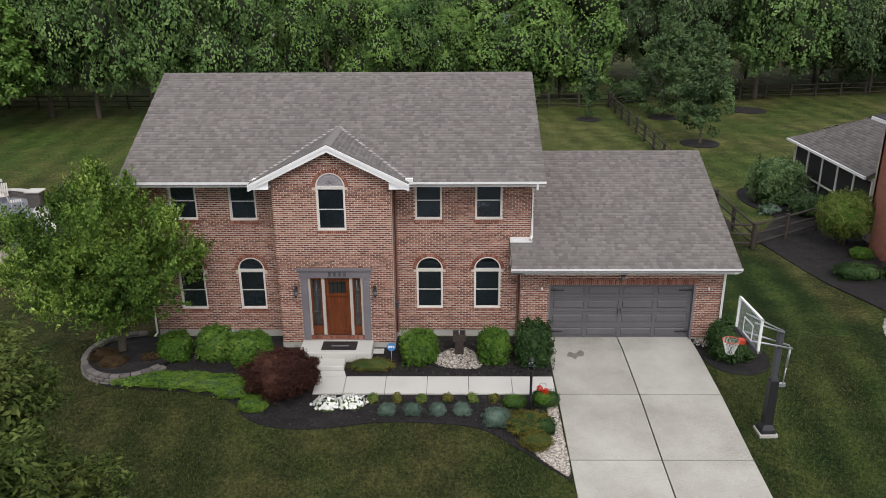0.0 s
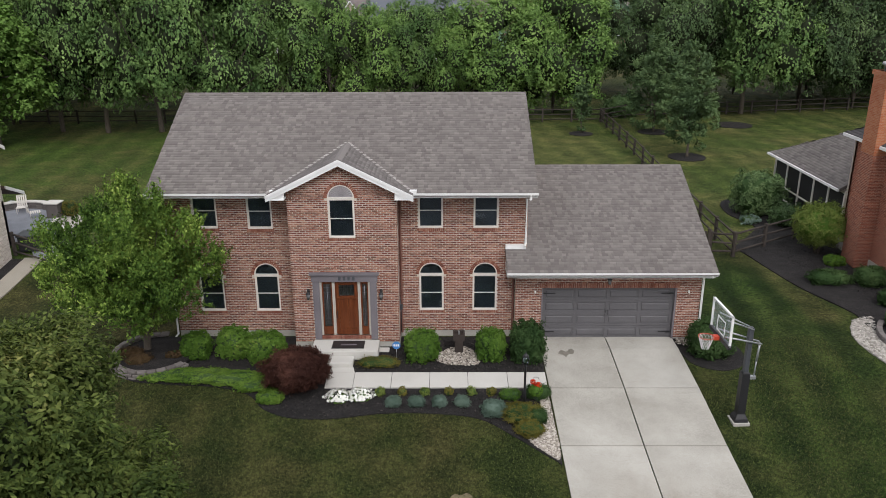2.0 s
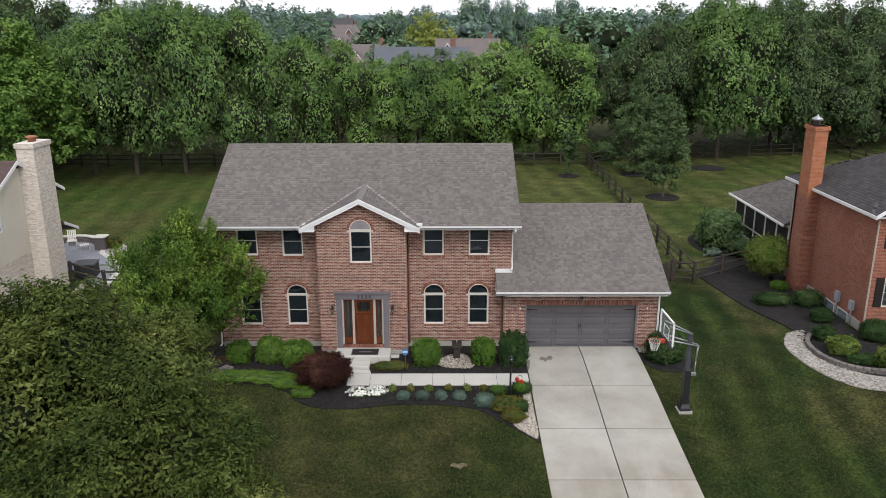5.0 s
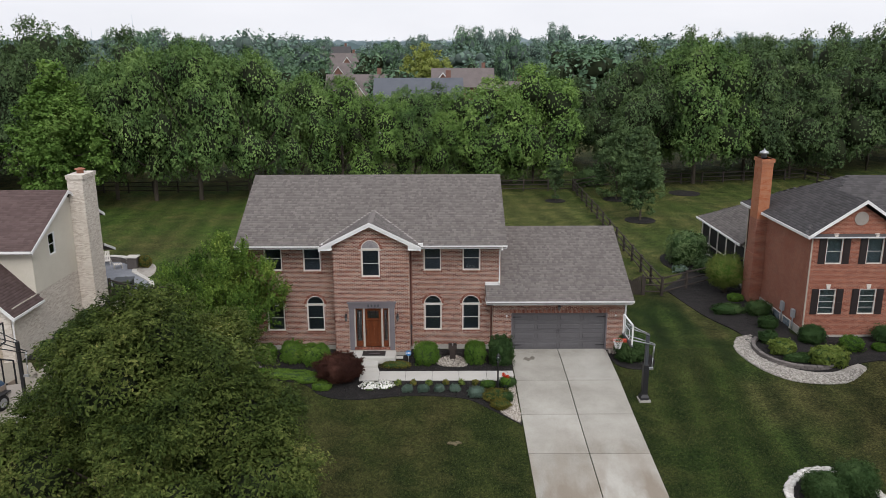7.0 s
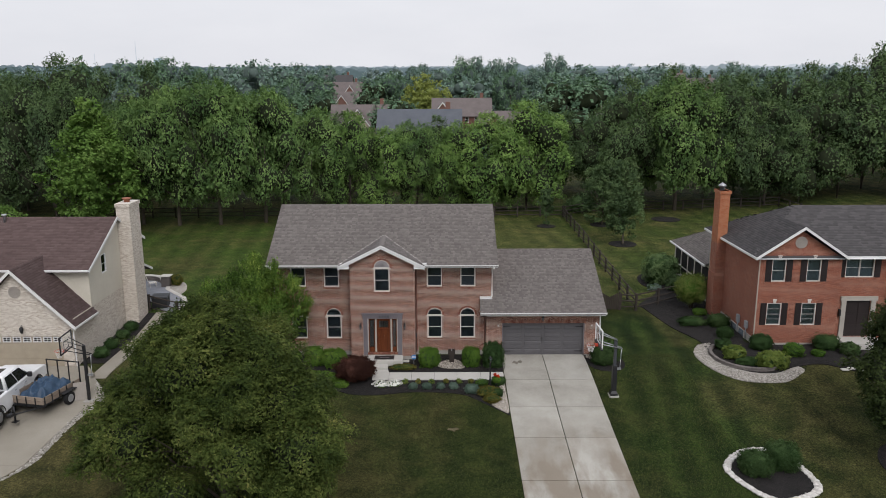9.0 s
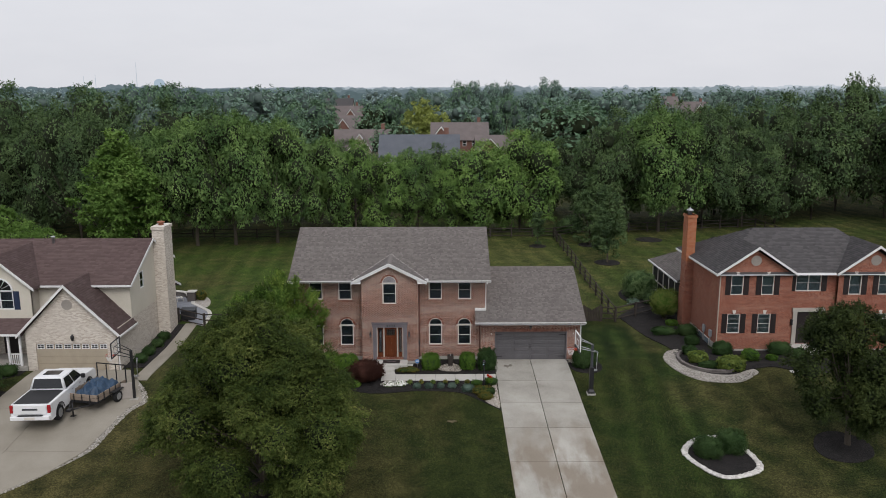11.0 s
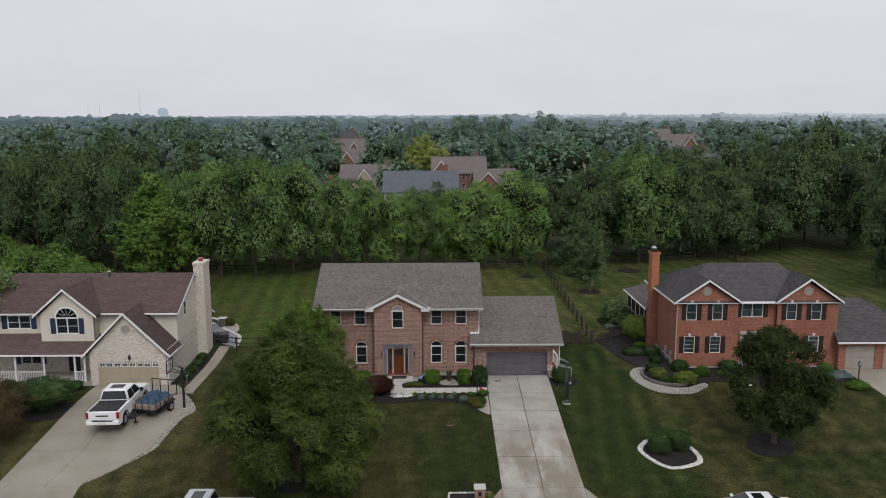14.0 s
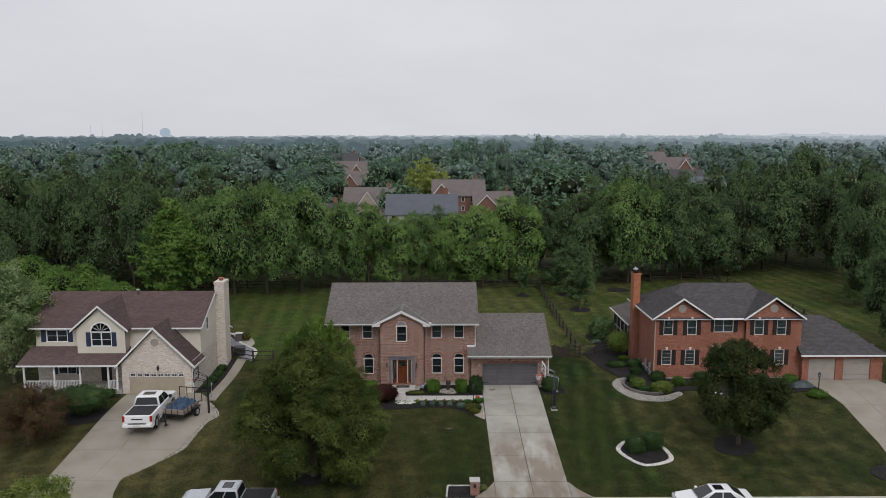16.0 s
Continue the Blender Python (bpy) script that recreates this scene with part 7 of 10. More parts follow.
    f3 = [[(15.45, 18.55, 3.15), (15.45, 9.95, 3.15), (19.0, 9.95, 5.2), (19.0, 15.0, 5.2)], [(22.5, 18.55, 3.15), (15.45, 18.55, 3.15), (19.0, 15.0, 5.2)],
          [(22.5, 9.95, 3.15), (22.5, 18.55, 3.15), (19.0, 15.0, 5.2), (19.0, 9.95, 5.2)]]
    roof_slopes(house, [[tuple(o @ Vector(p)) for p in f] for f in f3], M_SHINGLE, "grey porch roof", "porch_roof", seed=23)
    bm = bmesh.new()
    box(bm, 15.36, 15.48, 9.95, 18.6, 3.03, 3.15)
    bmesh.ops.transform(bm, matrix=o, verts=bm.verts[:])
    part("gutter", bm, M_TRIM, house)


M_CHIM = brick_texture("orange_chimney_brick", (0.33, 0.095, 0.036), (0.40, 0.16, 0.075), (0.23, 0.062, 0.03), (0.36, 0.22, 0.15))
M_SCREEN = plain("insect_screen", (0.012, 0.012, 0.012), 0.8)
right_house()


def lap_siding(parent, name, outline, m, openings=(), label="", row=0.15):
    """A wall of overlapping boards, each course stepped over the next."""
    wall = wall_face(parent, name, outline, list(openings), m, M_SIDING, label)
    xs = [p[0] for p in outline]
    zs = [p[1] for p in outline]
    n = len(outline)
    z = min(zs)
    k = 0
    bm = bmesh.new()
    while z < max(zs):
        zc = z + row / 2
        cross = []
        for i in range(n):
            (a, b), (c, d) = outline[i], outline[(i + 1) % n]
            if (b > zc) != (d > zc):
                cross.append(a + (zc - b) * (c - a) / (d - b))
        if len(cross) >= 2:
            spans = [(min(cross), max(cross))]
            for (x, oz, w, h) in openings:
                if oz - 0.05 < zc < oz + h + 0.05:
                    spans = [s for a, b in spans for s in ((a, min(b, x - w / 2 - 0.03)), (max(a, x + w / 2 + 0.03), b)) if s[1] - s[0] > 0.02]
            for a, b in spans:
                v = [bm.verts.new(p) for p in ((a, -0.018, z), (b, -0.018, z), (b, -0.004, z + row), (a, -0.004, z + row), (a, 0.0, z), (b, 0.0, z))]
                bm.faces.new((v[0], v[1], v[2], v[3]))
                bm.faces.new((v[4], v[5], v[1], v[0]))
        z += row
        k += 1
    b = part("siding_cladding", bm, M_SIDING, wall)
    tagged(b, kind="stuff")
    return wall


def left_house():
    g = -0.66
    house = thing("house", "two-storey cream brick and siding house with brown roof", "house", (-33.0, 3.0, g))
    o = Matrix.Translation((33.0, -3.0, -g))

    def place(y):
        return o @ pose(0, y, 0)

    def own(bm):
        bmesh.ops.transform(bm, matrix=o, verts=bm.verts[:])
        return bm

    def faces_in(fs):
        return [[tuple(o @ Vector(p)) for p in f] for f in fs]
    # garage gable
    gx0, gx1, ap = -32.15, -25.95, -29.1
    door = (-29.05, g, 4.9, 1.95)
    gw = wall_face(house, "garage_wall", [(gx0, g - 0.1), (gx1, g - 0.1), (gx1, 2.15), (ap, 5.3), (gx0, 2.15)], [door], place(0.0), M_CBRICK, "cream tumbled brick garage gable")
    bm = bmesh.new()
    for r in range(4):
        z = g + r * 0.49
        box(bm, -31.5, -26.6, 0.1, 0.14, z + 0.005, z + 0.485)
    dr = part("garage_door", bm, M_TANDOOR, gw, "tan garage door with a row of small windows")
    for k in range(8):
        c = -31.2 + k * 0.614
        bm = bmesh.new()
        for a, b, p, q in ((-0.25, 0.25, 1.55, 1.6), (-0.25, 0.25, 1.84, 1.89), (-0.25, -0.2, 1.6, 1.84), (0.2, 0.25, 1.6, 1.84), (-0.015, 0.015, 1.6, 1.84), (-0.2, 0.2, 1.71, 1.73)):
            box(bm, c + a, c + b, 0.07, 0.1, g + p, g + q)
        part("light_frame", bm, M_TRIM, dr)
        bm = bmesh.new()
        box(bm, c - 0.21, c + 0.21, 0.092, 0.098, g + 1.59, g + 1.85)
        part("pane", bm, M_CARGLASS, dr)
    round_vent(gw, -29.1, 4.05)
    bm = bmesh.new()
    tube(bm, [(-28.85, -0.02, 1.95), (-28.85, -0.2, 2.05), (-28.85, -0.22, 1.9)], 0.02, 6)
    lathe(bm, [(0.06, -0.2), (0.12, 0.0), (0.12, 0.12), (0.03, 0.22)], 8, (-28.85, -0.22, 1.75))
    part("garage_lantern", bm, M_BLACK, gw)
    # main block
    mx0, mx1, my = -41.0, -25.85, 2.7
    dwin = [(-39.05, 3.42, 1.95, 1.15)]
    uw = lap_siding(house, "upper_wall", [(mx0, 2.2), (mx1, 2.2), (mx1, 4.75), (mx0, 4.75)], place(my), dwin, "cream lap siding upper wall")
    window(uw, pose(-39.05, 0, 3.42), 1.95, 1.15, M_TRIM, sill=False, double=True)
    shutters(uw, -39.05, 3.42, 1.95, 1.15, M_NAVY, 0.45)
    lo = wall_face(house, "lower_wall", [(mx0, g - 0.1), (-32.1, g - 0.1), (-32.1, 2.2), (mx0, 2.2)], [(-38.3, 0.35, 1.7, 1.35), (-34.7, -0.3, 1.0, 2.1)], place(my), M_CBRICK, "cream brick wall under the porch")
    window(lo, pose(-38.3, 0, 0.35), 1.7, 1.35, M_TRIM, sill=False, double=True)
    shutters(lo, -38.3, 0.35, 1.7, 1.35, M_NAVY, 0.4)
    bm = bmesh.new()
    box(bm, -35.2, -34.2, 0.05, 0.1, -0.3, 1.8)
    part("front_door", bm, M_SHUTTER, lo, "dark front door")
    side = lap_siding(house, "side_wall", [(2.7, 2.35), (11.1, 2.35), (11.1, 4.75), (7.1, 7.05), (2.7, 4.75)], o @ pose(mx1, 0, 0, 0, 0, 90), [(4.95, 4.0, 0.75, 1.25)], "cream lap siding gable wall")
    window(side, pose(4.95, 0, 4.0), 0.75, 1.25, M_TRIM, sill=False)
    bm = bmesh.new()
    box(bm, mx1 - 0.2, mx1, 0.15, 11.1, g - 0.1, 2.35)
    box(bm, gx0, gx0 + 0.2, 0.15, 2.7, g - 0.1, 2.15)
    parts_of("side_brick", own(bm), M_CBRICK, house, "cream brick lower side wall")
    bm = bmesh.new()
    box(bm, mx0, mx0 + 0.2, my + 0.1, 11.1, g - 0.1, 4.75)
    prism(bm, [(my, 4.75), (11.1, 4.75), (7.1, 7.05)], "x", mx0, mx0 + 0.2)
    box(bm, mx0, mx1, 10.9, 11.1, g - 0.1, 4.75)
    parts_of("back_wall", own(bm), M_SIDING, house)
    bm = bmesh.new()
    box(bm, mx0 + 0.2, mx1 - 0.2, my + 0.3, 10.9, -0.35, -0.2)
    box(bm, mx0 + 0.2, mx1 - 0.2, my + 0.3, 10.9, 2.2, 2.35)
    box(bm, mx0 + 0.2, mx1 - 0.2, 6.5, 6.6, -0.2, 4.7)
    box(bm, mx0, mx1 - 0.05, my - 0.4, 11.3, 4.72, 4.75)
    parts_of("interior_wall", own(bm), M_INSIDE, house)
    # box bay with arched window
    bx0, bx1, bap = -36.7, -32.35, -34.55
    bwin = (-34.5, 3.28, 1.85, 1.32)
    bay = lap_siding(house, "bay_wall", [(bx0, 2.55), (bx1, 2.55), (bx1, 4.9), (bap, 6.85), (bx0, 4.9)], place(1.6), [bwin, (-34.5, 4.66, 1.5, 0.55)], "cream siding gabled bay")
    window(bay, pose(-34.5, 0, 3.28), 1.85, 1.32, M_TRIM, sill=False, double=True)
    shutters(bay, -34.5, 3.28, 1.85, 1.32, M_NAVY, 0.42)
    bm = bmesh.new()
    n = 18
    for k in range(n):
        a, b = math.pi * k / n, math.pi * (k + 1) / n
        prism(bm, [(-34.5 + r * math.cos(q), 4.66 + r * math.sin(q) * 0.92) for q, r in ((a, 0.86), (a, 0.98), (b, 0.98), (b, 0.86))], "y", -0.06, 0.04)
    for k in range(1, 6):
        a = math.pi * k / 6
        tube(bm, [(-34.5 + 0.2 * math.cos(a), -0.03, 4.66 + 0.2 * math.sin(a)), (-34.5 + 0.88 * math.cos(a), -0.03, 4.66 + 0.8 * math.sin(a))], 0.015, 4)
    box(bm, -35.48, -33.52, -0.06, 0.04, 4.60, 4.68)
    aw = part("arched_window", bm, M_TRIM, bay, "half-round fan window")
    bm = bmesh.new()
    prism(bm, [(-34.5 + 0.88 * math.cos(math.pi * k / 16), 4.67 + 0.81 * math.sin(math.pi * k / 16)) for k in range(17)], "y", -0.026, -0.02)
    part("pane", bm, M_CARGLASS, aw)
    bm = bmesh.new()
    box(bm, bx0, bx0 + 0.15, 1.7, 2.7, 2.55, 4.9)
    box(bm, bx1 - 0.15, bx1, 1.7, 2.7, 2.55, 4.9)
    box(bm, bx0, bx1, 1.62, 2.7, 2.5, 2.55)
    parts_of("bay_side", own(bm), M_SIDING, house)
    # roofs
    ey, ez, ry, rz = 2.25, 4.84, 7.1, 7.32
    k_ = (rz - ez) / (ry - ey)
    fs = [[(-41.4, ey, ez), (-25.6, ey, ez), (-25.6, ry, rz), (-41.4, ry, rz)], [(-25.6, 11.6, 5.02), (-41.4, 11.6, 5.02), (-41.4, ry, rz), (-25.6, ry, rz)]]
    baz = 7.12
    bez = 4.86
    yb = ey + (baz - ez) / k_
    fs += [[(-37.15, ey + 0.05, bez), (-37.15, 1.25, bez), (bap, 1.25, baz), (bap, yb, baz)], [(-31.95, 1.25, bez), (-31.95, ey + 0.05, bez), (bap, yb, baz), (bap, 1.25, baz)]]
    gaz, gez = 5.52, 1.98
    yg = ey + (gaz - ez) / k_
    fs += [[(-32.6, 2.75, gez), (-32.6, -0.35, gez), (ap, -0.35, gaz), (ap, yg, gaz), (-30.0, 2.75, 4.6)], [(-25.55, -0.35, gez), (-25.55, 2.75, gez), (-27.0, 2.75, 3.45), (ap, yg, gaz), (ap, -0.35, gaz)]]
    fs += [[(-41.4, -0.15, 2.02), (-32.3, -0.15, 2.02), (-32.3, 2.68, 3.02), (-41.4, 2.68, 3.02)]]
    roof_slopes(house, faces_in(fs), M_LSHINGLE, "brown shingle roofs with steep garage gable", seed=31)
    bm = bmesh.new()
    for xe in (-32.62, -25.53):
        rake(bm, xe, gez, ap, gaz, -0.35, 0.22)
    for xe in (-37.17, -31.93):
        rake(bm, xe, bez, bap, baz, 1.25, 0.2)
    box(bm, -41.4, -37.1, ey - 0.1, ey, ez - 0.12, ez)
    box(bm, -32.0, -25.6, ey - 0.1, ey, ez - 0.12, ez)
    box(bm, -41.4, -32.4, -0.27, -0.15, 1.9, 2.02)
    box(bm, -25.6, -25.48, -0.35, 2.75, 1.86, 1.98)
    for yy, zz in ((ey, ez), (11.6, 5.02)):
        prism(bm, [(yy, zz - 0.18), (yy, zz), (ry, rz), (ry, rz - 0.2)], "x", -25.62, -25.56)
    parts_of("gutter", own(bm), M_TRIM, house, "white gutter or rake board")
    for x, y, z0, z1 in ((-25.82, -0.06, 1.9, g), (-32.4, 2.6, 4.7, 3.0)):
        downspout(house, [tuple(o @ Vector(p)) for p in ((x, y, z0), (x, y, z1))], M_TRIM, "white downspout")
    # porch
    bm = bmesh.new()
    box(bm, -41.0, -32.2, -0.05, 2.7, g - 0.1, -0.32)
    part("porch_floor", own(bm), M_FOUND, house, "grey porch floor")
    for x in (-40.9, -38.2, -35.9, -33.4, -32.6):
        part("porch_post", own(soft_box(x - 0.07, x + 0.07, 0.0, 0.14, -0.32, 1.95, 0.01)), M_TRIM, house, "white porch post")
    for x0, x1 in ((-40.9, -38.2), (-38.2, -35.9), (-33.4, -32.6)):
        bm = bmesh.new()
        box(bm, x0, x1, 0.03, 0.11, 0.50, 0.56)
        box(bm, x0, x1, 0.04, 0.10, -0.22, -0.16)
        n = int((x1 - x0) / 0.13)
        for k in range(1, n):
            x = x0 + (x1 - x0) * k / n
            box(bm, x - 0.018, x + 0.018, 0.05, 0.09, -0.16, 0.5)
        part("railing", own(bm), M_TRIM, house, "white porch railing with balusters")
    # rear eave and the low rear porch roof
    fr = [[(-25.65, 12.66, 2.42), (-31.0, 12.66, 2.42), (-31.0, 11.08, 3.1), (-25.65, 11.08, 3.1)]]
    roof_slopes(house, faces_in(fr), M_LSHINGLE, "low brown shingle rear porch roof", name="porch_roof", seed=33)
    bm = bmesh.new()
    prism(bm, [(11.08, 2.94), (12.66, 2.26), (12.66, 2.43), (11.08, 3.11)], "x", -25.64, -25.58)
    part("rake_board", own(bm), M_TRIM, house, "white rake board")
    # chimney
    bm = bmesh.new()
    prism(bm, [(7.6, g - 0.1), (9.35, g - 0.1), (9.35, 8.1), (7.6, 8.1)], "x", -25.84, -24.92)
    ch = part("chimney", own(bm), M_CBRICK, house, "cream brick chimney")
    bm = bmesh.new()
    prism(bm, [(7.54, 7.87), (9.41, 7.87), (9.41, 8.12), (7.54, 8.12)], "x", -25.88, -24.86)
    part("chimney_crown", own(bm), M_CBRICK, ch)
    bm = bmesh.new()
    c = o @ Vector((-25.4, 8.5, 8.1))
    lathe(bm, [(0.2, 0.0), (0.2, 0.2), (0.32, 0.24), (0.32, 0.28), (0.1, 0.34)], 12, c)
    part("chimney_pot", bm, plain("clay_pot", (0.30, 0.12, 0.07), 0.7), ch, "clay flue with dark cap")
    bm = bmesh.new()
    c = o @ Vector((-32.9, 6.6, 6.9))
    lathe(bm, [(0.09, 0.0), (0.09, 0.55), (0.16, 0.58), (0.16, 0.7)], 10, c)
    part("roof_vent", bm, M_STEEL, house)


left_house()


# ---- street, drives, beds of the neighbours ----
M_ASPHALT = surface("asphalt", [(0.1, (0.045, 0.045, 0.046)), (0.9, (0.085, 0.084, 0.083))], 0.5, 60, 0.92, 0.4, 0.006)


def road():
    bm = draped([(-220, ROAD_Y - 0.28), (-220, -26.4), (220, -26.4), (220, ROAD_Y - 0.28)], -0.09, 0.1, 2.0)
    single("road", bm, M_ASPHALT, "grey asphalt residential street", "road", kind="structure")
    for a, b in ((-220, -32.6), (-26.0, -1.5), (6.3, 26.6), (34.5, 220)):
        bm = bmesh.new()
        prism(bm, [(ROAD_Y, -1.95), (ROAD_Y, -1.70), (ROAD_Y - 0.13, -1.70), (ROAD_Y - 0.18, -1.83), (ROAD_Y - 0.42, -1.84), (ROAD_Y - 0.42, -1.95)], "x", a, b)
        if b < -15:
            bmesh.ops.translate(bm, verts=bm.verts[:], vec=(0, 0, -0.6))
        single("kerb", bm, M_CONCRETE, "pale concrete kerb along the street", "kerb", kind="structure")


road()
M_PALESTONE = surface("pale_stone", [(0.0, (0.17, 0.155, 0.135)), (0.5, (0.31, 0.29, 0.26)), (1.0, (0.52, 0.49, 0.45))], 3, 50, 0.85, 0.2, 0.003, pieces=0.8)
M_OLDDRIVE = surface("older_concrete", [(0.1, (0.185, 0.165, 0.132)), (0.5, (0.285, 0.26, 0.215)), (0.9, (0.37, 0.342, 0.29))], 0.4, 35, 0.9, 0.25, 0.004)
driveway("driveway", "weathered concrete driveway of the cream house", mat=M_OLDDRIVE, cells=[
    [(-31.7, 0.02), (-28.7, 0.02), (-28.4, -5.6), (-31.9, -5.6)], [(-28.68, 0.02), (-25.2, 0.02), (-24.1, -1.5), (-23.4, -3.0), (-22.6, -4.7), (-23.2, -5.6), (-28.38, -5.6)],
    [(-31.9, -5.62), (-28.4, -5.62), (-28.2, -10.5), (-31.8, -10.5)], [(-28.38, -5.62), (-23.2, -5.62), (-23.5, -8.0), (-23.75, -10.5), (-28.18, -10.5)],
    [(-31.8, -10.52), (-28.2, -10.52), (-28.6, -15.0), (-31.7, -15.0)], [(-28.18, -10.52), (-23.76, -10.52), (-24.9, -12.8), (-26.2, -14.2), (-26.4, -15.0), (-28.58, -15.0)],
    [(-31.7, -15.02), (-26.4, -15.02), (-26.2, -16.6), (-25.6, ROAD_Y), (-32.6, ROAD_Y), (-31.9, -16.6)]])
driveway("driveway", "pale concrete driveway of the orange brick house", mat=M_OLDDRIVE, cells=[
    [(28.9, 0.3), (32.1, 0.3), (32.1, -5.0), (29.8, -5.0)], [(32.12, 0.3), (35.6, 0.3), (35.6, -5.0), (32.12, -5.0)],
    [(29.8, -5.02), (32.1, -5.02), (32.0, -11.0), (29.4, -11.0)], [(32.12, -5.02), (35.6, -5.02), (35.2, -11.0), (32.02, -11.0)],
    [(29.4, -11.02), (35.2, -11.02), (34.6, ROAD_Y), (26.9, ROAD_Y), (28.4, -16.5)]])
driveway("side_path", "narrow concrete side path by the cream house", mat=M_OLDDRIVE, cells=slabs_between([-24.35, -23.35], [-1.8, 0.4, 2.6, 4.8, 7.0, 9.4]))
bed("mulch_bed", "dark mulch strip by the cream house wall", [(-25.85, 0.5), (-24.38, 0.5), (-24.38, 9.3), (-25.85, 9.3)], smooth_edge=False)
pebbles("white_stones", "white stone edging of the neighbour's drive", [(-24.2, -1.7), (-23.2, -2.9), (-22.3, -4.7), (-22.9, -6.0), (-23.2, -8.5), (-23.5, -10.6), (-25.8, -14.0), (-26.2, -14.2), (-24.9, -12.7), (-23.8, -10.6),
        (-23.55, -8.5), (-23.3, -5.8), (-22.7, -4.75), (-23.5, -3.2)], 1300, 0.055, 0.0, 9, M_PALESTONE)
for k, y in enumerate((1.6, 3.2, 5.0, 6.4)):
    shrub("boxwood_shrub", "small clipped boxwood by the cream wall", (-25.05, y), (0.42, 0.42, 0.33), M_LEAF_YEW, n=1600, seed=90 + k, group="shrubs by the cream wall")
bed("mulch_bed", "dark mulch bed on the left neighbour's lawn", [(-36.0, -4.2), (-34.0, -6.3), (-31.6, -5.4), (-31.2, -4.2), (-32.0, -3.4), (-34.5, -3.2)])
bed("mulch_bed", "dark mulch bed before the cream porch", [(-41, -0.3), (-41, -1.7), (-36, -1.8), (-33.2, -1.6), (-32.3, -0.9), (-32.3, -0.15)], smooth_edge=False)
shrub("weeping_shrub", "low spreading dark green weeping tree", (-33.9, -4.6), (2.2, 1.7, 0.95), M_LEAF_YEW, (0.12, 0.05), n=14000, square=2.1, seed=95, z0=0.55, stem=3, lump=0.2)
for k, x in enumerate((-40, -38.3, -36.4, -34.0, -33.0)):
    shrub("boxwood_shrub", "small green shrub before the cream porch", (x, -0.95), (0.55, 0.5, 0.4), M_LEAF_YEW, n=1500, seed=100 + k, group="shrubs before the porch")

# beds of the orange brick house
bed("stone_bed", "pale gravel band round the neighbour's bed", [(13.0, 1.35), (12.2, 1.05), (11.6, -0.2), (11.6, -1.5), (12.2, -3.1), (13.3, -4.1), (15.2, -4.3), (16.5, -3.5), (17.0, -2.6), (15.0, -1.0), (13.2, 0.8)], 0.03, mat=M_GRAVEL)
pebbles("pale_stones", "pale stones on the neighbour's gravel band", [(13.0, 1.35), (12.2, 1.05), (11.6, -0.2), (11.6, -1.5), (12.2, -3.1), (13.3, -4.1), (15.2, -4.3), (16.5, -3.5), (16.6, -2.9), (15.2, -3.5), (13.7, -3.2), (12.75, -2.0), (12.5, -0.4), (12.95, 0.9)], 3200, 0.052, 0.02, 12, M_PALESTONE)
bed("mulch_bed", "dark mulch bed round the orange brick house", [(12.5, 0.4), (12.7, -1.7), (13.7, -3.0), (15.2, -3.3), (16.8, -2.5), (18.5, -2.2), (20.2, -3.2), (22.5, -3.0), (28.0, -2.4), (28.8, 0.0), (28.6, 0.95),
     (22, 0.95), (15.7, 0.95), (15.6, 3.0), (15.6, 8.0), (15.6, 15.0), (14.8, 18.6), (12.8, 18.0), (12.3, 15.5), (12.9, 13.0), (10.9, 10.2), (10.95, 9.3), (11.6, 5.0), (12.4, 2.4), (12.6, 1.4)], 0.05)


def block_edge(cx, cy, r, a0, a1, n, label):
    root = thing("block_edging", label, "edging", (cx, cy, land(cx, cy)))
    me = mesh_of("block", soft_box(-0.14, 0.14, -0.1, 0.1, 0, 0.12, 0.02), M_RETAIN)
    for row in range(2):
        for k in range(n):
            a = radians(a0 + (a1 - a0) * (k + 0.5 * row) / n)
            x, y = r * math.cos(a), r * math.sin(a)
            hang(new("block", me), root, pose(x, y, land(cx + x, cy + y) - land(cx, cy) + 0.12 * row, 0, 0, math.degrees(a) + 90))


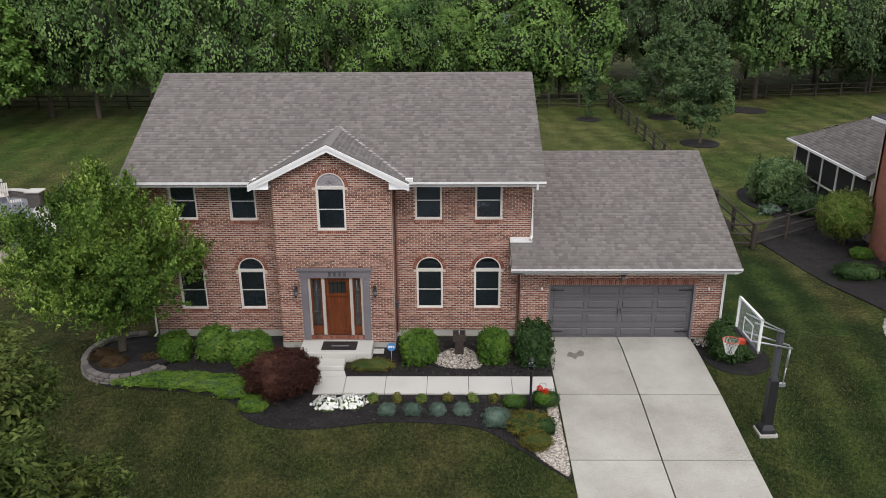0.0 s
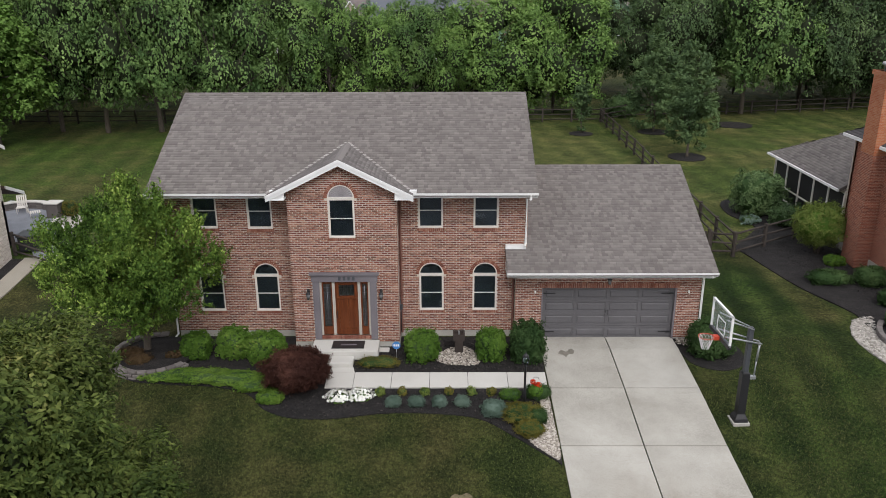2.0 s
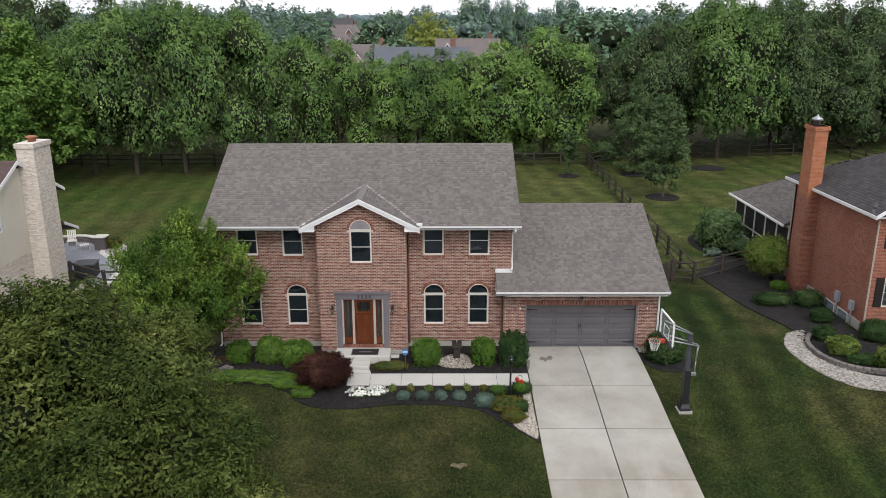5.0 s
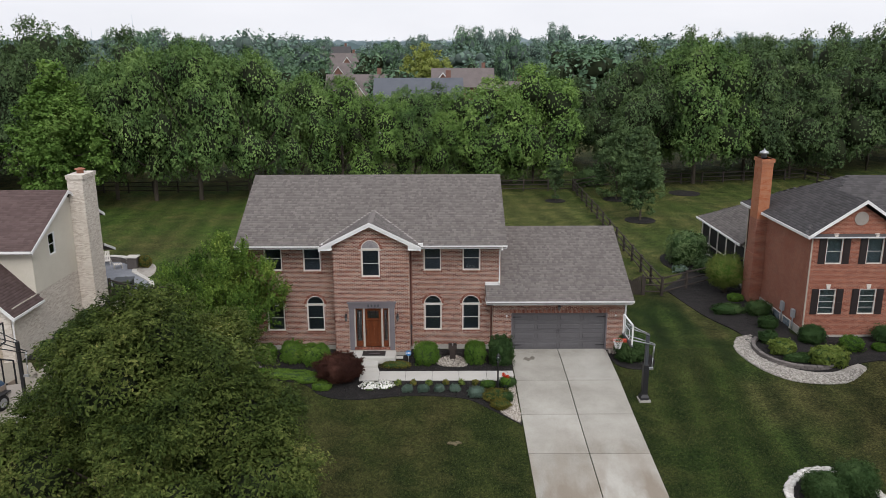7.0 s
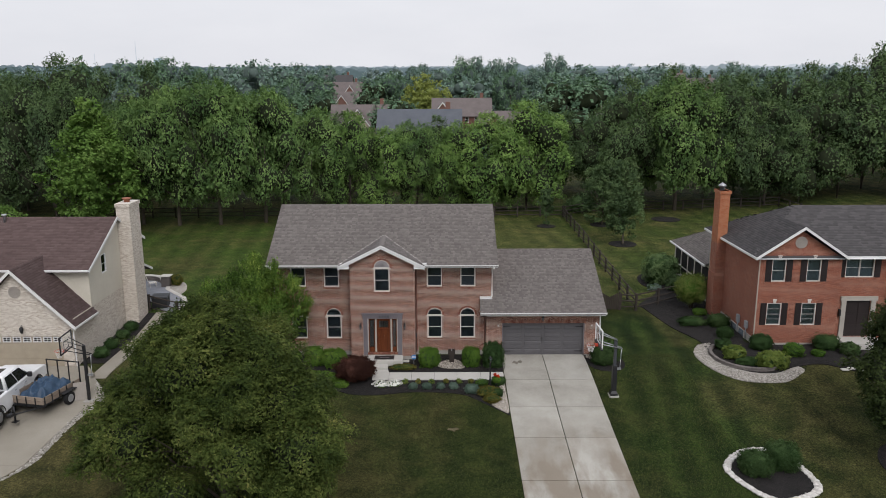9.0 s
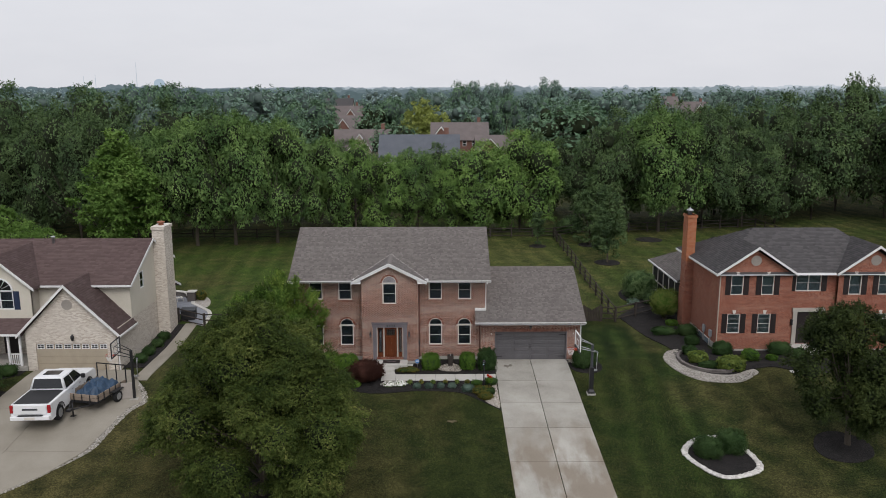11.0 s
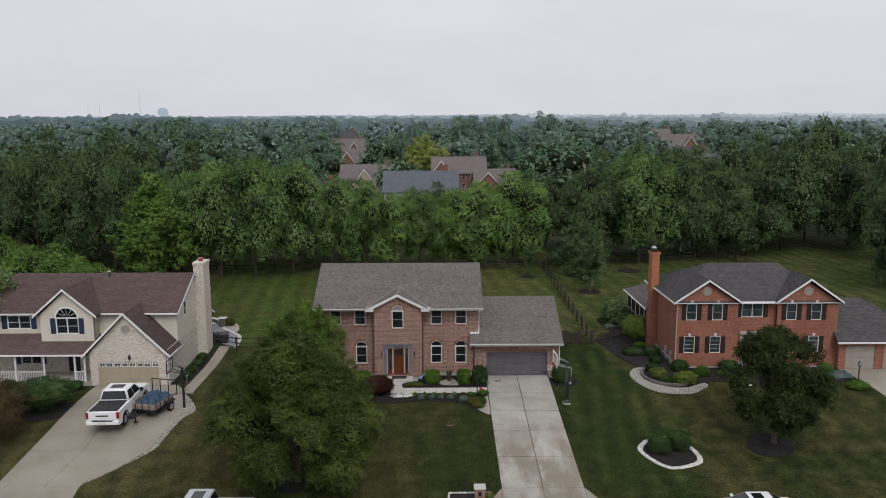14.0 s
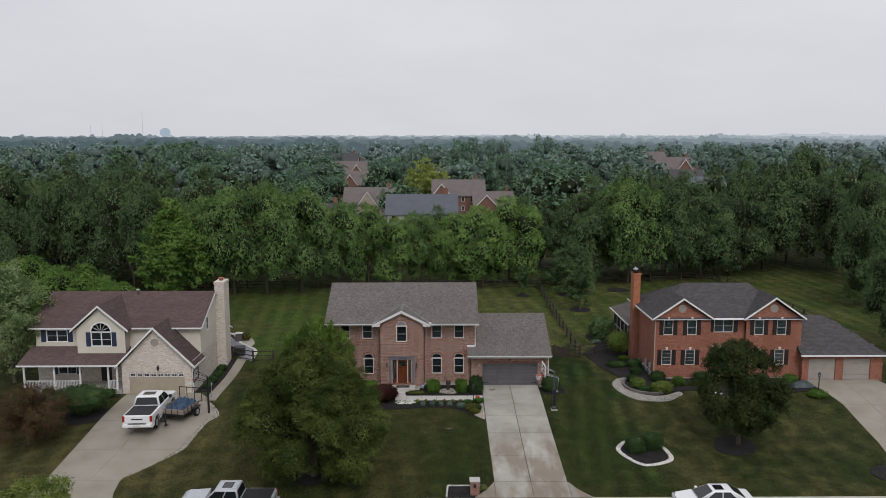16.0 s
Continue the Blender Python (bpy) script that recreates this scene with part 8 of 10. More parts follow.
block_edge(14.6, -0.9, 2.15, 136, 292, 20, "low dark block edging round shrubs")
for k, (x, y, h, m, nm, lb) in enumerate([
        (13.5, 0.25, (0.42, 0.4, 0.34), M_LEAF_YEW, "boxwood_shrub", "round dark green shrub on mulch"), (13.6, -1.2, (0.56, 0.5, 0.36), M_LEAF_LIME, "hosta", "large pale lime hosta"),
        (15.35, -2.45, (0.85, 0.62, 0.44), M_LEAF_LIME, "hosta", "large pale lime hosta"), (14.2, -2.15, (0.75, 0.3, 0.22), M_LEAF_YEW, "boxwood_shrub", "low dark green edging shrub"),
        (15.7, 0.1, (0.66, 0.55, 0.48), M_LEAF_YEW, "yew", "rounded dark green yew by the brick wall"), (17.25, -1.0, (0.55, 0.48, 0.40), M_LEAF_BOX, "hosta", "green leafy shrub on mulch"),
        (18.7, -1.0, (0.33, 0.3, 0.18), M_LEAF_BOX, "hosta", "small green plant on mulch"), (19.7, 0.15, (0.75, 0.55, 0.45), M_LEAF_YEW, "yew", "rounded dark green yew by the door"),
        (20.7, -0.8, (0.5, 0.42, 0.36), M_LEAF_YEW, "yew", "rounded dark green shrub by the walk"), (14.35, 2.35, (0.46, 0.42, 0.34), M_LEAF_YEW, "boxwood_shrub", "small dark green shrub by the side wall"),
        (13.1, 5.0, (0.85, 0.55, 0.28), M_LEAF_YEW, "juniper", "flat spreading dark green juniper"), (14.7, 4.6, (0.66, 0.55, 0.42), M_LEAF_YEW, "boxwood_shrub", "round green shrub by the side wall"),
        (14.3, 7.1, (0.42, 0.36, 0.22), M_LEAF_BOX, "hosta", "small green plant by the chimney"), (24.8, -0.6, (0.6, 0.5, 0.45), M_LEAF_YEW, "yew", "rounded dark green yew by the brick bay"),
        (27.2, -0.8, (0.6, 0.5, 0.45), M_LEAF_BOX, "yew", "rounded green shrub by the brick bay"), (28.3, -3.6, (0.75, 0.5, 0.3), M_LEAF_BOX, "juniper", "low green shrub at the garden lamp")]):
    shrub(nm, lb, (x, y), h, m, (0.16, 0.07) if m is M_LEAF_LIME else (0.08, 0.045), n=3200, seed=110 + k, lump=0.14, rough=0.09)
shrub("hydrangea", "large dark green clipped shrub behind the fence", (13.9, 15.6), (1.25, 1.15, 1.15), M_LEAF_DARK, (0.13, 0.08), n=9000, square=3.0, seed=130)
shrub("peony", "low dark green leafy shrub behind the fence", (14.9, 13.2), (1.1, 0.7, 0.55), M_LEAF_DARK, (0.13, 0.07), n=4000, seed=131)
shrub("viburnum", "round bright green shrub on bare pale stems", (14.2, 8.7), (1.08, 1.04, 0.95), M_LEAF_LIME, (0.08, 0.045), n=16000, square=2.2, seed=132, z0=0.55, stem=5, lump=0.12, core=M_LEAF_BOX)
shrub("blue_hosta", "small blue-grey hosta on mulch", (12.9, 13.8), (0.45, 0.4, 0.2), M_LEAF_BLUE, (0.14, 0.09), n=500, seed=133)

# ring bed on the lawn
ring = [(9.35, -11.9), (10.4, -10.6), (11.8, -10.35), (12.9, -11.6), (13.15, -13.4), (12.2, -14.2), (10.8, -14.45), (9.8, -13.4)]
bed("mulch_bed", "dark mulch ring bed on the lawn", ring, 0.04)
inner_ring = [(11.25 + (x - 11.25) * 0.86, -12.4 + (y + 12.4) * 0.86) for x, y in ring]


def stone_ring():
    rng = np.random.default_rng(41)
    root = thing("stone_ring", "ring of white edging stones on the lawn", "stone edging", (11.25, -12.4, land(11.25, -12.4)))
    bm = bmesh.new()
    bmesh.ops.create_icosphere(bm, subdivisions=1, radius=1.0)
    for v in bm.verts:
        v.co *= 1 + 0.1 * math.sin(v.index * 2.7)
    me = mesh_of("edging_stone", bm, M_WHITESTONE, True)
    path = rounded(ring, 18)
    for row in (0.97, 0.90):
        for k in range(0, len(path), 1):
            x = 11.25 + (path[k][0] - 11.25) * row
            y = -12.4 + (path[k][1] + 12.4) * row
            s = rng.uniform(0.075, 0.12)
            hang(new("edging_stone", me), root, pose(x - 11.25, y + 12.4, land(x, y) - land(11.25, -12.4) + 0.05, 0, 0, rng.uniform(0, 360)) @ Matrix.Diagonal((s * 1.3, s, s * 0.7, 1)))


stone_ring()
shrub("boxwood_shrub", "clipped round boxwood in the stone ring", (10.65, -12.2), (0.66, 0.62, 0.52), M_LEAF_YEW, (0.06, 0.035), n=12000, square=3.0, seed=140)
shrub("boxwood_shrub", "clipped round boxwood in the stone ring", (12.05, -11.75), (0.72, 0.70, 0.58), M_LEAF_YEW, (0.06, 0.035), n=12000, square=3.0, seed=141)
bed("mulch_bed", "dark round mulch bed under the lawn tree", [(16.75, -11.5), (17.5, -10.2), (18.8, -9.9), (19.9, -10.9), (19.6, -12.3), (18.2, -13.0), (17.0, -12.6)], 0.05)
tree("lawn_tree", "rounded green lawn tree over dark mulch", (18.7, -11.2), 7.7, (3.05, 2.9), 0.9, M_LEAF_OLIVE, (0.135, 0.06), 120, 20, 16, 0.55, 0.16, seed=151, lump=0.25, n_limbs=24, droop=0.2, twig=0.8, loose=0.1, limbs_=14, limb_r=0.34, cone=0.12, wide=1.4, fill=0.1, core=0.55)
bed("mulch_bed", "dark mulch under a street tree", [(26.4, -15.3), (27.7, -14.5), (29.0, -15.3), (28.7, -16.6), (26.9, -16.6)], 0.05)
tree("front_tree", "large round tree with drooping leaves before the house", (-12.6, -15.6), 9.5, (5.1, 4.8), 0.0, M_LEAF_CHERRY, (0.115, 0.044), 250, 26, 24, 0.58, 0.2, cone=0.47, seed=152, droop=0.4, lump=0.3, inner=0.5, n_limbs=30, lift=0.75, flat=0.7, twig=0.72, loose=0.10, limbs_=24, limb_r=0.28, wide=1.3, fill=0.1, core=0.55)
bed("mulch_bed", "dark round mulch bed under the big tree", [(-14.0, -15.6), (-13.2, -14.3), (-12.0, -14.4), (-11.4, -15.6), (-12.2, -16.8), (-13.4, -16.8)], 0.05)
tree("red_tree", "low rusty-leaved ornamental tree", (-35.6, -9.6), 4.6, (3.6, 3.0), 0.4, M_LEAF_RUST, (0.12, 0.04), 90, 22, 15, 0.6, 0.12, droop=0.5, seed=153, wide=1.3, fill=0.2)
tree("street_tree", "dense yellow-green tree across the street", (-22.2, -36.0), 9.5, (3.6, 3.5), 1.4, M_LEAF_LIME, (0.105, 0.055), 150, 22, 18, 0.55, 0.18, seed=154, lump=0.2, limbs_=18, limb_r=0.32, wide=1.4, fill=0.1, core=0.55)
tree("blossom_tree", "leafy tree with pale flower clusters", (-43.6, 3.3), 12.4, (3.4, 3.4), 1.0, M_LEAF_PALE, (0.17, 0.09), 90, 20, 11, 0.8, 0.16, seed=155)


def mailbox():
    x, y = -1.5, -18.0
    root = thing("mailbox", "brick mailbox pillar with pale stone cap", "mailbox", (x, y, land(x, y)))
    part("pillar", soft_box(-0.3, 0.3, -0.3, 0.3, -0.1, 0.93, 0.012), M_BRICKTEX, root)
    part("cap", soft_box(-0.35, 0.35, -0.35, 0.35, 0.93, 1.02, 0.02), M_PATH, root, "pale stone cap")
    bm = bmesh.new()
    prism(bm, [(-0.1, 0.55)] + [(0.1 * math.cos(math.pi * k / 8), 0.72 + 0.1 * math.sin(math.pi * k / 8)) for k in range(9)][::-1] + [(0.1, 0.55)], "y", -0.34, -0.28)
    part("letter_door", bm, M_BLACK, root, "black arched letter door")
    bed("mulch_bed", "small mulch bed round the mailbox", [(-3.3, -17.05), (-0.6, -17.0), (-0.9, -17.9), (-1.4, ROAD_Y + 0.1), (-3.4, ROAD_Y + 0.1)], 0.04, False)
    edge = thing("stone_edging", "white stone edging of the mailbox bed", "edging", (-3.3, -17.05, land(-3.3, -17.05)))
    me = mesh_of("edging_stone", soft_box(-0.13, 0.13, -0.06, 0.06, -0.05, 0.10, 0.02), M_WHITESTONE)
    for k in range(9):
        hang(new("edging_stone", me), edge, pose(0.13 + 0.28 * k, 0, 0))
    for k in range(5):
        hang(new("edging_stone", me), edge, pose(0.0 - 0.02 * k, -0.16 - 0.28 * k, -0.02 * k, 0, 0, 90))
    shrub("daylily", "small yellow-green plant by the mailbox", (-0.95, -17.6), (0.3, 0.25, 0.2), M_LEAF_GOLD, (0.2, 0.02), n=500, seed=160)


mailbox()


# ---- vehicles ----
M_WHITECAR = plain("white_car_paint", (0.78, 0.79, 0.80), 0.22, 0, 0.55, 0.02)
M_SILVERCAR = plain("silver_car_paint", (0.52, 0.55, 0.58), 0.25, 0.3, 0.55, 0.02)
M_TYRE = plain("tyre_rubber", (0.012, 0.012, 0.013), 0.85)
M_COVER = plain("vinyl_cover", (0.022, 0.022, 0.024), 0.6)
M_TAIL = plain("tail_lamp_red", (0.35, 0.015, 0.02), 0.2)


def wheel(root, x, y, r, w):
    bm = bmesh.new()
    prof = [(r * 0.62, -w / 2), (r * 0.93, -w / 2), (r, -w * 0.32), (r, w * 0.32), (r * 0.93, w / 2), (r * 0.62, w / 2)]
    lathe(bm, prof, 22)
    ob = part("wheel", bm, M_TYRE, root, "", pose(x, y, r, 90, 0, 0))
    bm = bmesh.new()
    lathe(bm, [(r * 0.6, -w * 0.51), (r * 0.6, w * 0.51)], 18)
    for k in range(6):
        a = 2 * math.pi * k / 6
        m = Matrix.Rotation(a, 4, "Z")
        box(bm, r * 0.12, r * 0.58, -0.035, 0.035, -w * 0.55, w * 0.55, m=m)
    part("rim", bm, M_STEEL, ob)


def panel_on(bm, quad, u0, u1, v0, v1, off=0.008):
    """A pane laid just over a four-cornered face."""
    a, b, c, d = (Vector(p) for p in quad)
    nrm = (b - a).cross(d - a).normalized()

    def at(u, v):
        return (a.lerp(b, u)).lerp(d.lerp(c, u), v)
    top = [at(u0, v0), at(u1, v0), at(u1, v1), at(u0, v1)]
    vs = [bm.verts.new(p + nrm * off) for p in top] + [bm.verts.new(p - nrm * 0.01) for p in top]
    bm.faces.new(vs[:4])
    for k in range(4):
        bm.faces.new((vs[k], vs[k + 4], vs[(k + 1) % 4 + 4], vs[(k + 1) % 4]))


def cabin(root, low, high, paint, panes, name="cab"):
    """low, high: (x0, x1, half width, z) of the foot and top; panes: named faces with their insets."""
    (a0, a1, aw, az), (b0, b1, bw, bz) = low, high
    P = {"bl": (a0, -aw, az), "br": (a0, aw, az), "fl": (a1, -aw, az), "fr": (a1, aw, az), "BL": (b0, -bw, bz), "BR": (b0, bw, bz), "FL": (b1, -bw, bz), "FR": (b1, bw, bz)}
    bm = bmesh.new()
    v = {k: bm.verts.new(p) for k, p in P.items()}
    for f in (("bl", "fl", "FL", "BL"), ("fr", "br", "BR", "FR"), ("fl", "fr", "FR", "FL"), ("br", "bl", "BL", "BR"), ("BL", "FL", "FR", "BR"), ("br", "fr", "fl", "bl")):
        bm.faces.new([v[k] for k in f])
    bmesh.ops.bevel(bm, geom=[e for e in bm.edges if max(w.co.z for w in e.verts) > az + 0.1], offset=0.07, segments=3, affect="EDGES", profile=0.6)
    cab = part(name, bm, paint, root, smooth=True)
    sides = {"right": ("bl", "fl", "FL", "BL"), "left": ("fr", "br", "BR", "FR"), "front": ("fl", "fr", "FR", "FL"), "back": ("br", "bl", "BL", "BR")}
    for side, u0, u1, v0, v1 in panes:
        bm = bmesh.new()
        panel_on(bm, [P[k] for k in sides[side]], u0, u1, v0, v1)
        part("window", bm, M_CARGLASS, cab)
    return cab


def arch_profile(x0, x1, zlow, top, axles, r):
    """The side outline of a body with wheel arches; top runs from front to back."""
    pts = [(x0, zlow)]
    for c in axles:
        pts += [(c + r * math.cos(math.pi - math.pi * k / 8), zlow + r * math.sin(math.pi - math.pi * k / 8)) for k in range(9)]
    return pts + [(x1, zlow)] + top


def pickup(at, rz, paint, label, cover=True, size=1.0):
    root = thing("pickup_truck", label, "pickup truck", (at[0], at[1], land(at[0], at[1]) + at[2]), rz)
    root.scale = (size, size, size)
    bm = bmesh.new()
    prof = arch_profile(-2.9, 2.9, 0.42, [(2.95, 0.75), (2.92, 1.12), (2.7, 1.22), (0.95, 1.32), (-2.9, 1.30), (-2.95, 0.9)], (-1.85, 1.9), 0.50)
    prism(bm, prof, "y", -1.0, 1.0)
    bmesh.ops.bevel(bm, geom=[e for e in bm.edges if abs(abs(e.verts[0].co.y) - 1) < 1e-4 and abs(e.verts[0].co.y - e.verts[1].co.y) < 1e-4 and e.verts[0].co.z + e.verts[1].co.z > 2.0],
                    offset=0.07, segments=3, affect="EDGES", profile=0.5)
    part("body", bm, paint, root)
    cabin(root, (-0.95, 1.35, 0.96, 1.28), (-0.78, 0.60, 0.76, 1.95), paint,
          [("right", 0.06, 0.46, 0.10, 0.86), ("right", 0.50, 0.93, 0.10, 0.86), ("left", 0.07, 0.50, 0.10, 0.86), ("left", 0.54, 0.94, 0.10, 0.86), ("front", 0.06, 0.94, 0.08, 0.90), ("back", 0.07, 0.93, 0.14, 0.88)])
    bm = bmesh.new()
    box(bm, -0.40, 0.25, -0.42, 0.42, 1.945, 1.96)
    part("sunroof", bm, M_CARGLASS, root)
    part("bed_cover" if cover else "bed_floor", soft_box(-2.84, -0.98, -0.88, 0.88, 1.27, 1.325, 0.02), M_COVER, root, "black vinyl bed cover")
    part("tailgate", soft_box(-2.99, -2.93, -0.82, 0.82, 0.78, 1.28, 0.02), paint, root)
    bm = bmesh.new()
    box(bm, -3.003, -2.99, -0.38, 0.38, 1.0, 1.09)
    part("tailgate_mark", bm, M_DARKGREY, root)
    part("rear_bumper", soft_box(-3.12, -2.9, -0.98, 0.98, 0.5, 0.72, 0.03), paint, root)
    part("bumper_step", soft_box(-3.11, -2.95, -0.62, 0.62, 0.715, 0.74, 0.008), M_BLACK, root, "black bumper step")
    part("front_bumper", soft_box(2.85, 3.05, -0.98, 0.98, 0.45, 0.78, 0.04), M_STEEL, root)
    part("grille", soft_box(2.88, 2.98, -0.7, 0.7, 0.78, 1.12, 0.02), M_BLACK, root)
    bm = bmesh.new()
    box(bm, -3.13, -3.115, -0.26, 0.26, 0.54, 0.68)
    part("number_plate", bm, M_CREAM, root, "blank number plate")
    for s in (-1, 1):
        part("tail_lamp", soft_box(-2.99, -2.88, s * 0.93 - 0.075, s * 0.93 + 0.075, 0.85, 1.26, 0.015), M_TAIL, root, "red tail lamp")
        part("headlamp", soft_box(2.80, 2.97, s * 0.84 - 0.13, s * 0.84 + 0.13, 0.92, 1.12, 0.015), M_LAMPGLASS, root)
        part("mirror", soft_box(0.85, 1.0, s * 1.12 - 0.11, s * 1.12 + 0.11, 1.28, 1.52, 0.03), M_BLACK, root)
        part("running_board", soft_box(-1.2, 1.3, s * 0.98 - 0.08, s * 0.98 + 0.08, 0.40, 0.46, 0.01), M_BLACK, root)
        for dx in (-1.85, 1.9):
            wheel(root, dx, s * 0.86, 0.41, 0.27)
            bm = bmesh.new()
            arc = [(dx + 0.53 * math.cos(math.pi * k / 10), 0.42 + 0.53 * math.sin(math.pi * k / 10)) for k in range(11)]
            tube(bm, [(x, s * 1.0, z) for x, z in arc], 0.028, 6)
            part("arch_trim", bm, M_BLACK, root, "black wheel-arch trim")
        bm = bmesh.new()
        for dx in (-0.35, 0.6):
            box(bm, dx, dx + 0.2, s * 1.0 - 0.02, s * 1.0 + 0.02, 1.08, 1.12)
        part("door_handle", bm, M_STEEL, root)
    return root


def sedan(at, rz, paint, label):
    root = thing("car", label, "car", (at[0], at[1], land(at[0], at[1]) + at[2]), rz)
    bm = bmesh.new()
    prof = arch_profile(-2.35, 2.35, 0.28, [(2.42, 0.5), (2.36, 0.72), (1.3, 0.92), (-1.6, 0.98), (-2.38, 0.92), (-2.42, 0.6)], (-1.42, 1.42), 0.38)
    prism(bm, prof, "y", -0.91, 0.91)
    bmesh.ops.bevel(bm, geom=[e for e in bm.edges if abs(abs(e.verts[0].co.y) - 0.91) < 1e-4 and abs(e.verts[0].co.y - e.verts[1].co.y) < 1e-4 and e.verts[0].co.z + e.verts[1].co.z > 1.4],
                    offset=0.12, segments=4, affect="EDGES", profile=0.5)
    part("body", bm, paint, root, smooth=False)
    cabin(root, (-1.95, 1.2, 0.80, 0.92), (-1.0, 0.2, 0.58, 1.43), paint,
          [("right", 0.20, 0.50, 0.12, 0.86), ("right", 0.53, 0.86, 0.12, 0.86), ("left", 0.14, 0.47, 0.12, 0.86), ("left", 0.50, 0.80, 0.12, 0.86), ("front", 0.06, 0.94, 0.06, 0.94), ("back", 0.08, 0.92, 0.10, 0.92)])
    bm = bmesh.new()
    box(bm, -0.55, 0.05, -0.36, 0.36, 1.425, 1.437)
    part("sunroof", bm, M_CARGLASS, root)
    for s in (-1, 1):
        part("mirror", soft_box(0.75, 0.92, s * 0.98 - 0.1, s * 0.98 + 0.1, 0.92, 1.06, 0.03), paint, root)
        part("headlamp", soft_box(2.05, 2.36, s * 0.70 - 0.15, s * 0.70 + 0.15, 0.62, 0.74, 0.03), M_LAMPGLASS, root)
        part("tail_lamp", soft_box(-2.42, -2.25, s * 0.66 - 0.2, s * 0.66 + 0.2, 0.72, 0.88, 0.03), M_TAIL, root)
        for dx in (-1.42, 1.42):
            wheel(root, dx, s * 0.80, 0.33, 0.22)
    return root


pickup((-27.65, -5.35, 0.06), 92.5, M_WHITECAR, "white pickup truck with black bed cover parked on the drive", size=1.14)
pickup((-17.4, -20.0, -0.09), 180, M_SILVERCAR, "silver pickup truck with black bed cover parked at the kerb")
sedan((13.8, -19.85, -0.09), 180, M_WHITECAR, "white saloon car with sunroof parked at the kerb")


def trailer():
    at = (-25.35, -4.75)
    root = thing("trailer", "small utility trailer with weathered plank sides", "trailer", (at[0], at[1], land(*at) + 0.05), -13.0)
    root.scale = (1.12, 1.12, 1.12)
    M_PLANK = surface("weathered_plank", [(0.1, (0.16, 0.125, 0.10)), (0.9, (0.33, 0.27, 0.215))], 2, 20, 0.9, 0.5, 0.008, pieces=0.4)
    part("deck", soft_box(-0.95, 0.95, -1.3, 1.3, 0.48, 0.54, 0.01), M_BLACK, root)
    for k in range(2):
        z = 0.56 + 0.19 * k
        for s in (-1, 1):
            part("plank", soft_box(s * 0.93 - 0.02, s * 0.93 + 0.02, -1.3, 1.3, z, z + 0.175, 0.005), M_PLANK, root)
        part("plank", soft_box(-0.91, 0.91, -1.32, -1.28, z, z + 0.175, 0.005), M_PLANK, root)
    bm = bmesh.new()
    for s in (-1, 1):
        for k in range(6):
            y = -1.27 + k * 0.5
            box(bm, s * 0.97 - 0.02, s * 0.97 + 0.02, y, y + 0.04, 0.45, 0.95)
        tube(bm, [(s * 0.8, -1.25, 0.45), (0, -2.35, 0.42)], 0.035, 6)
    for x in (-0.5, 0.0, 0.5):
        box(bm, x, x + 0.04, -1.37, -1.33, 0.45, 0.92)
    box(bm, -0.97, 0.97, -1.37, -1.33, 0.45, 0.5)
    tube(bm, [(0, -2.1, 0.0), (0, -2.1, 0.75)], 0.04, 8)
    box(bm, -0.12, 0.12, -2.22, -1.98, 0.0, 0.03)
    box(bm, -0.12, 0.12, -2.5, -2.25, 0.38, 0.5)
    parts_of("chassis_bar", bm, M_BLACK, root)
    bm = bmesh.new()
    for a, b, c, d in ((-0.95, 0.95, 0.5, 0.55), (-0.95, 0.95, 1.72, 1.77), (-0.95, -0.9, 0.5, 1.77), (0.9, 0.95, 0.5, 1.77), (-0.33, -0.29, 0.5, 1.77), (0.29, 0.33, 0.5, 1.77)):
        box(bm, a, b, 1.29, 1.34, c, d)
    parts_of("ramp_bar", bm, M_BLACK, root)
    for s in (-1, 1):
        wheel(root, s * 1.1, 0.2, 0.33, 0.2)
        part("mudguard", soft_box(s * 1.1 - 0.14, s * 1.1 + 0.14, -0.25, 0.65, 0.68, 0.72, 0.015), M_BLACK, root)
    for w in root.children:
        if w.name.startswith("wheel"):
            w.matrix_basis = pose(w.location.x, w.location.y, 0.33, 90, 0, 90)
    tarp = thing("tarpaulin", "crumpled blue tarpaulin heaped on the trailer", "tarpaulin", (at[0], at[1] + 0.05, land(*at) + 0.66), -13.0)
    tarp.scale = (1.12, 1.12, 1.12)
    bm = bmesh.new()
    bmesh.ops.create_grid(bm, x_segments=34, y_segments=50, size=1.0)
    for v in bm.verts:
        x, y = v.co.x * 0.85, v.co.y * 1.08
        e = (1 - v.co.x ** 4) * (1 - v.co.y ** 6)
        r = 1 - abs(noise.noise(Vector((x * 2.2, y * 1.6, 0.3)))) * 1.4
        v.co = Vector((x, y, max(0.0, e) * (0.30 + 0.42 * r + 0.12 * noise.noise(Vector((x * 5, y * 5, 1)))) + 0.0))
    part("tarp_sheet", bm, surface("blue_tarp", [(0.2, (0.020, 0.045, 0.085)), (0.8, (0.05, 0.09, 0.15))], 2, 20, 0.45, 0.3, 0.01), tarp, smooth=True)


trailer()
hoop((-23.2, -4.4), 3, M_BLACK, "black basketball hoop on a pole beside the neighbour's drive", pad=False)


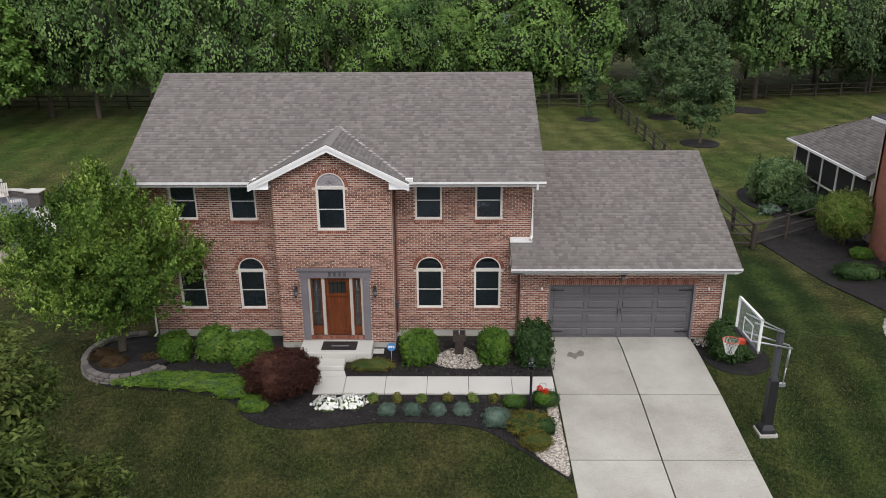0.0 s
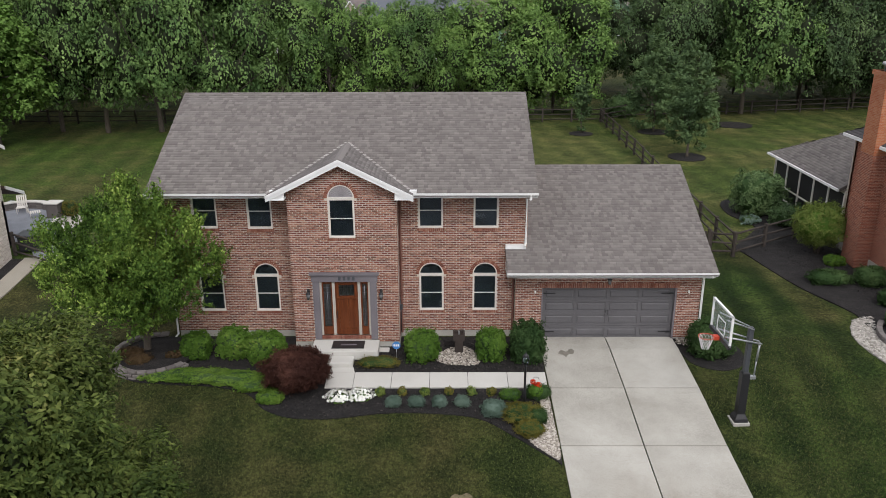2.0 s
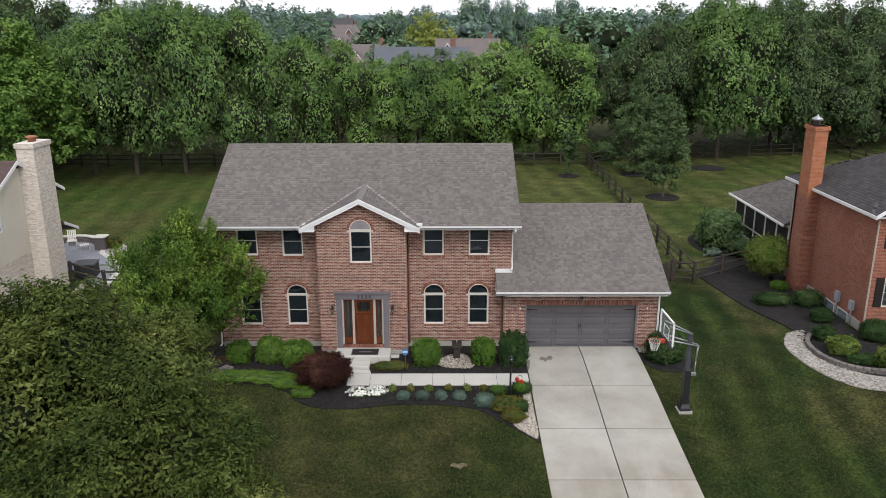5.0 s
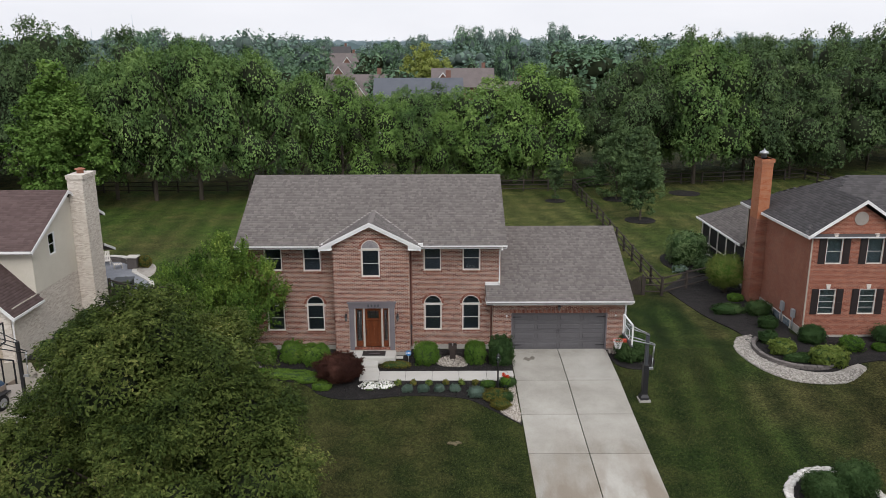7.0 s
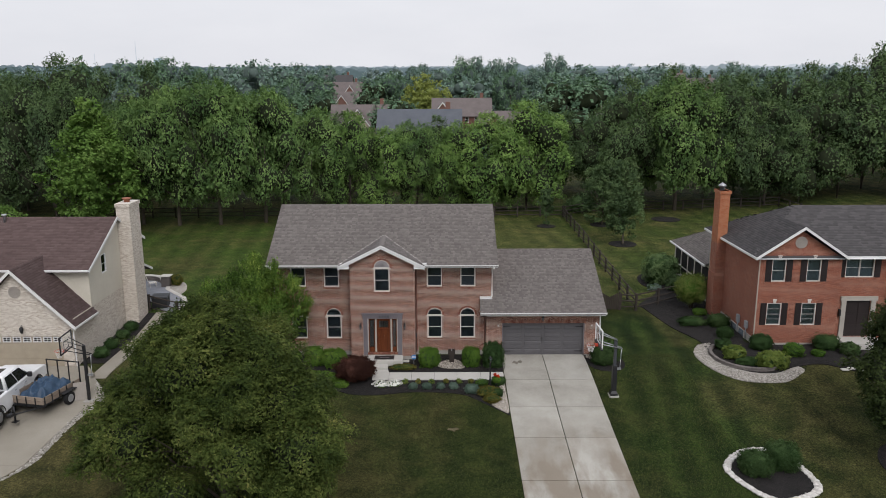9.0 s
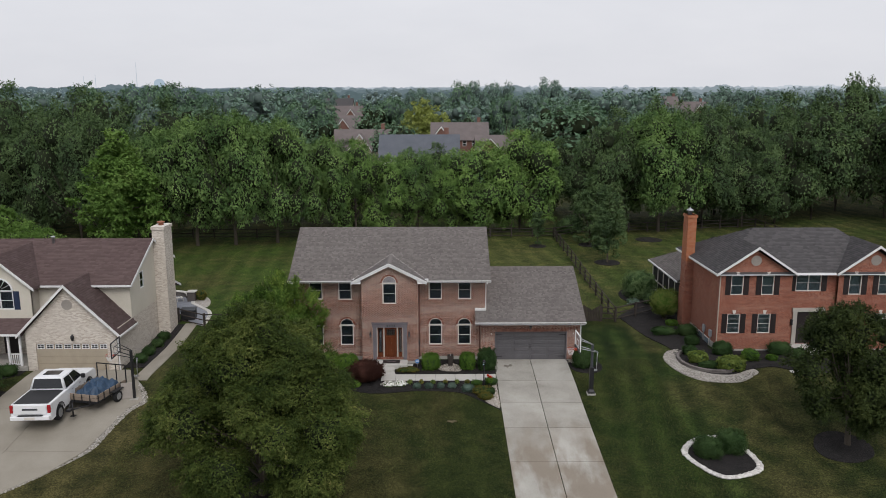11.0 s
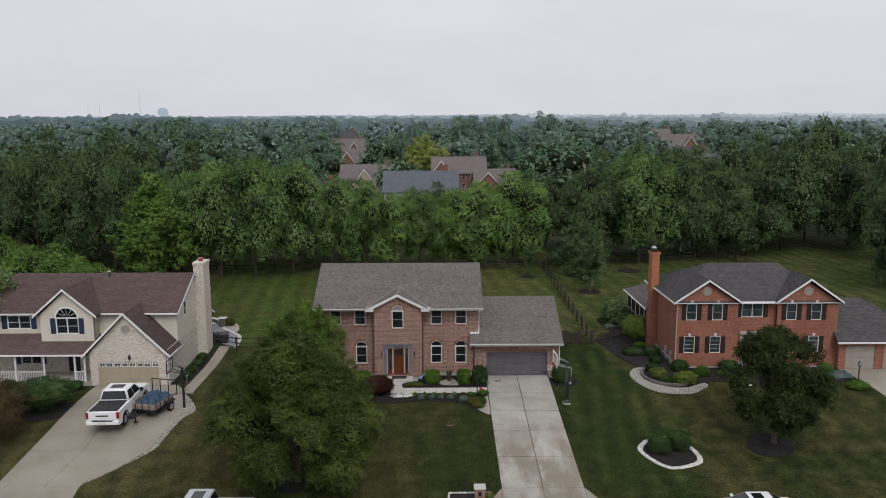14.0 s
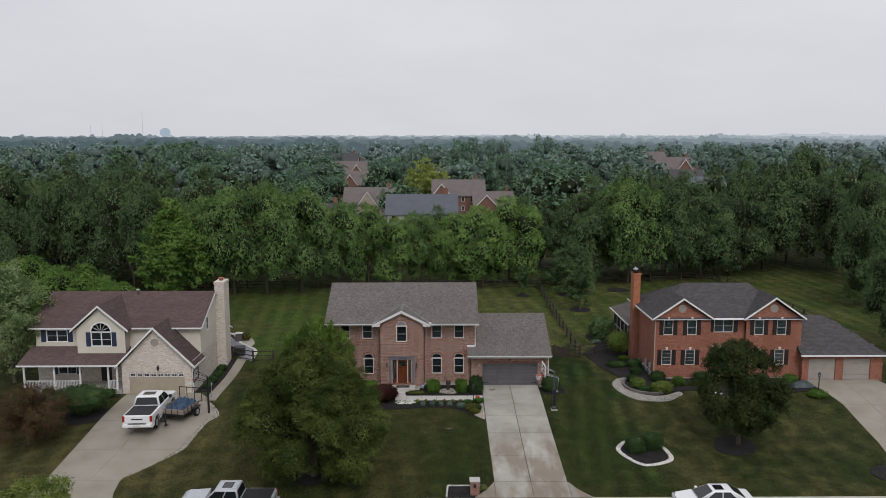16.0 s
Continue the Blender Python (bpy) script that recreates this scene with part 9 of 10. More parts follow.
def leaning_panel():
    root = thing("board", "grey-white board leaning on the hoop pole", "board", (-23.6, -4.4, land(-23.6, -4.4) + 0.05), 20)
    bm = bmesh.new()
    box(bm, -0.4, 0.4, -0.02, 0.02, 0, 1.0)
    bmesh.ops.bevel(bm, geom=bm.edges[:], offset=0.008, segments=1, affect="EDGES")
    part("sheet", bm, M_GREYDOOR, root, "", pose(0, 0, 0, -14, 0, 0))


leaning_panel()


# ---- fences ----
def rail_fence(pts, label, spacing=2.6, height=1.25, rails=3, group="rail fences"):
    root = thing("fence", label, "fence", (pts[0][0], pts[0][1], land(*pts[0])), group=group)
    z0 = land(*pts[0])
    rng = np.random.default_rng(int(abs(pts[0][0] * 7 + pts[0][1])))
    post = mesh_of("post", soft_box(-0.075, 0.075, -0.075, 0.075, -0.2, height, 0.015), M_FENCE)
    for a, b in zip(pts, pts[1:]):
        d = Vector(b) - Vector(a)
        n = max(1, round(d.length / spacing))
        ang = math.degrees(math.atan2(d.y, d.x))
        for k in range(n + 1):
            p = Vector(a) + d * (k / n)
            hang(new("post", post), root, pose(p.x - pts[0][0], p.y - pts[0][1], land(p.x, p.y) - z0, rng.normal() * 1.0, rng.normal() * 1.0, ang))
            if k == n:
                break
            q = Vector(a) + d * ((k + 1) / n)
            za, zb = land(p.x, p.y) - z0, land(q.x, q.y) - z0
            for r in range(rails):
                h = 0.25 + r * (height - 0.38) / (rails - 1)
                bm = bmesh.new()
                tube(bm, [(p.x - pts[0][0], p.y - pts[0][1], za + h + rng.normal() * 0.015), (q.x - pts[0][0], q.y - pts[0][1], zb + h + rng.normal() * 0.015)], [0.055, 0.045], 5)
                part("rail", bm, M_FENCE, root)
    return root


rail_fence([(10.3, 8.9), (10.35, 43.3)], "dark weathered three-rail fence along the back lawn")
rail_fence([(10.3, 8.9), (14.0, 10.9)], "dark weathered rail fence beside mulch")
rail_fence([(10.35, 43.6), (-42.0, 43.2)], "dark weathered rail fence before the woods")
rail_fence([(10.6, 43.6), (13.0, 45.6), (38.0, 50.0), (40.5, 22.0)], "dark weathered rail fence round the neighbour's lawn")
rail_fence([(-15.6, 12.0), (-15.2, 41.0)], "dark weathered rail fence between back lawns")
rail_fence([(-24.95, 9.75), (-22.5, 8.5), (-20.5, 8.5)], "grey rail fence by the patio", 2.4)


def gate():
    root = thing("gate", "dark arched board gate beside the garage", "gate", (7.9, 9.2, land(7.9, 9.2)))
    for k in range(9):
        x = 0.13 * k
        h = 1.0 + 0.28 * abs(k - 4) / 4
        part("board", soft_box(x, x + 0.115, -0.015, 0.015, 0.06, h, 0.006), M_FENCE, root)
    part("post", soft_box(-0.14, -0.02, -0.06, 0.06, -0.1, 1.4, 0.01), M_FENCE, root)
    part("post", soft_box(1.19, 1.31, -0.06, 0.06, -0.1, 1.4, 0.01), M_FENCE, root)
    bm = bmesh.new()
    box(bm, 0, 1.17, 0.015, 0.045, 0.25, 0.34)
    box(bm, 0, 1.17, 0.015, 0.045, 0.8, 0.89)
    part("brace", bm, M_FENCE, root)


gate()
rail_fence([(6.0, 9.2), (7.7, 9.2)], "short dark fence beside the garage", 1.7)
rail_fence([(9.25, 9.2), (10.3, 8.95)], "short dark fence beside the gate", 1.1)


# ---- patio of the cream house ----
def patio():
    edge = [(-31, 11.6), (-25.2, 11.5), (-24.0, 9.6), (-22.78, 8.9), (-22.8, 10.2), (-22.9, 11.4), (-23.35, 12.5), (-25.35, 14.7), (-25.9, 16.6), (-27.0, 18.0), (-30.0, 18.8)]
    bed("patio", "grey paved patio behind the cream house", edge, 0.04, smooth_edge=False, mat=surface("patio_stone", [(0.1, (0.15, 0.16, 0.18)), (0.9, (0.29, 0.30, 0.33))], 1.2, 20, 0.8, 0.3, 0.006))
    M_CAP = surface("stone_cap", [(0.1, (0.42, 0.40, 0.37)), (0.9, (0.60, 0.58, 0.54))], 2, 30, 0.85, 0.2, 0.004)
    root = thing("paving_border", "pale stone border of the patio", "paving edge", (-23.9, 12.9, land(-23.9, 12.9)))
    stone = mesh_of("border_stone", soft_box(-0.19, 0.19, -0.16, 0.16, 0, 0.07, 0.012), M_CAP)
    rim = edge[3:10]
    for a, b in zip(rim, rim[1:]):
        d = Vector(b) - Vector(a)
        n = max(1, round(d.length / 0.4))
        for k in range(n):
            p = Vector(a) + d * ((k + 0.5) / n)
            hang(new("border_stone", stone), root, pose(p.x + 23.9, p.y - 12.9, land(p.x, p.y) - land(-23.9, 12.9) + 0.02, 0, 0, math.degrees(math.atan2(d.y, d.x))))
    root = thing("fire_pit_wall", "curved pale stone seat wall round a fire pit", "wall", (-27.9, 15.4, land(-27.9, 15.4)))
    blk = mesh_of("block", soft_box(-0.24, 0.24, -0.16, 0.16, 0, 0.15, 0.02), M_RETAIN)
    cap = mesh_of("cap_stone", soft_box(-0.27, 0.27, -0.21, 0.21, 0, 0.07, 0.015), M_CAP)
    for k in range(15):
        a = radians(18 + 13.5 * k)
        x, y = 1.9 * math.cos(a), 1.9 * math.sin(a)
        for r in range(3):
            hang(new("block", blk), root, pose(x, y, 0.15 * r, 0, 0, math.degrees(a) + 90))
        hang(new("cap_stone", cap), root, pose(x, y, 0.45, 0, 0, math.degrees(a) + 90))
    part("pillar", soft_box(1.85, 2.5, -0.1, 0.55, 0, 0.85, 0.02), M_RETAIN, root)
    part("pillar_cap", soft_box(1.77, 2.58, -0.18, 0.63, 0.85, 0.93, 0.02), M_CAP, root)
    unit = thing("hot_tub", "dark covered box on the patio behind the rail fence", "hot tub", (-24.4, 10.55, land(-24.4, 10.55) + 0.04), 8)
    part("cabinet", soft_box(-0.55, 0.55, -0.5, 0.5, 0.0, 0.74, 0.03, 2), M_COVER, unit)
    part("cover", soft_box(-0.6, 0.6, -0.55, 0.55, 0.745, 0.85, 0.03, 2), M_DARKGREY, unit)
    for k, (x, y, r) in enumerate(((-28.0, 16.4, 20), (-26.8, 15.5, 120), (-28.9, 15.4, 230))):
        ch = thing("patio_chair", "pale wooden low patio chair by the fire pit", "chair", (x, y, land(x, y) + 0.03), r, "patio chairs")
        bm = bmesh.new()
        for s in range(5):
            box(bm, -0.28, 0.28, -0.28 + 0.11 * s, -0.2 + 0.11 * s, 0.32, 0.35)
        part("seat", bm, M_CREAM, ch)
        bm = bmesh.new()
        for s in range(5):
            box(bm, -0.27 + 0.11 * s, -0.19 + 0.11 * s, 0, 0.03, 0, 0.65)
        part("backrest", bm, M_CREAM, ch, "", pose(0, 0.27, 0.33, -18, 0, 0))
        for sx in (-0.27, 0.24):
            for sy in (-0.28, 0.22):
                part("leg", soft_box(sx, sx + 0.04, sy, sy + 0.04, 0, 0.33, 0.004), M_CREAM, ch)
    bed("gravel_ring", "pale gravel bed beside the patio", [(-25.25, 14.8), (-24.1, 13.5), (-23.8, 14.2), (-24.1, 15.6), (-24.75, 16.7), (-25.7, 16.9)], 0.035, mat=M_GRAVEL)
    shrub("golden_shrub", "small golden shrub on pale gravel", (-25.0, 15.9), (0.42, 0.4, 0.42), M_LEAF_GOLD, (0.07, 0.04), n=2200, seed=136)


patio()


def neighbour_lamp():
    root = thing("lamp_post", "black garden lamp post beside the neighbour's drive", "lamp post", (28.74, -2.87, land(28.74, -2.87)))
    bm = bmesh.new()
    lathe(bm, [(0.06, 0.0), (0.045, 0.4), (0.04, 1.4), (0.07, 1.43)], 10)
    part("post", bm, M_BLACK, root)
    bm = bmesh.new()
    lathe(bm, [(0.06, 1.43), (0.12, 1.5), (0.13, 1.68), (0.09, 1.75)], 10)
    part("lantern_glass", bm, M_GLASS, root)
    bm = bmesh.new()
    lathe(bm, [(0.12, 1.745), (0.07, 1.81), (0.015, 1.88)], 10)
    part("cap", bm, M_BLACK, root)


neighbour_lamp()


def covered_pile():
    """A low heap under a grey-green sheet."""
    bm = bmesh.new()
    bmesh.ops.create_grid(bm, x_segments=26, y_segments=20, size=1.0)
    for v in bm.verts:
        x, y = v.co.x * 1.0, v.co.y * 0.6
        e = max(0.0, (1 - v.co.x ** 4) * (1 - v.co.y ** 4))
        v.co = Vector((x, y, e * (0.42 + 0.12 * noise.noise(Vector((x * 3, y * 3, 4)))) - 0.02))
    single("covered_pile", bm, surface("grey_green_tarp", [(0.2, (0.035, 0.05, 0.052)), (0.8, (0.085, 0.105, 0.105))], 2, 20, 0.5, 0.3, 0.01), "low heap under a dark grey-green tarpaulin", "tarpaulin",
           pose(28.0, -1.3, land(28.0, -1.3) + 0.06, 0, 0, 8), smooth=True)


covered_pile()
for k, (x, y) in enumerate(((19.3, -3.0), (19.75, -2.85), (20.2, -3.05))):
    single("stepping_stone", soft_box(-0.2, 0.2, -0.16, 0.16, 0, 0.06, 0.02), M_PATH, "square pale stepping stone on dark mulch", "paving stone", pose(x, y, land(x, y) + 0.05, 0, 0, 15 * k), group="stepping stones")


# ---- woods ----
def ring_of_mulch(x, y, r):
    bed("mulch_ring", "round dark mulch bed under a young tree", [(x + r * math.cos(a), y + r * 0.95 * math.sin(a)) for a in (k * math.pi / 4 for k in range(8))], 0.05)


for x, y, r in ((14.0, 29.3, 1.35), (7.7, 38.0, 1.0), (13.9, 38.7, 1.3), (21.7, 41.7, 1.6)):
    ring_of_mulch(x, y, r)
tree("young_tree", "young upright dark green tree on a mulch ring", (14.0, 29.3), 8.2, (1.55, 1.5), 0.3, M_LEAF_DARK, (0.17, 0.10), 90, 16, 11, 0.42, 0.1, cone=0.15, seed=201, lump=0.25, droop=-0.3)
tree("young_tree", "slim young tree on a mulch ring", (7.7, 38.0), 4.7, (0.75, 0.75), 0.6, M_LEAF_DARK, (0.16, 0.085), 36, 12, 9, 0.28, 0.05, cone=0.25, seed=202)
tree("young_tree", "loose dark green young tree on a mulch ring", (13.9, 38.7), 8.4, (2.0, 1.9), 0.5, M_LEAF_DARK, (0.2, 0.11), 60, 16, 11, 0.6, 0.09, cone=0.2, seed=203, lump=0.4, inner=0.4)
tree("conical_tree", "tall bright green conical sweetgum tree", (-38.6, 33.5), 13.6, (5.0, 4.8), 0.8, M_LEAF_BRIGHT, (0.30, 0.19), 150, 15, 10, 0.92, 0.2, cone=0.72, seed=204, lump=0.2, inner=0.45, lift=0.35, flat=0.6)

# Woodland trees are scaled from a few shapes of unit height and width.
PROTO = []
for k, (mat, nb, br, leaf, low, n_limb) in enumerate((
        (M_LEAF_WOOD, 210, 0.062, (0.0195, 0.0135), 0.0, 14), (M_LEAF_MID, 220, 0.060, (0.0185, 0.013), 0.10, 16), (M_LEAF_WOOD, 200, 0.064, (0.0195, 0.0135), 0.01, 12),
        (M_LEAF_DARK, 210, 0.062, (0.0190, 0.0125), 0.04, 15), (M_LEAF_DARK, 190, 0.066, (0.0200, 0.0125), 0.07, 12), (M_LEAF_BRIGHT, 190, 0.062, (0.023, 0.016), 0.06, 14))):
    rng = np.random.default_rng(350 + k)
    half = (1 - low) / 2
    shift = np.array([0, 0, low + half])
    shape = []
    for nb_, sp_, lv_, big in ((nb, 9, 10, 1.0), (nb * 2 // 3, 8, 7, 1.35)):
        v, f, mids = spray_crown(rng, nb_, sp_, lv_, (0.53, 0.53, half), br * (1.0 if big == 1.0 else 1.2), (leaf[0] * 0.86 * big, leaf[1] * 0.86 * big), 0.22, 0.08, 0.1, 3.1 + 7.3 * k, 0.6, 0.6, 0.06, 0.8, 0.62, 0.12, n_limb + 3, 0.34, 1.6, 0.32, 0.66)
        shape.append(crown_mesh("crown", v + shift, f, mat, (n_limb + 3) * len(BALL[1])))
    bm = bmesh.new()
    limbs(bm, rng, 0.72, 0.17, 0.0135, mids * 0.95 + shift, 16, 6)
    PROTO.append((mesh_of("trunk", bm, M_BARK), shape))


def wood_tree(x, y, h, wide, kind, label, group):
    """A woodland tree from one of the shared shapes."""
    rng = np.random.default_rng(int(abs(x) * 131 + abs(y) * 17))
    root = thing("tree", label, "tree", (x, y, land(x, y)), rng.uniform(0, 360), group)
    t, c = PROTO[kind]
    hang(new("trunk", t), root, Matrix.Diagonal((h * 0.9, h * 0.9, h, 1)))
    hang(new("crown", c[0 if y < 53 else 1]), root, Matrix.Diagonal((wide, wide, h, 1)))


ROW = "trees along the back fence"
# fence row from the cream house's lawn to the gap beside the neighbour's fence
for x, y, h, wide, kind in ((-36.4, 39.5, 13.6, 8.0, 1), (-32.3, 39.0, 15.0, 9.0, 1), (-27.9, 39.4, 15.6, 9.8, 1), (-23.2, 40.6, 14.8, 9.0, 1), (-18.7, 45.0, 12.4, 8.6, 1),
                            (-14.4, 46.0, 11.2, 8.2, 2), (-10.2, 46.2, 9.6, 7.4, 0), (-6.6, 48.5, 10.6, 7.6, 1), (-2.6, 47.0, 8.8, 6.4, 2), (1.6, 47.0, 11.2, 9.8, 0), (6.6, 48.0, 12.3, 10.4, 2)):
    wood_tree(x, y, h, wide, kind, "bright green round tree along the back fence", ROW)
# taller and darker behind the cream house
for x, y, h, wide, kind in ((-42.5, 43.0, 14.6, 9.0, 3), (-48.0, 43.5, 15.2, 9.6, 4), (-53.5, 48.0, 15.8, 10.2, 3), (-60.0, 47.0, 15.4, 10.0, 4), (-64.0, 58.0, 17.4, 11.5, 3),
                            (-70.0, 52.0, 16.5, 11.0, 4), (-78.0, 58.0, 17.0, 12.0, 3), (-50.0, 59.0, 16.2, 11.0, 4), (-41.0, 57.0, 15.6, 10.5, 3), (-33.0, 55.0, 14.6, 10.0, 4), (-57.0, 64.0, 17.0, 11.0, 3)):
    wood_tree(x, y, h, wide, kind, "tall dark green woodland tree", ROW)
# behind the neighbour's lawn
for x, y, h, wide, kind in ((17.6, 48.5, 13.2, 9.2, 3), (24.4, 47.5, 15.7, 11.6, 1), (31.0, 50.5, 15.4, 11.2, 4), (36.4, 50.5, 12.8, 9.2, 3), (41.8, 53.0, 13.0, 9.8, 3), (48.2, 56.0, 14.4, 10.4, 4),
                            (55.6, 64.0, 17.2, 12.0, 4), (59.0, 57.0, 14.2, 10.6, 3), (67.0, 64.0, 16.5, 12.0, 4), (66.0, 80.0, 18.8, 12.5, 4), (21.5, 57.0, 14.2, 10.0, 3), (28.0, 60.0, 15.6, 10.6, 4),
                            (36.0, 60.0, 14.6, 10.4, 3), (44.0, 64.0, 15.2, 10.8, 4), (52.0, 72.0, 16.0, 11.0, 3), (74.0, 58.0, 16.0, 11.0, 3)):
    wood_tree(x, y, h, wide, kind, "tall dark green woodland tree", ROW)
# scattered behind the fence row
for x, y, h, wide, kind in ((-15.5, 57.0, 10.4, 8.0, 3), (-19.0, 68.0, 9.6, 5.6, 1), (-3.8, 60.0, 9.6, 7.6, 3), (9.5, 60.0, 11.0, 8.2, 3), (13.5, 64.0, 10.0, 7.0, 3), (-25.0, 56.0, 12.4, 9.0, 3)):
    wood_tree(x, y, h, wide, kind, "green tree beyond the fence", ROW)
# round garden trees behind the cream house and at the far side
for x, y, h, wide, kind in ((-44.0, 17.0, 8.0, 8.2, 5), (-50.5, 20.0, 8.4, 8.4, 5), (-39.5, 15.5, 6.8, 6.8, 5), (-58.0, 24.0, 11.0, 7.7, 3), (-62.0, 33.0, 14.0, 9.8, 3),
                            (44.5, 12.0, 10.8, 6.7, 4), (52.0, 30.0, 13.5, 8.8, 3), (60.0, 44.0, 16.0, 9.6, 4)):
    wood_tree(x, y, h, wide, kind, "leafy green garden tree on the back lawn", "garden trees")
shrub("bush", "dark green bush beside the fence corner", (12.9, 46.6), (1.5, 1.2, 0.95), M_LEAF_DARK, (0.2, 0.11), n=2600, seed=205, lump=0.3, rough=0.16)


# ---- houses and woods beyond ----
M_FARROOF = {"grey": M_RSHINGLE, "brown": surface("far_brown_roof", [(0.1, (0.12, 0.10, 0.098)), (0.9, (0.19, 0.165, 0.16))], 0.6, 20, 0.9, 0.2), "blue": surface("far_slate_roof", [(0.1, (0.085, 0.095, 0.115)), (0.9, (0.135, 0.145, 0.165))], 0.6, 20, 0.9, 0.2)}
M_FARBRICK = surface("far_red_brick", [(0.1, (0.15, 0.075, 0.058)), (0.9, (0.24, 0.135, 0.108))], 0.8, 8, 0.9, 0.2)
M_FARWALL = {"tan": plain("far_tan_wall", (0.42, 0.36, 0.29), 0.8), "white": plain("far_white_wall", (0.62, 0.62, 0.60), 0.8), "red": M_FARBRICK, "brick": M_FARBRICK}


def far_house(x, y, w, d, eave, ridge, roof, wall, label, z=None, gable=None, rz=0.0, wins=4, storeys=2):
    root = thing("house", label, "house", (x, y, land(x, y) if z is None else z), rz, "houses beyond the woods")
    bm = bmesh.new()
    box(bm, -w / 2, w / 2, 0, d, -2, eave)
    for s in (-1, 1):
        prism(bm, [(0, eave), (d, eave), (d / 2, ridge - 0.15)], "x", s * w / 2 - 0.1, s * w / 2 + 0.1)
    part("wall", bm, M_FARWALL[wall], root)
    bm = bmesh.new()
    prism(bm, [(-0.5, eave - 0.1), (d / 2, ridge), (d + 0.5, eave - 0.1), (d + 0.5, eave - 0.28), (d / 2, ridge - 0.2), (-0.5, eave - 0.28)], "x", -w / 2 - 0.4, w / 2 + 0.4)
    rf = part("roof", bm, M_FARROOF[roof], root)
    bm = bmesh.new()
    box(bm, w * 0.32, w * 0.32 + 0.9, d / 2, d / 2 + 0.7, ridge - 0.8, ridge + 1.3)
    part("chimney", bm, M_FARBRICK, rf)
    for s in range(storeys):
        for k in range(wins):
            u = -w / 2 + w * (k + 0.5) / wins
            zz = eave - 1.75 - 2.7 * s
            bm = sheet_with_holes([(u - 0.5, zz), (u + 0.5, zz), (u + 0.5, zz + 1.4), (u - 0.5, zz + 1.4)],
                                  [[(u - 0.42, zz + c), (u + 0.42, zz + c), (u + 0.42, zz + c + 0.58), (u - 0.42, zz + c + 0.58)] for c in (0.08, 0.74)], 0.08)
            bmesh.ops.translate(bm, verts=bm.verts[:], vec=(0, -0.06, 0))
            wn_ = part("window", bm, M_TRIM, root)
            bm = bmesh.new()
            box(bm, u - 0.43, u + 0.43, -0.03, -0.01, zz + 0.05, zz + 1.35)
            part("pane", bm, M_CARGLASS, wn_)
    if gable:
        gx, gw, gz = gable
        bm = bmesh.new()
        prism(bm, [(gx - gw / 2, -2), (gx + gw / 2, -2), (gx + gw / 2, eave), (gx, gz - 0.2), (gx - gw / 2, eave)], "y", -0.9, 0.05)
        part("gable_wall", bm, M_FARWALL[wall], root)
        bm = bmesh.new()
        k_ = (ridge - eave) / (d / 2)
        for s in (-1, 1):
            xe = gx + s * (gw / 2 + 0.35)
            prism(bm, [(gx, gz), (xe, eave - 0.15), (xe, eave - 0.32), (gx, gz - 0.2)], "y", -1.2, (gz - eave) / k_)
        part("gable_roof", bm, M_FARROOF[roof], root)
        bm = bmesh.new()
        for s in (-1, 1):
            xe = gx + s * (gw / 2 + 0.37)
            prism(bm, [(gx, gz), (xe, eave - 0.15), (xe, eave - 0.45), (gx, gz - 0.34)], "y", -1.26, -1.2)
        part("rake_board", bm, M_TRIM, root)
    return root


far_house(-7.6, 98, 15.0, 9.0, 5.6, 9.6, "blue", "white", "white house with slate-grey roof beyond the trees", wins=5)
far_house(-21.6, 130, 13.0, 8.0, 6.0, 10.6, "brown", "tan", "tan house with brown roof and front gable", z=-0.5, gable=(-0.5, 5.0, 9.8))
far_house(-31.7, 112, 9.0, 7.0, 3.6, 6.6, "grey", "white", "low house with grey roof behind trees", storeys=1)
far_house(1.8, 158, 15.0, 9.0, 5.5, 9.9, "brown", "red", "red brick house with brown roof and white rakes", gable=(-5.0, 5.0, 9.0), wins=6)
far_house(11.4, 150, 11.0, 9.0, 3.2, 6.9, "brown", "red", "low brick wing with gabled garage", gable=(-2.0, 5.4, 6.3), storeys=1)
far_house(28.9, 130, 7.0, 9.0, 5.5, 9.4, "brown", "red", "brick house half hidden by trees")
far_house(-33.4, 215, 12.5, 9.0, 5.6, 10.4, "brown", "brick", "brick house with brown roof among trees", gable=(-3.0, 5.0, 9.4), rz=8)
far_house(-40.5, 250, 14.0, 9.0, 8.0, 13.2, "brown", "brick", "brick house with brown roof among trees", gable=(3.0, 5.0, 12.0))
far_house(-49.0, 300, 13.0, 9.0, 11.0, 15.8, "grey", "tan", "pale house with grey roof on the far slope")
far_house(96.9, 265, 17.0, 9.0, 9.0, 14.4, "brown", "red", "red brick house among distant trees", gable=(4.0, 6.0, 13.4))
far_house(93.9, 285, 10.0, 9.0, 11.5, 16.4, "brown", "red", "red brick house among distant trees")
far_house(90.6, 205, 13.0, 9.0, 5.0, 8.6, "blue", "white", "grey-roofed house with garage beyond the woods", gable=(3.0, 5.0, 8.0))
far_house(90.1, 225, 12.0, 9.0, 6.0, 10.4, "grey", "brick", "grey-roofed house beyond the woods")
far_house(80.4, 330, 10.0, 8.0, 11.0, 16.0, "brown", "tan", "tan house among distant trees")
far_house(-67.0, 140, 11.0, 8.0, 4.4, 8.0, "grey", "white", "pale roofed house half hidden by trees", storeys=1)
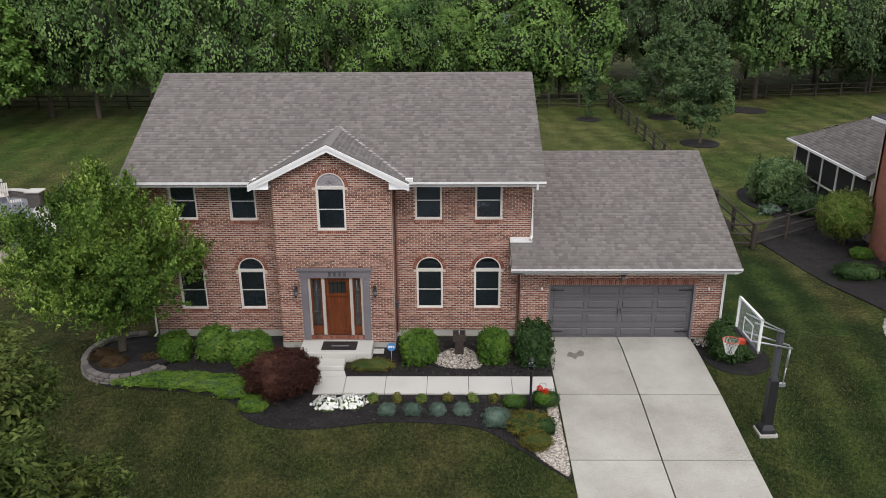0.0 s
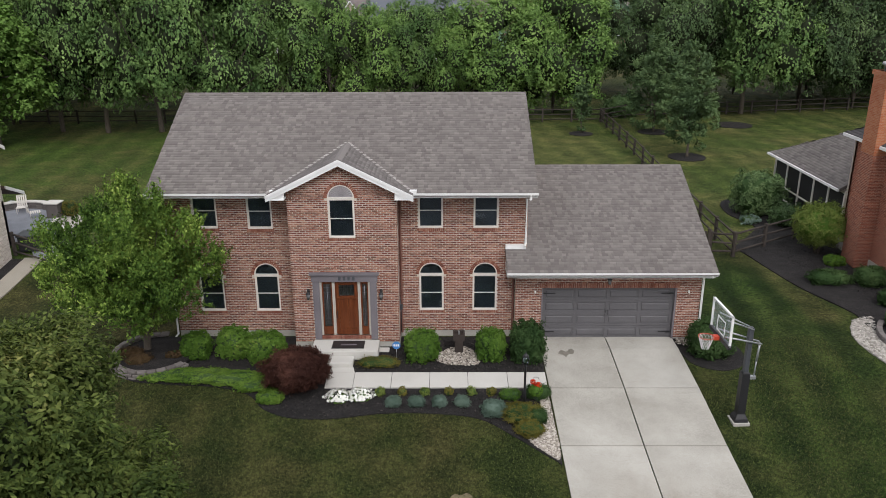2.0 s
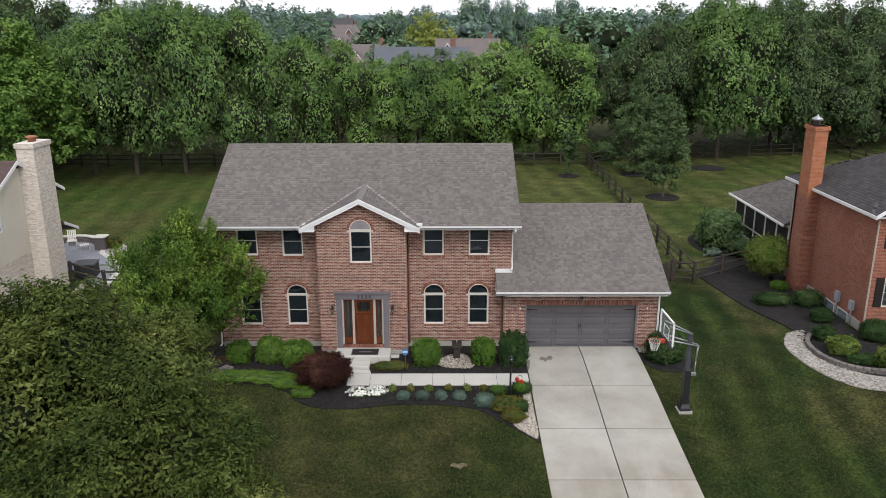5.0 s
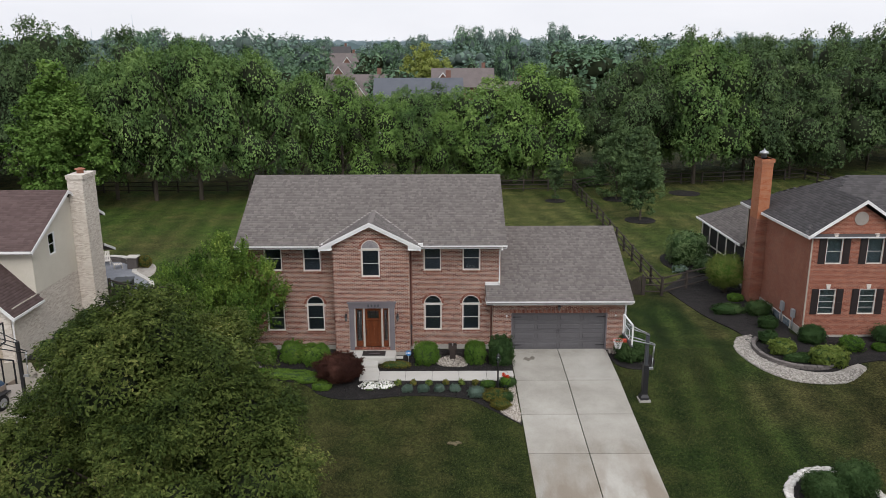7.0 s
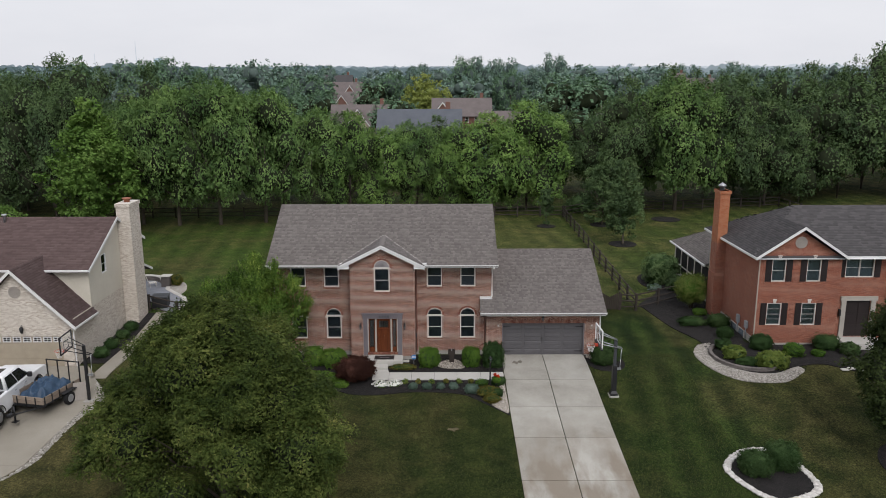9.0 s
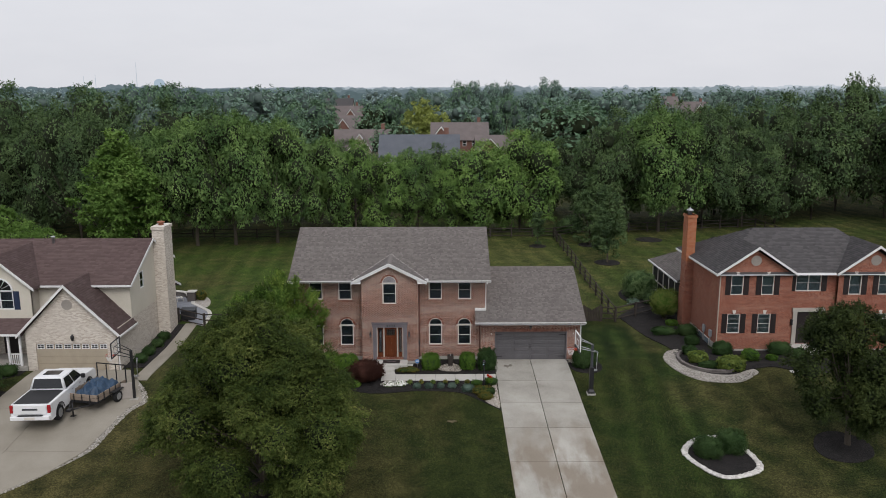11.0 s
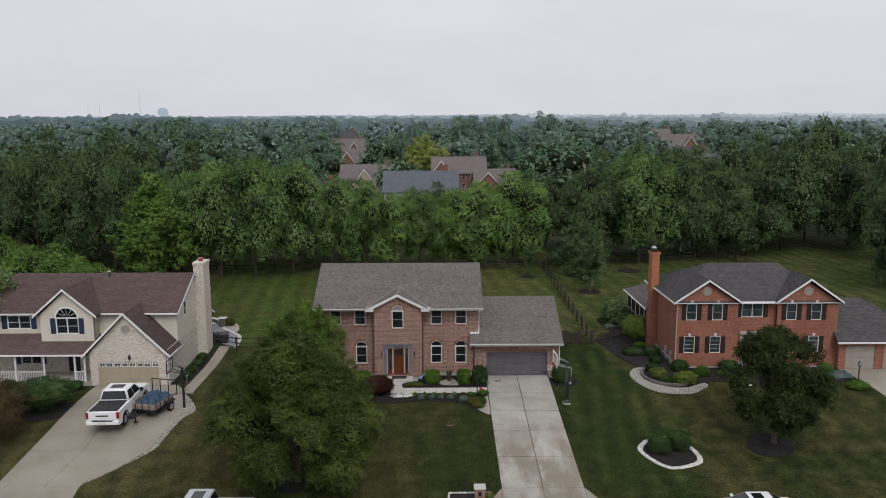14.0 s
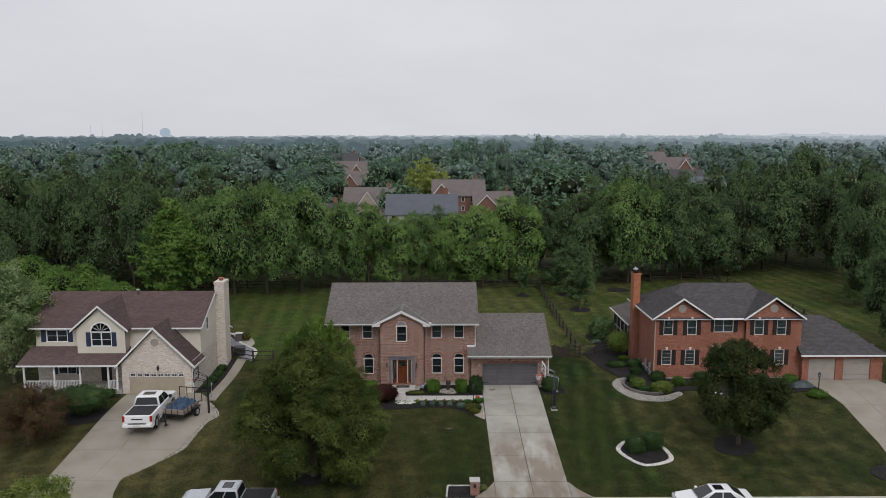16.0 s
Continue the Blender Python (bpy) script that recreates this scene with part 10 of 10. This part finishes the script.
tree("yellow_tree", "large yellow-green round tree among the far houses", (-8.3, 172.0), 16.2, (6.6, 6.4), 1.0, M_LEAF_PALEGOLD, (0.5, 0.32), 110, 9, 9, 1.25, 0.3, seed=210, lump=0.25)
tree("spruce", "dark pointed spruce among distant trees", (-113.8, 200.0), 20.5, (5.4, 5.4), 0.5, M_LEAF_LIGHTHAZE, (0.8, 0.35), 90, 8, 7, 1.5, 0.3, cone=0.7, seed=211)



def far_crown(seed, boughs, sprays, leaf, bough_r):
    """A light crown of unit height and width for trees far away: leafy boughs heaped on a few limbs, the hidden underside left out."""
    rng = np.random.default_rng(seed)
    v, f, _ = spray_crown(rng, boughs, sprays, 4, (0.52, 0.52, 0.46), bough_r, leaf, 0.4, 0.12, 0.0, seed * 0.37, 0.68, 0.6, 0.06, 0.8, 0.55, 0.12, 13, 0.36, 1.6, 0.2, 0.70)
    seen = v[f].mean(axis=1)[:, 2] > -0.3
    return v + np.array([0, 0, 0.54]), f[seen], int(np.sum(seen[-13 * len(BALL[1]):]))


FAR_SHAPES = [far_crown(900 + k, 130, 7, (0.034, 0.022), 0.08) for k in range(4)]
FAR_ME = [[crown_mesh("crown", v, f, m, n, M_HAZY_CROWN_SHADE) for v, f, n in FAR_SHAPES] for m in (M_LEAF_LIGHTHAZE, M_LEAF_HAZE)]
FAR_STEM = bmesh.new()
tube(FAR_STEM, [(0, 0, -0.02), (0, 0, 0.3), (0.01, 0, 0.6)], [0.022, 0.016, 0.006], 6)
FAR_STEM = mesh_of("trunk", FAR_STEM, M_BARK)
# tall trees that stand out among the far houses
for k, (x, y, h, wide) in enumerate(((-42.9, 190, 15.8, 17.0), (-45.7, 170, 13.7, 8.0), (-48.6, 262, 17.5, 11.0), (-18.0, 182, 16.9, 11.0), (-12.7, 262, 19.9, 13.3), (4.1, 230, 20.7, 12.0), (9.9, 250, 21.8, 12.0),
                                     (21.6, 280, 22.6, 12.0), (28.7, 240, 18.2, 12.4), (39.5, 260, 22.4, 13.3), (34.5, 172, 15.2, 16.4), (91.8, 302, 19.4, 12.6), (103.5, 304, 20.1, 12.6), (123.3, 300, 20.0, 16.3),
                                     (110.3, 222, 16.1, 11.6), (-108.5, 230, 21.4, 14.0), (-97.8, 232, 21.8, 18.0), (-75.8, 200, 17.7, 10.7), (-74.3, 252, 18.9, 17.2), (-55.6, 210, 16.7, 11.1), (63.5, 260, 16.7, 15.5), (17.2, 192, 16.5, 10.3))):
    root = thing("tree", "tall green tree among the far houses", "tree", (x, y, land(x, y)), 71 * k % 360, "trees among the far houses")
    hang(new("trunk", FAR_STEM), root, Matrix.Diagonal((h, h, h, 1)))
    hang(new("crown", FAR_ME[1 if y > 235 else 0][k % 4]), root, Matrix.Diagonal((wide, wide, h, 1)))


def far_woods(label, y0, y1, n, hmin, hmax, mat, seed, clear=(), rise=0.0, half=0.62, boughs=44, sprays=7, leaf=0.07):
    """Woods too far to count: many crowns as one mass, in taller and lower stands."""
    rng = np.random.default_rng(seed)
    shapes = [far_crown(seed * 10 + k, boughs, sprays, (leaf, leaf * 0.62), 0.15 if boughs < 40 else 0.11) for k in range(6)]
    V, F, inner = [], [], []
    count = 0
    for i in range(n):
        y = math.sqrt(rng.uniform(y0 * y0, y1 * y1))
        x = -3.8 + rng.uniform(-half, half) * (y + 75)
        stand = noise.noise(Vector((x / 45, y / 60, seed)))
        h = hmin + (hmax - hmin) * min(1, max(0, 0.45 + 0.9 * stand + 0.35 * rng.normal()))
        if any(abs(x - cx) < cw and cy - 48 < y < cy + 13 for cx, cy, cw in clear):
            continue
        if any(abs(x - cx) < cw + 1 and cy - (45 if cy < 200 else 70) < y < cy for cx, cy, cw in clear):
            h *= 0.5
        a = rng.uniform(0, 6.28)
        ca, sa = math.cos(a), math.sin(a)
        w = h * rng.uniform(0.75, 1.1)
        v, f, shade_faces = shapes[i % 6]
        inner += [0] * (len(f) - shade_faces) + [1] * shade_faces
        v = np.stack([(v[:, 0] * ca - v[:, 1] * sa) * w, (v[:, 0] * sa + v[:, 1] * ca) * w, v[:, 2] * h], axis=1)
        V.append(v + np.array([x, y, land(x, y) + rise * ease(y0, y1, y)]))
        F.append(f + count)
        count += len(v)
    me = np_mesh("woods", np.concatenate(V), np.concatenate(F), mat)
    me.materials.append(M_CROWN_SHADE if y1 < 200 else M_HAZY_CROWN_SHADE)
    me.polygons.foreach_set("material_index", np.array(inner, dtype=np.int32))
    ob = new("woods", me)
    return tagged(ob, label, "woods", kind="stuff")


CLEAR = [(-7.6, 98, 8.5), (-21.6, 130, 7), (1.8, 158, 9), (12.6, 150, 9), (-33.4, 215, 7), (-40.5, 250, 8), (-49.0, 300, 7),
         (96.9, 265, 9), (90.6, 205, 9), (93.9, 285, 6), (-8.1, 172, 7)]
# Each farther belt takes a hazier leaf colour.
far_woods("mixed green woods between the far houses", 78, 190, 140, 8.0, 14.5, M_LEAF_LIGHTHAZE, 61, CLEAR, 0, 0.62, 66, 4, 0.050)
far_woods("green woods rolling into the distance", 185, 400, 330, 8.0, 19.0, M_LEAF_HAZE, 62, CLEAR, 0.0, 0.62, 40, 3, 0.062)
far_woods("distant woods before the horizon, their haze in the leaf colour", 390, 640, 420, 8.0, 19.0, M_LEAF_BLUEHAZE, 63, (), 2.0, 0.64, 24, 2, 0.085)


def ridge_backdrop(y, left, right, colour, label, seed, crowns=6.0, fade=None):
    """A wooded ridge on the horizon, its bright haze put into a glowing colour; left and right are its heights at the
    two ends of the view.
    """
    rng = np.random.default_rng(seed)
    m, nt, bsdf = start_mat("hazy_ridge_glow")
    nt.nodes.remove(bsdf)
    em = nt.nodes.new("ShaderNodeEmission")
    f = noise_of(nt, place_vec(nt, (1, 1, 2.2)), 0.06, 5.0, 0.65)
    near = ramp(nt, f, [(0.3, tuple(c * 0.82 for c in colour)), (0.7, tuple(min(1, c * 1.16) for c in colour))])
    # fade is the paler haze, coloured in towards the right.
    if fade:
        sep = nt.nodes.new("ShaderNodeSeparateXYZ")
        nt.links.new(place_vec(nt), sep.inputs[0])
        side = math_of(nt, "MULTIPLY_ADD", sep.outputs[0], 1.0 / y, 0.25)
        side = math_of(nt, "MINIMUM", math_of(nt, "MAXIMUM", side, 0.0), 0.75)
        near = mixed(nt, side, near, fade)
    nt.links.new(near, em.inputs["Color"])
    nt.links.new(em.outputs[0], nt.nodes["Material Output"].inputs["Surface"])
    half = y * 0.8
    n = 1600
    xs = np.linspace(-half, half, n + 1)
    top = left + (right - left) * np.clip(0.5 + 0.5 * xs / (0.58 * y), -0.1, 1.1)
    top += 0.10 * top * np.array([noise.noise(Vector((x / y * 9, seed, 0))) for x in xs])
    hump = np.zeros(n + 1)
    for c in rng.uniform(-half, half, int(2 * half / 6)):
        r = rng.uniform(4.5, 9.0) * (0.7 + y / 3000)
        big = noise.noise(Vector((c / 90, seed, 3))) > 0.28
        h = crowns * rng.uniform(0.25, 0.9) * (1.9 if big else 1.0)
        e = 1 - ((xs - c) / r) ** 2
        hump = np.maximum(hump, h * np.sqrt(np.maximum(0, e)))
    verts, faces = [], []
    for k in range(n + 1):
        x = xs[k]
        yy = y + 0.05 * abs(x)
        verts += [(x, yy, -10), (x, yy, top[k] + hump[k]), (x, yy + 60, -10)]
        if k:
            a = 3 * (k - 1)
            faces += [(a, a + 3, a + 4, a + 1), (a + 1, a + 4, a + 5, a + 2)]
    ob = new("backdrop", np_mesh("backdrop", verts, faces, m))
    return tagged(ob, label, "distant ridge", kind="structure")


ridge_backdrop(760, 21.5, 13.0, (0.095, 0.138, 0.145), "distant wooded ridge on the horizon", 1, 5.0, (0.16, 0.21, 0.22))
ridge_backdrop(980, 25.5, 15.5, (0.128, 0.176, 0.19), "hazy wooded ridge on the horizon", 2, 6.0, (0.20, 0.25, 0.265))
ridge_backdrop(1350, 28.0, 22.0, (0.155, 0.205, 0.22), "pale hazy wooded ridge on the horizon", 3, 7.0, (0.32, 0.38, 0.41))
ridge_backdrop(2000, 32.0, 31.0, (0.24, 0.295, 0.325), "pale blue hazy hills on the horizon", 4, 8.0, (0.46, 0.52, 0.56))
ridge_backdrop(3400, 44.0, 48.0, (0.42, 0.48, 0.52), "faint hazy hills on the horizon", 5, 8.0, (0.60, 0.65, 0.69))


def haze_glow(name, colour):
    # The haze over a far thing is given as a pale glow of its own.
    m, nt, bsdf = start_mat(name)
    nt.nodes.remove(bsdf)
    em = nt.nodes.new("ShaderNodeEmission")
    f = noise_of(nt, place_vec(nt), 0.1, 3.0)
    nt.links.new(ramp(nt, f, [(0.3, tuple(c * 0.96 for c in colour)), (0.7, colour)]), em.inputs["Color"])
    nt.links.new(em.outputs[0], nt.nodes["Material Output"].inputs["Surface"])
    return m


def water_tower():
    root = thing("water_tower", "pale blue water tower on the hazy horizon", "water tower", (-722, 1990, 0.8))
    bm = bmesh.new()
    lathe(bm, [(4.5, 0), (3, 12), (3, 37)], 16)
    part("shaft", bm, M_PALE, root)
    bm = bmesh.new()
    lathe(bm, [(3, 34), (8, 38), (13, 43), (13.5, 48), (11.5, 54), (6, 58), (1, 59)], 24)
    part("tank", bm, M_PALE, root)


M_PALE = haze_glow("hazy_tower_glow", (0.40, 0.50, 0.58))
water_tower()
for x, h in ((-935, 117), (-1062, 80), (-1098, 77)):
    bm = bmesh.new()
    tube(bm, [(0, 0, 0), (0, 0, h)], [1.6, 0.6], 4)
    single("radio_mast", bm, haze_glow("hazy_mast_glow", (0.50, 0.56, 0.61)), "thin grey radio mast on the horizon", "radio mast", pose(x, 2400, 0.8), group="radio masts")


# ---- grass ----
def grass(label, x0, x1, y0, y1, n, seed, avoid):
    """Short blades over the nearest lawn, as one mass."""
    rng = np.random.default_rng(seed)
    x = rng.uniform(x0, x1, n)
    y = rng.uniform(y0, y1, n)
    keep = np.ones(n, dtype=bool)
    for poly in avoid:
        inside = np.zeros(n, dtype=bool)
        j = len(poly) - 1
        for i in range(len(poly)):
            (ax, ay), (bx, by) = poly[i], poly[j]
            if ay != by:
                inside ^= ((ay > y) != (by > y)) & (x < (bx - ax) * (y - ay) / (by - ay) + ax)
            j = i
        keep &= ~inside
    x, y = x[keep], y[keep]
    z = np.array([land(a, b) for a, b in zip(x, y)])
    k = len(x)
    a = rng.uniform(0, 6.28, k)
    h = rng.uniform(0.035, 0.075, k)
    w = rng.uniform(0.006, 0.013, k)
    lean = rng.normal(size=(k, 2)) * 0.03
    p = np.stack([x, y, z], axis=1)
    s = np.stack([np.cos(a) * w, np.sin(a) * w, np.zeros(k)], axis=1)
    tip = p + np.stack([lean[:, 0], lean[:, 1], h], axis=1)
    v = np.stack([p - s, p + s, tip], axis=1).reshape(-1, 3)
    ob = new("grass", np_mesh("grass", v, np.arange(3 * k).reshape(k, 3), M_BLADE))
    tagged(ob, label, "grass", kind="stuff")


def blade_mat():
    m, nt, bsdf = start_mat("grass_blade")
    vec = place_vec(nt)
    big = noise_of(nt, vec, 0.16, 4.0)
    mid = noise_of(nt, vec, 0.9, 5.0, 0.6)
    r = piece_random(nt)
    green = ramp(nt, r, [(0.0, (0.012, 0.022, 0.005)), (0.6, (0.047, 0.067, 0.016)), (1.0, (0.125, 0.146, 0.042))])
    dry = ramp(nt, r, [(0.0, (0.026, 0.029, 0.010)), (0.6, (0.072, 0.070, 0.024)), (1.0, (0.15, 0.135, 0.055))])
    amount = math_of(nt, "MULTIPLY", math_of(nt, "SUBTRACT", math_of(nt, "ADD", big, math_of(nt, "MULTIPLY", mid, 0.6)), 0.70), 2.8)
    amount = math_of(nt, "MINIMUM", math_of(nt, "MAXIMUM", amount, 0.0), 0.75)
    nt.links.new(mixed(nt, amount, green, dry), bsdf.inputs["Base Color"])
    bsdf.inputs["Roughness"].default_value = 0.7
    bsdf.inputs["Specular IOR Level"].default_value = 0.2
    return m


M_BLADE = blade_mat()
HOUSE_BED = [(-15.4, 0.2), (-15.5, -1.8), (-14.3, -3.1), (-11.4, -3.4), (-10.1, -3.85), (-9.5, -4.6), (-8.5, -5.05), (-7.2, -5.1), (-5.6, -4.83), (-4.0, -4.83), (-2.5, -5.1), (-1.45, -5.95), (-0.3, -7.05), (-0.1, 0.2)]
DRIVE = [(-0.12, 0.2), (4.95, 0.2), (4.95, -16.6), (6.3, -18.6), (-1.5, -18.6), (-0.12, -16.6)]
SIDE_BED = [(4.95, 0.2), (4.95, -1.5), (5.4, -2.2), (6.3, -2.45), (7.1, -1.9), (7.2, 0.2)]
MAIL_BED = [(-3.4, -17.0), (-0.5, -16.95), (-0.9, -18.6), (-3.5, -18.6)]
grass("short mown grass blades on the front lawn", -22.0, 10.5, -18.4, 0.0, 260000, 5, [HOUSE_BED, DRIVE, SIDE_BED, MAIL_BED])
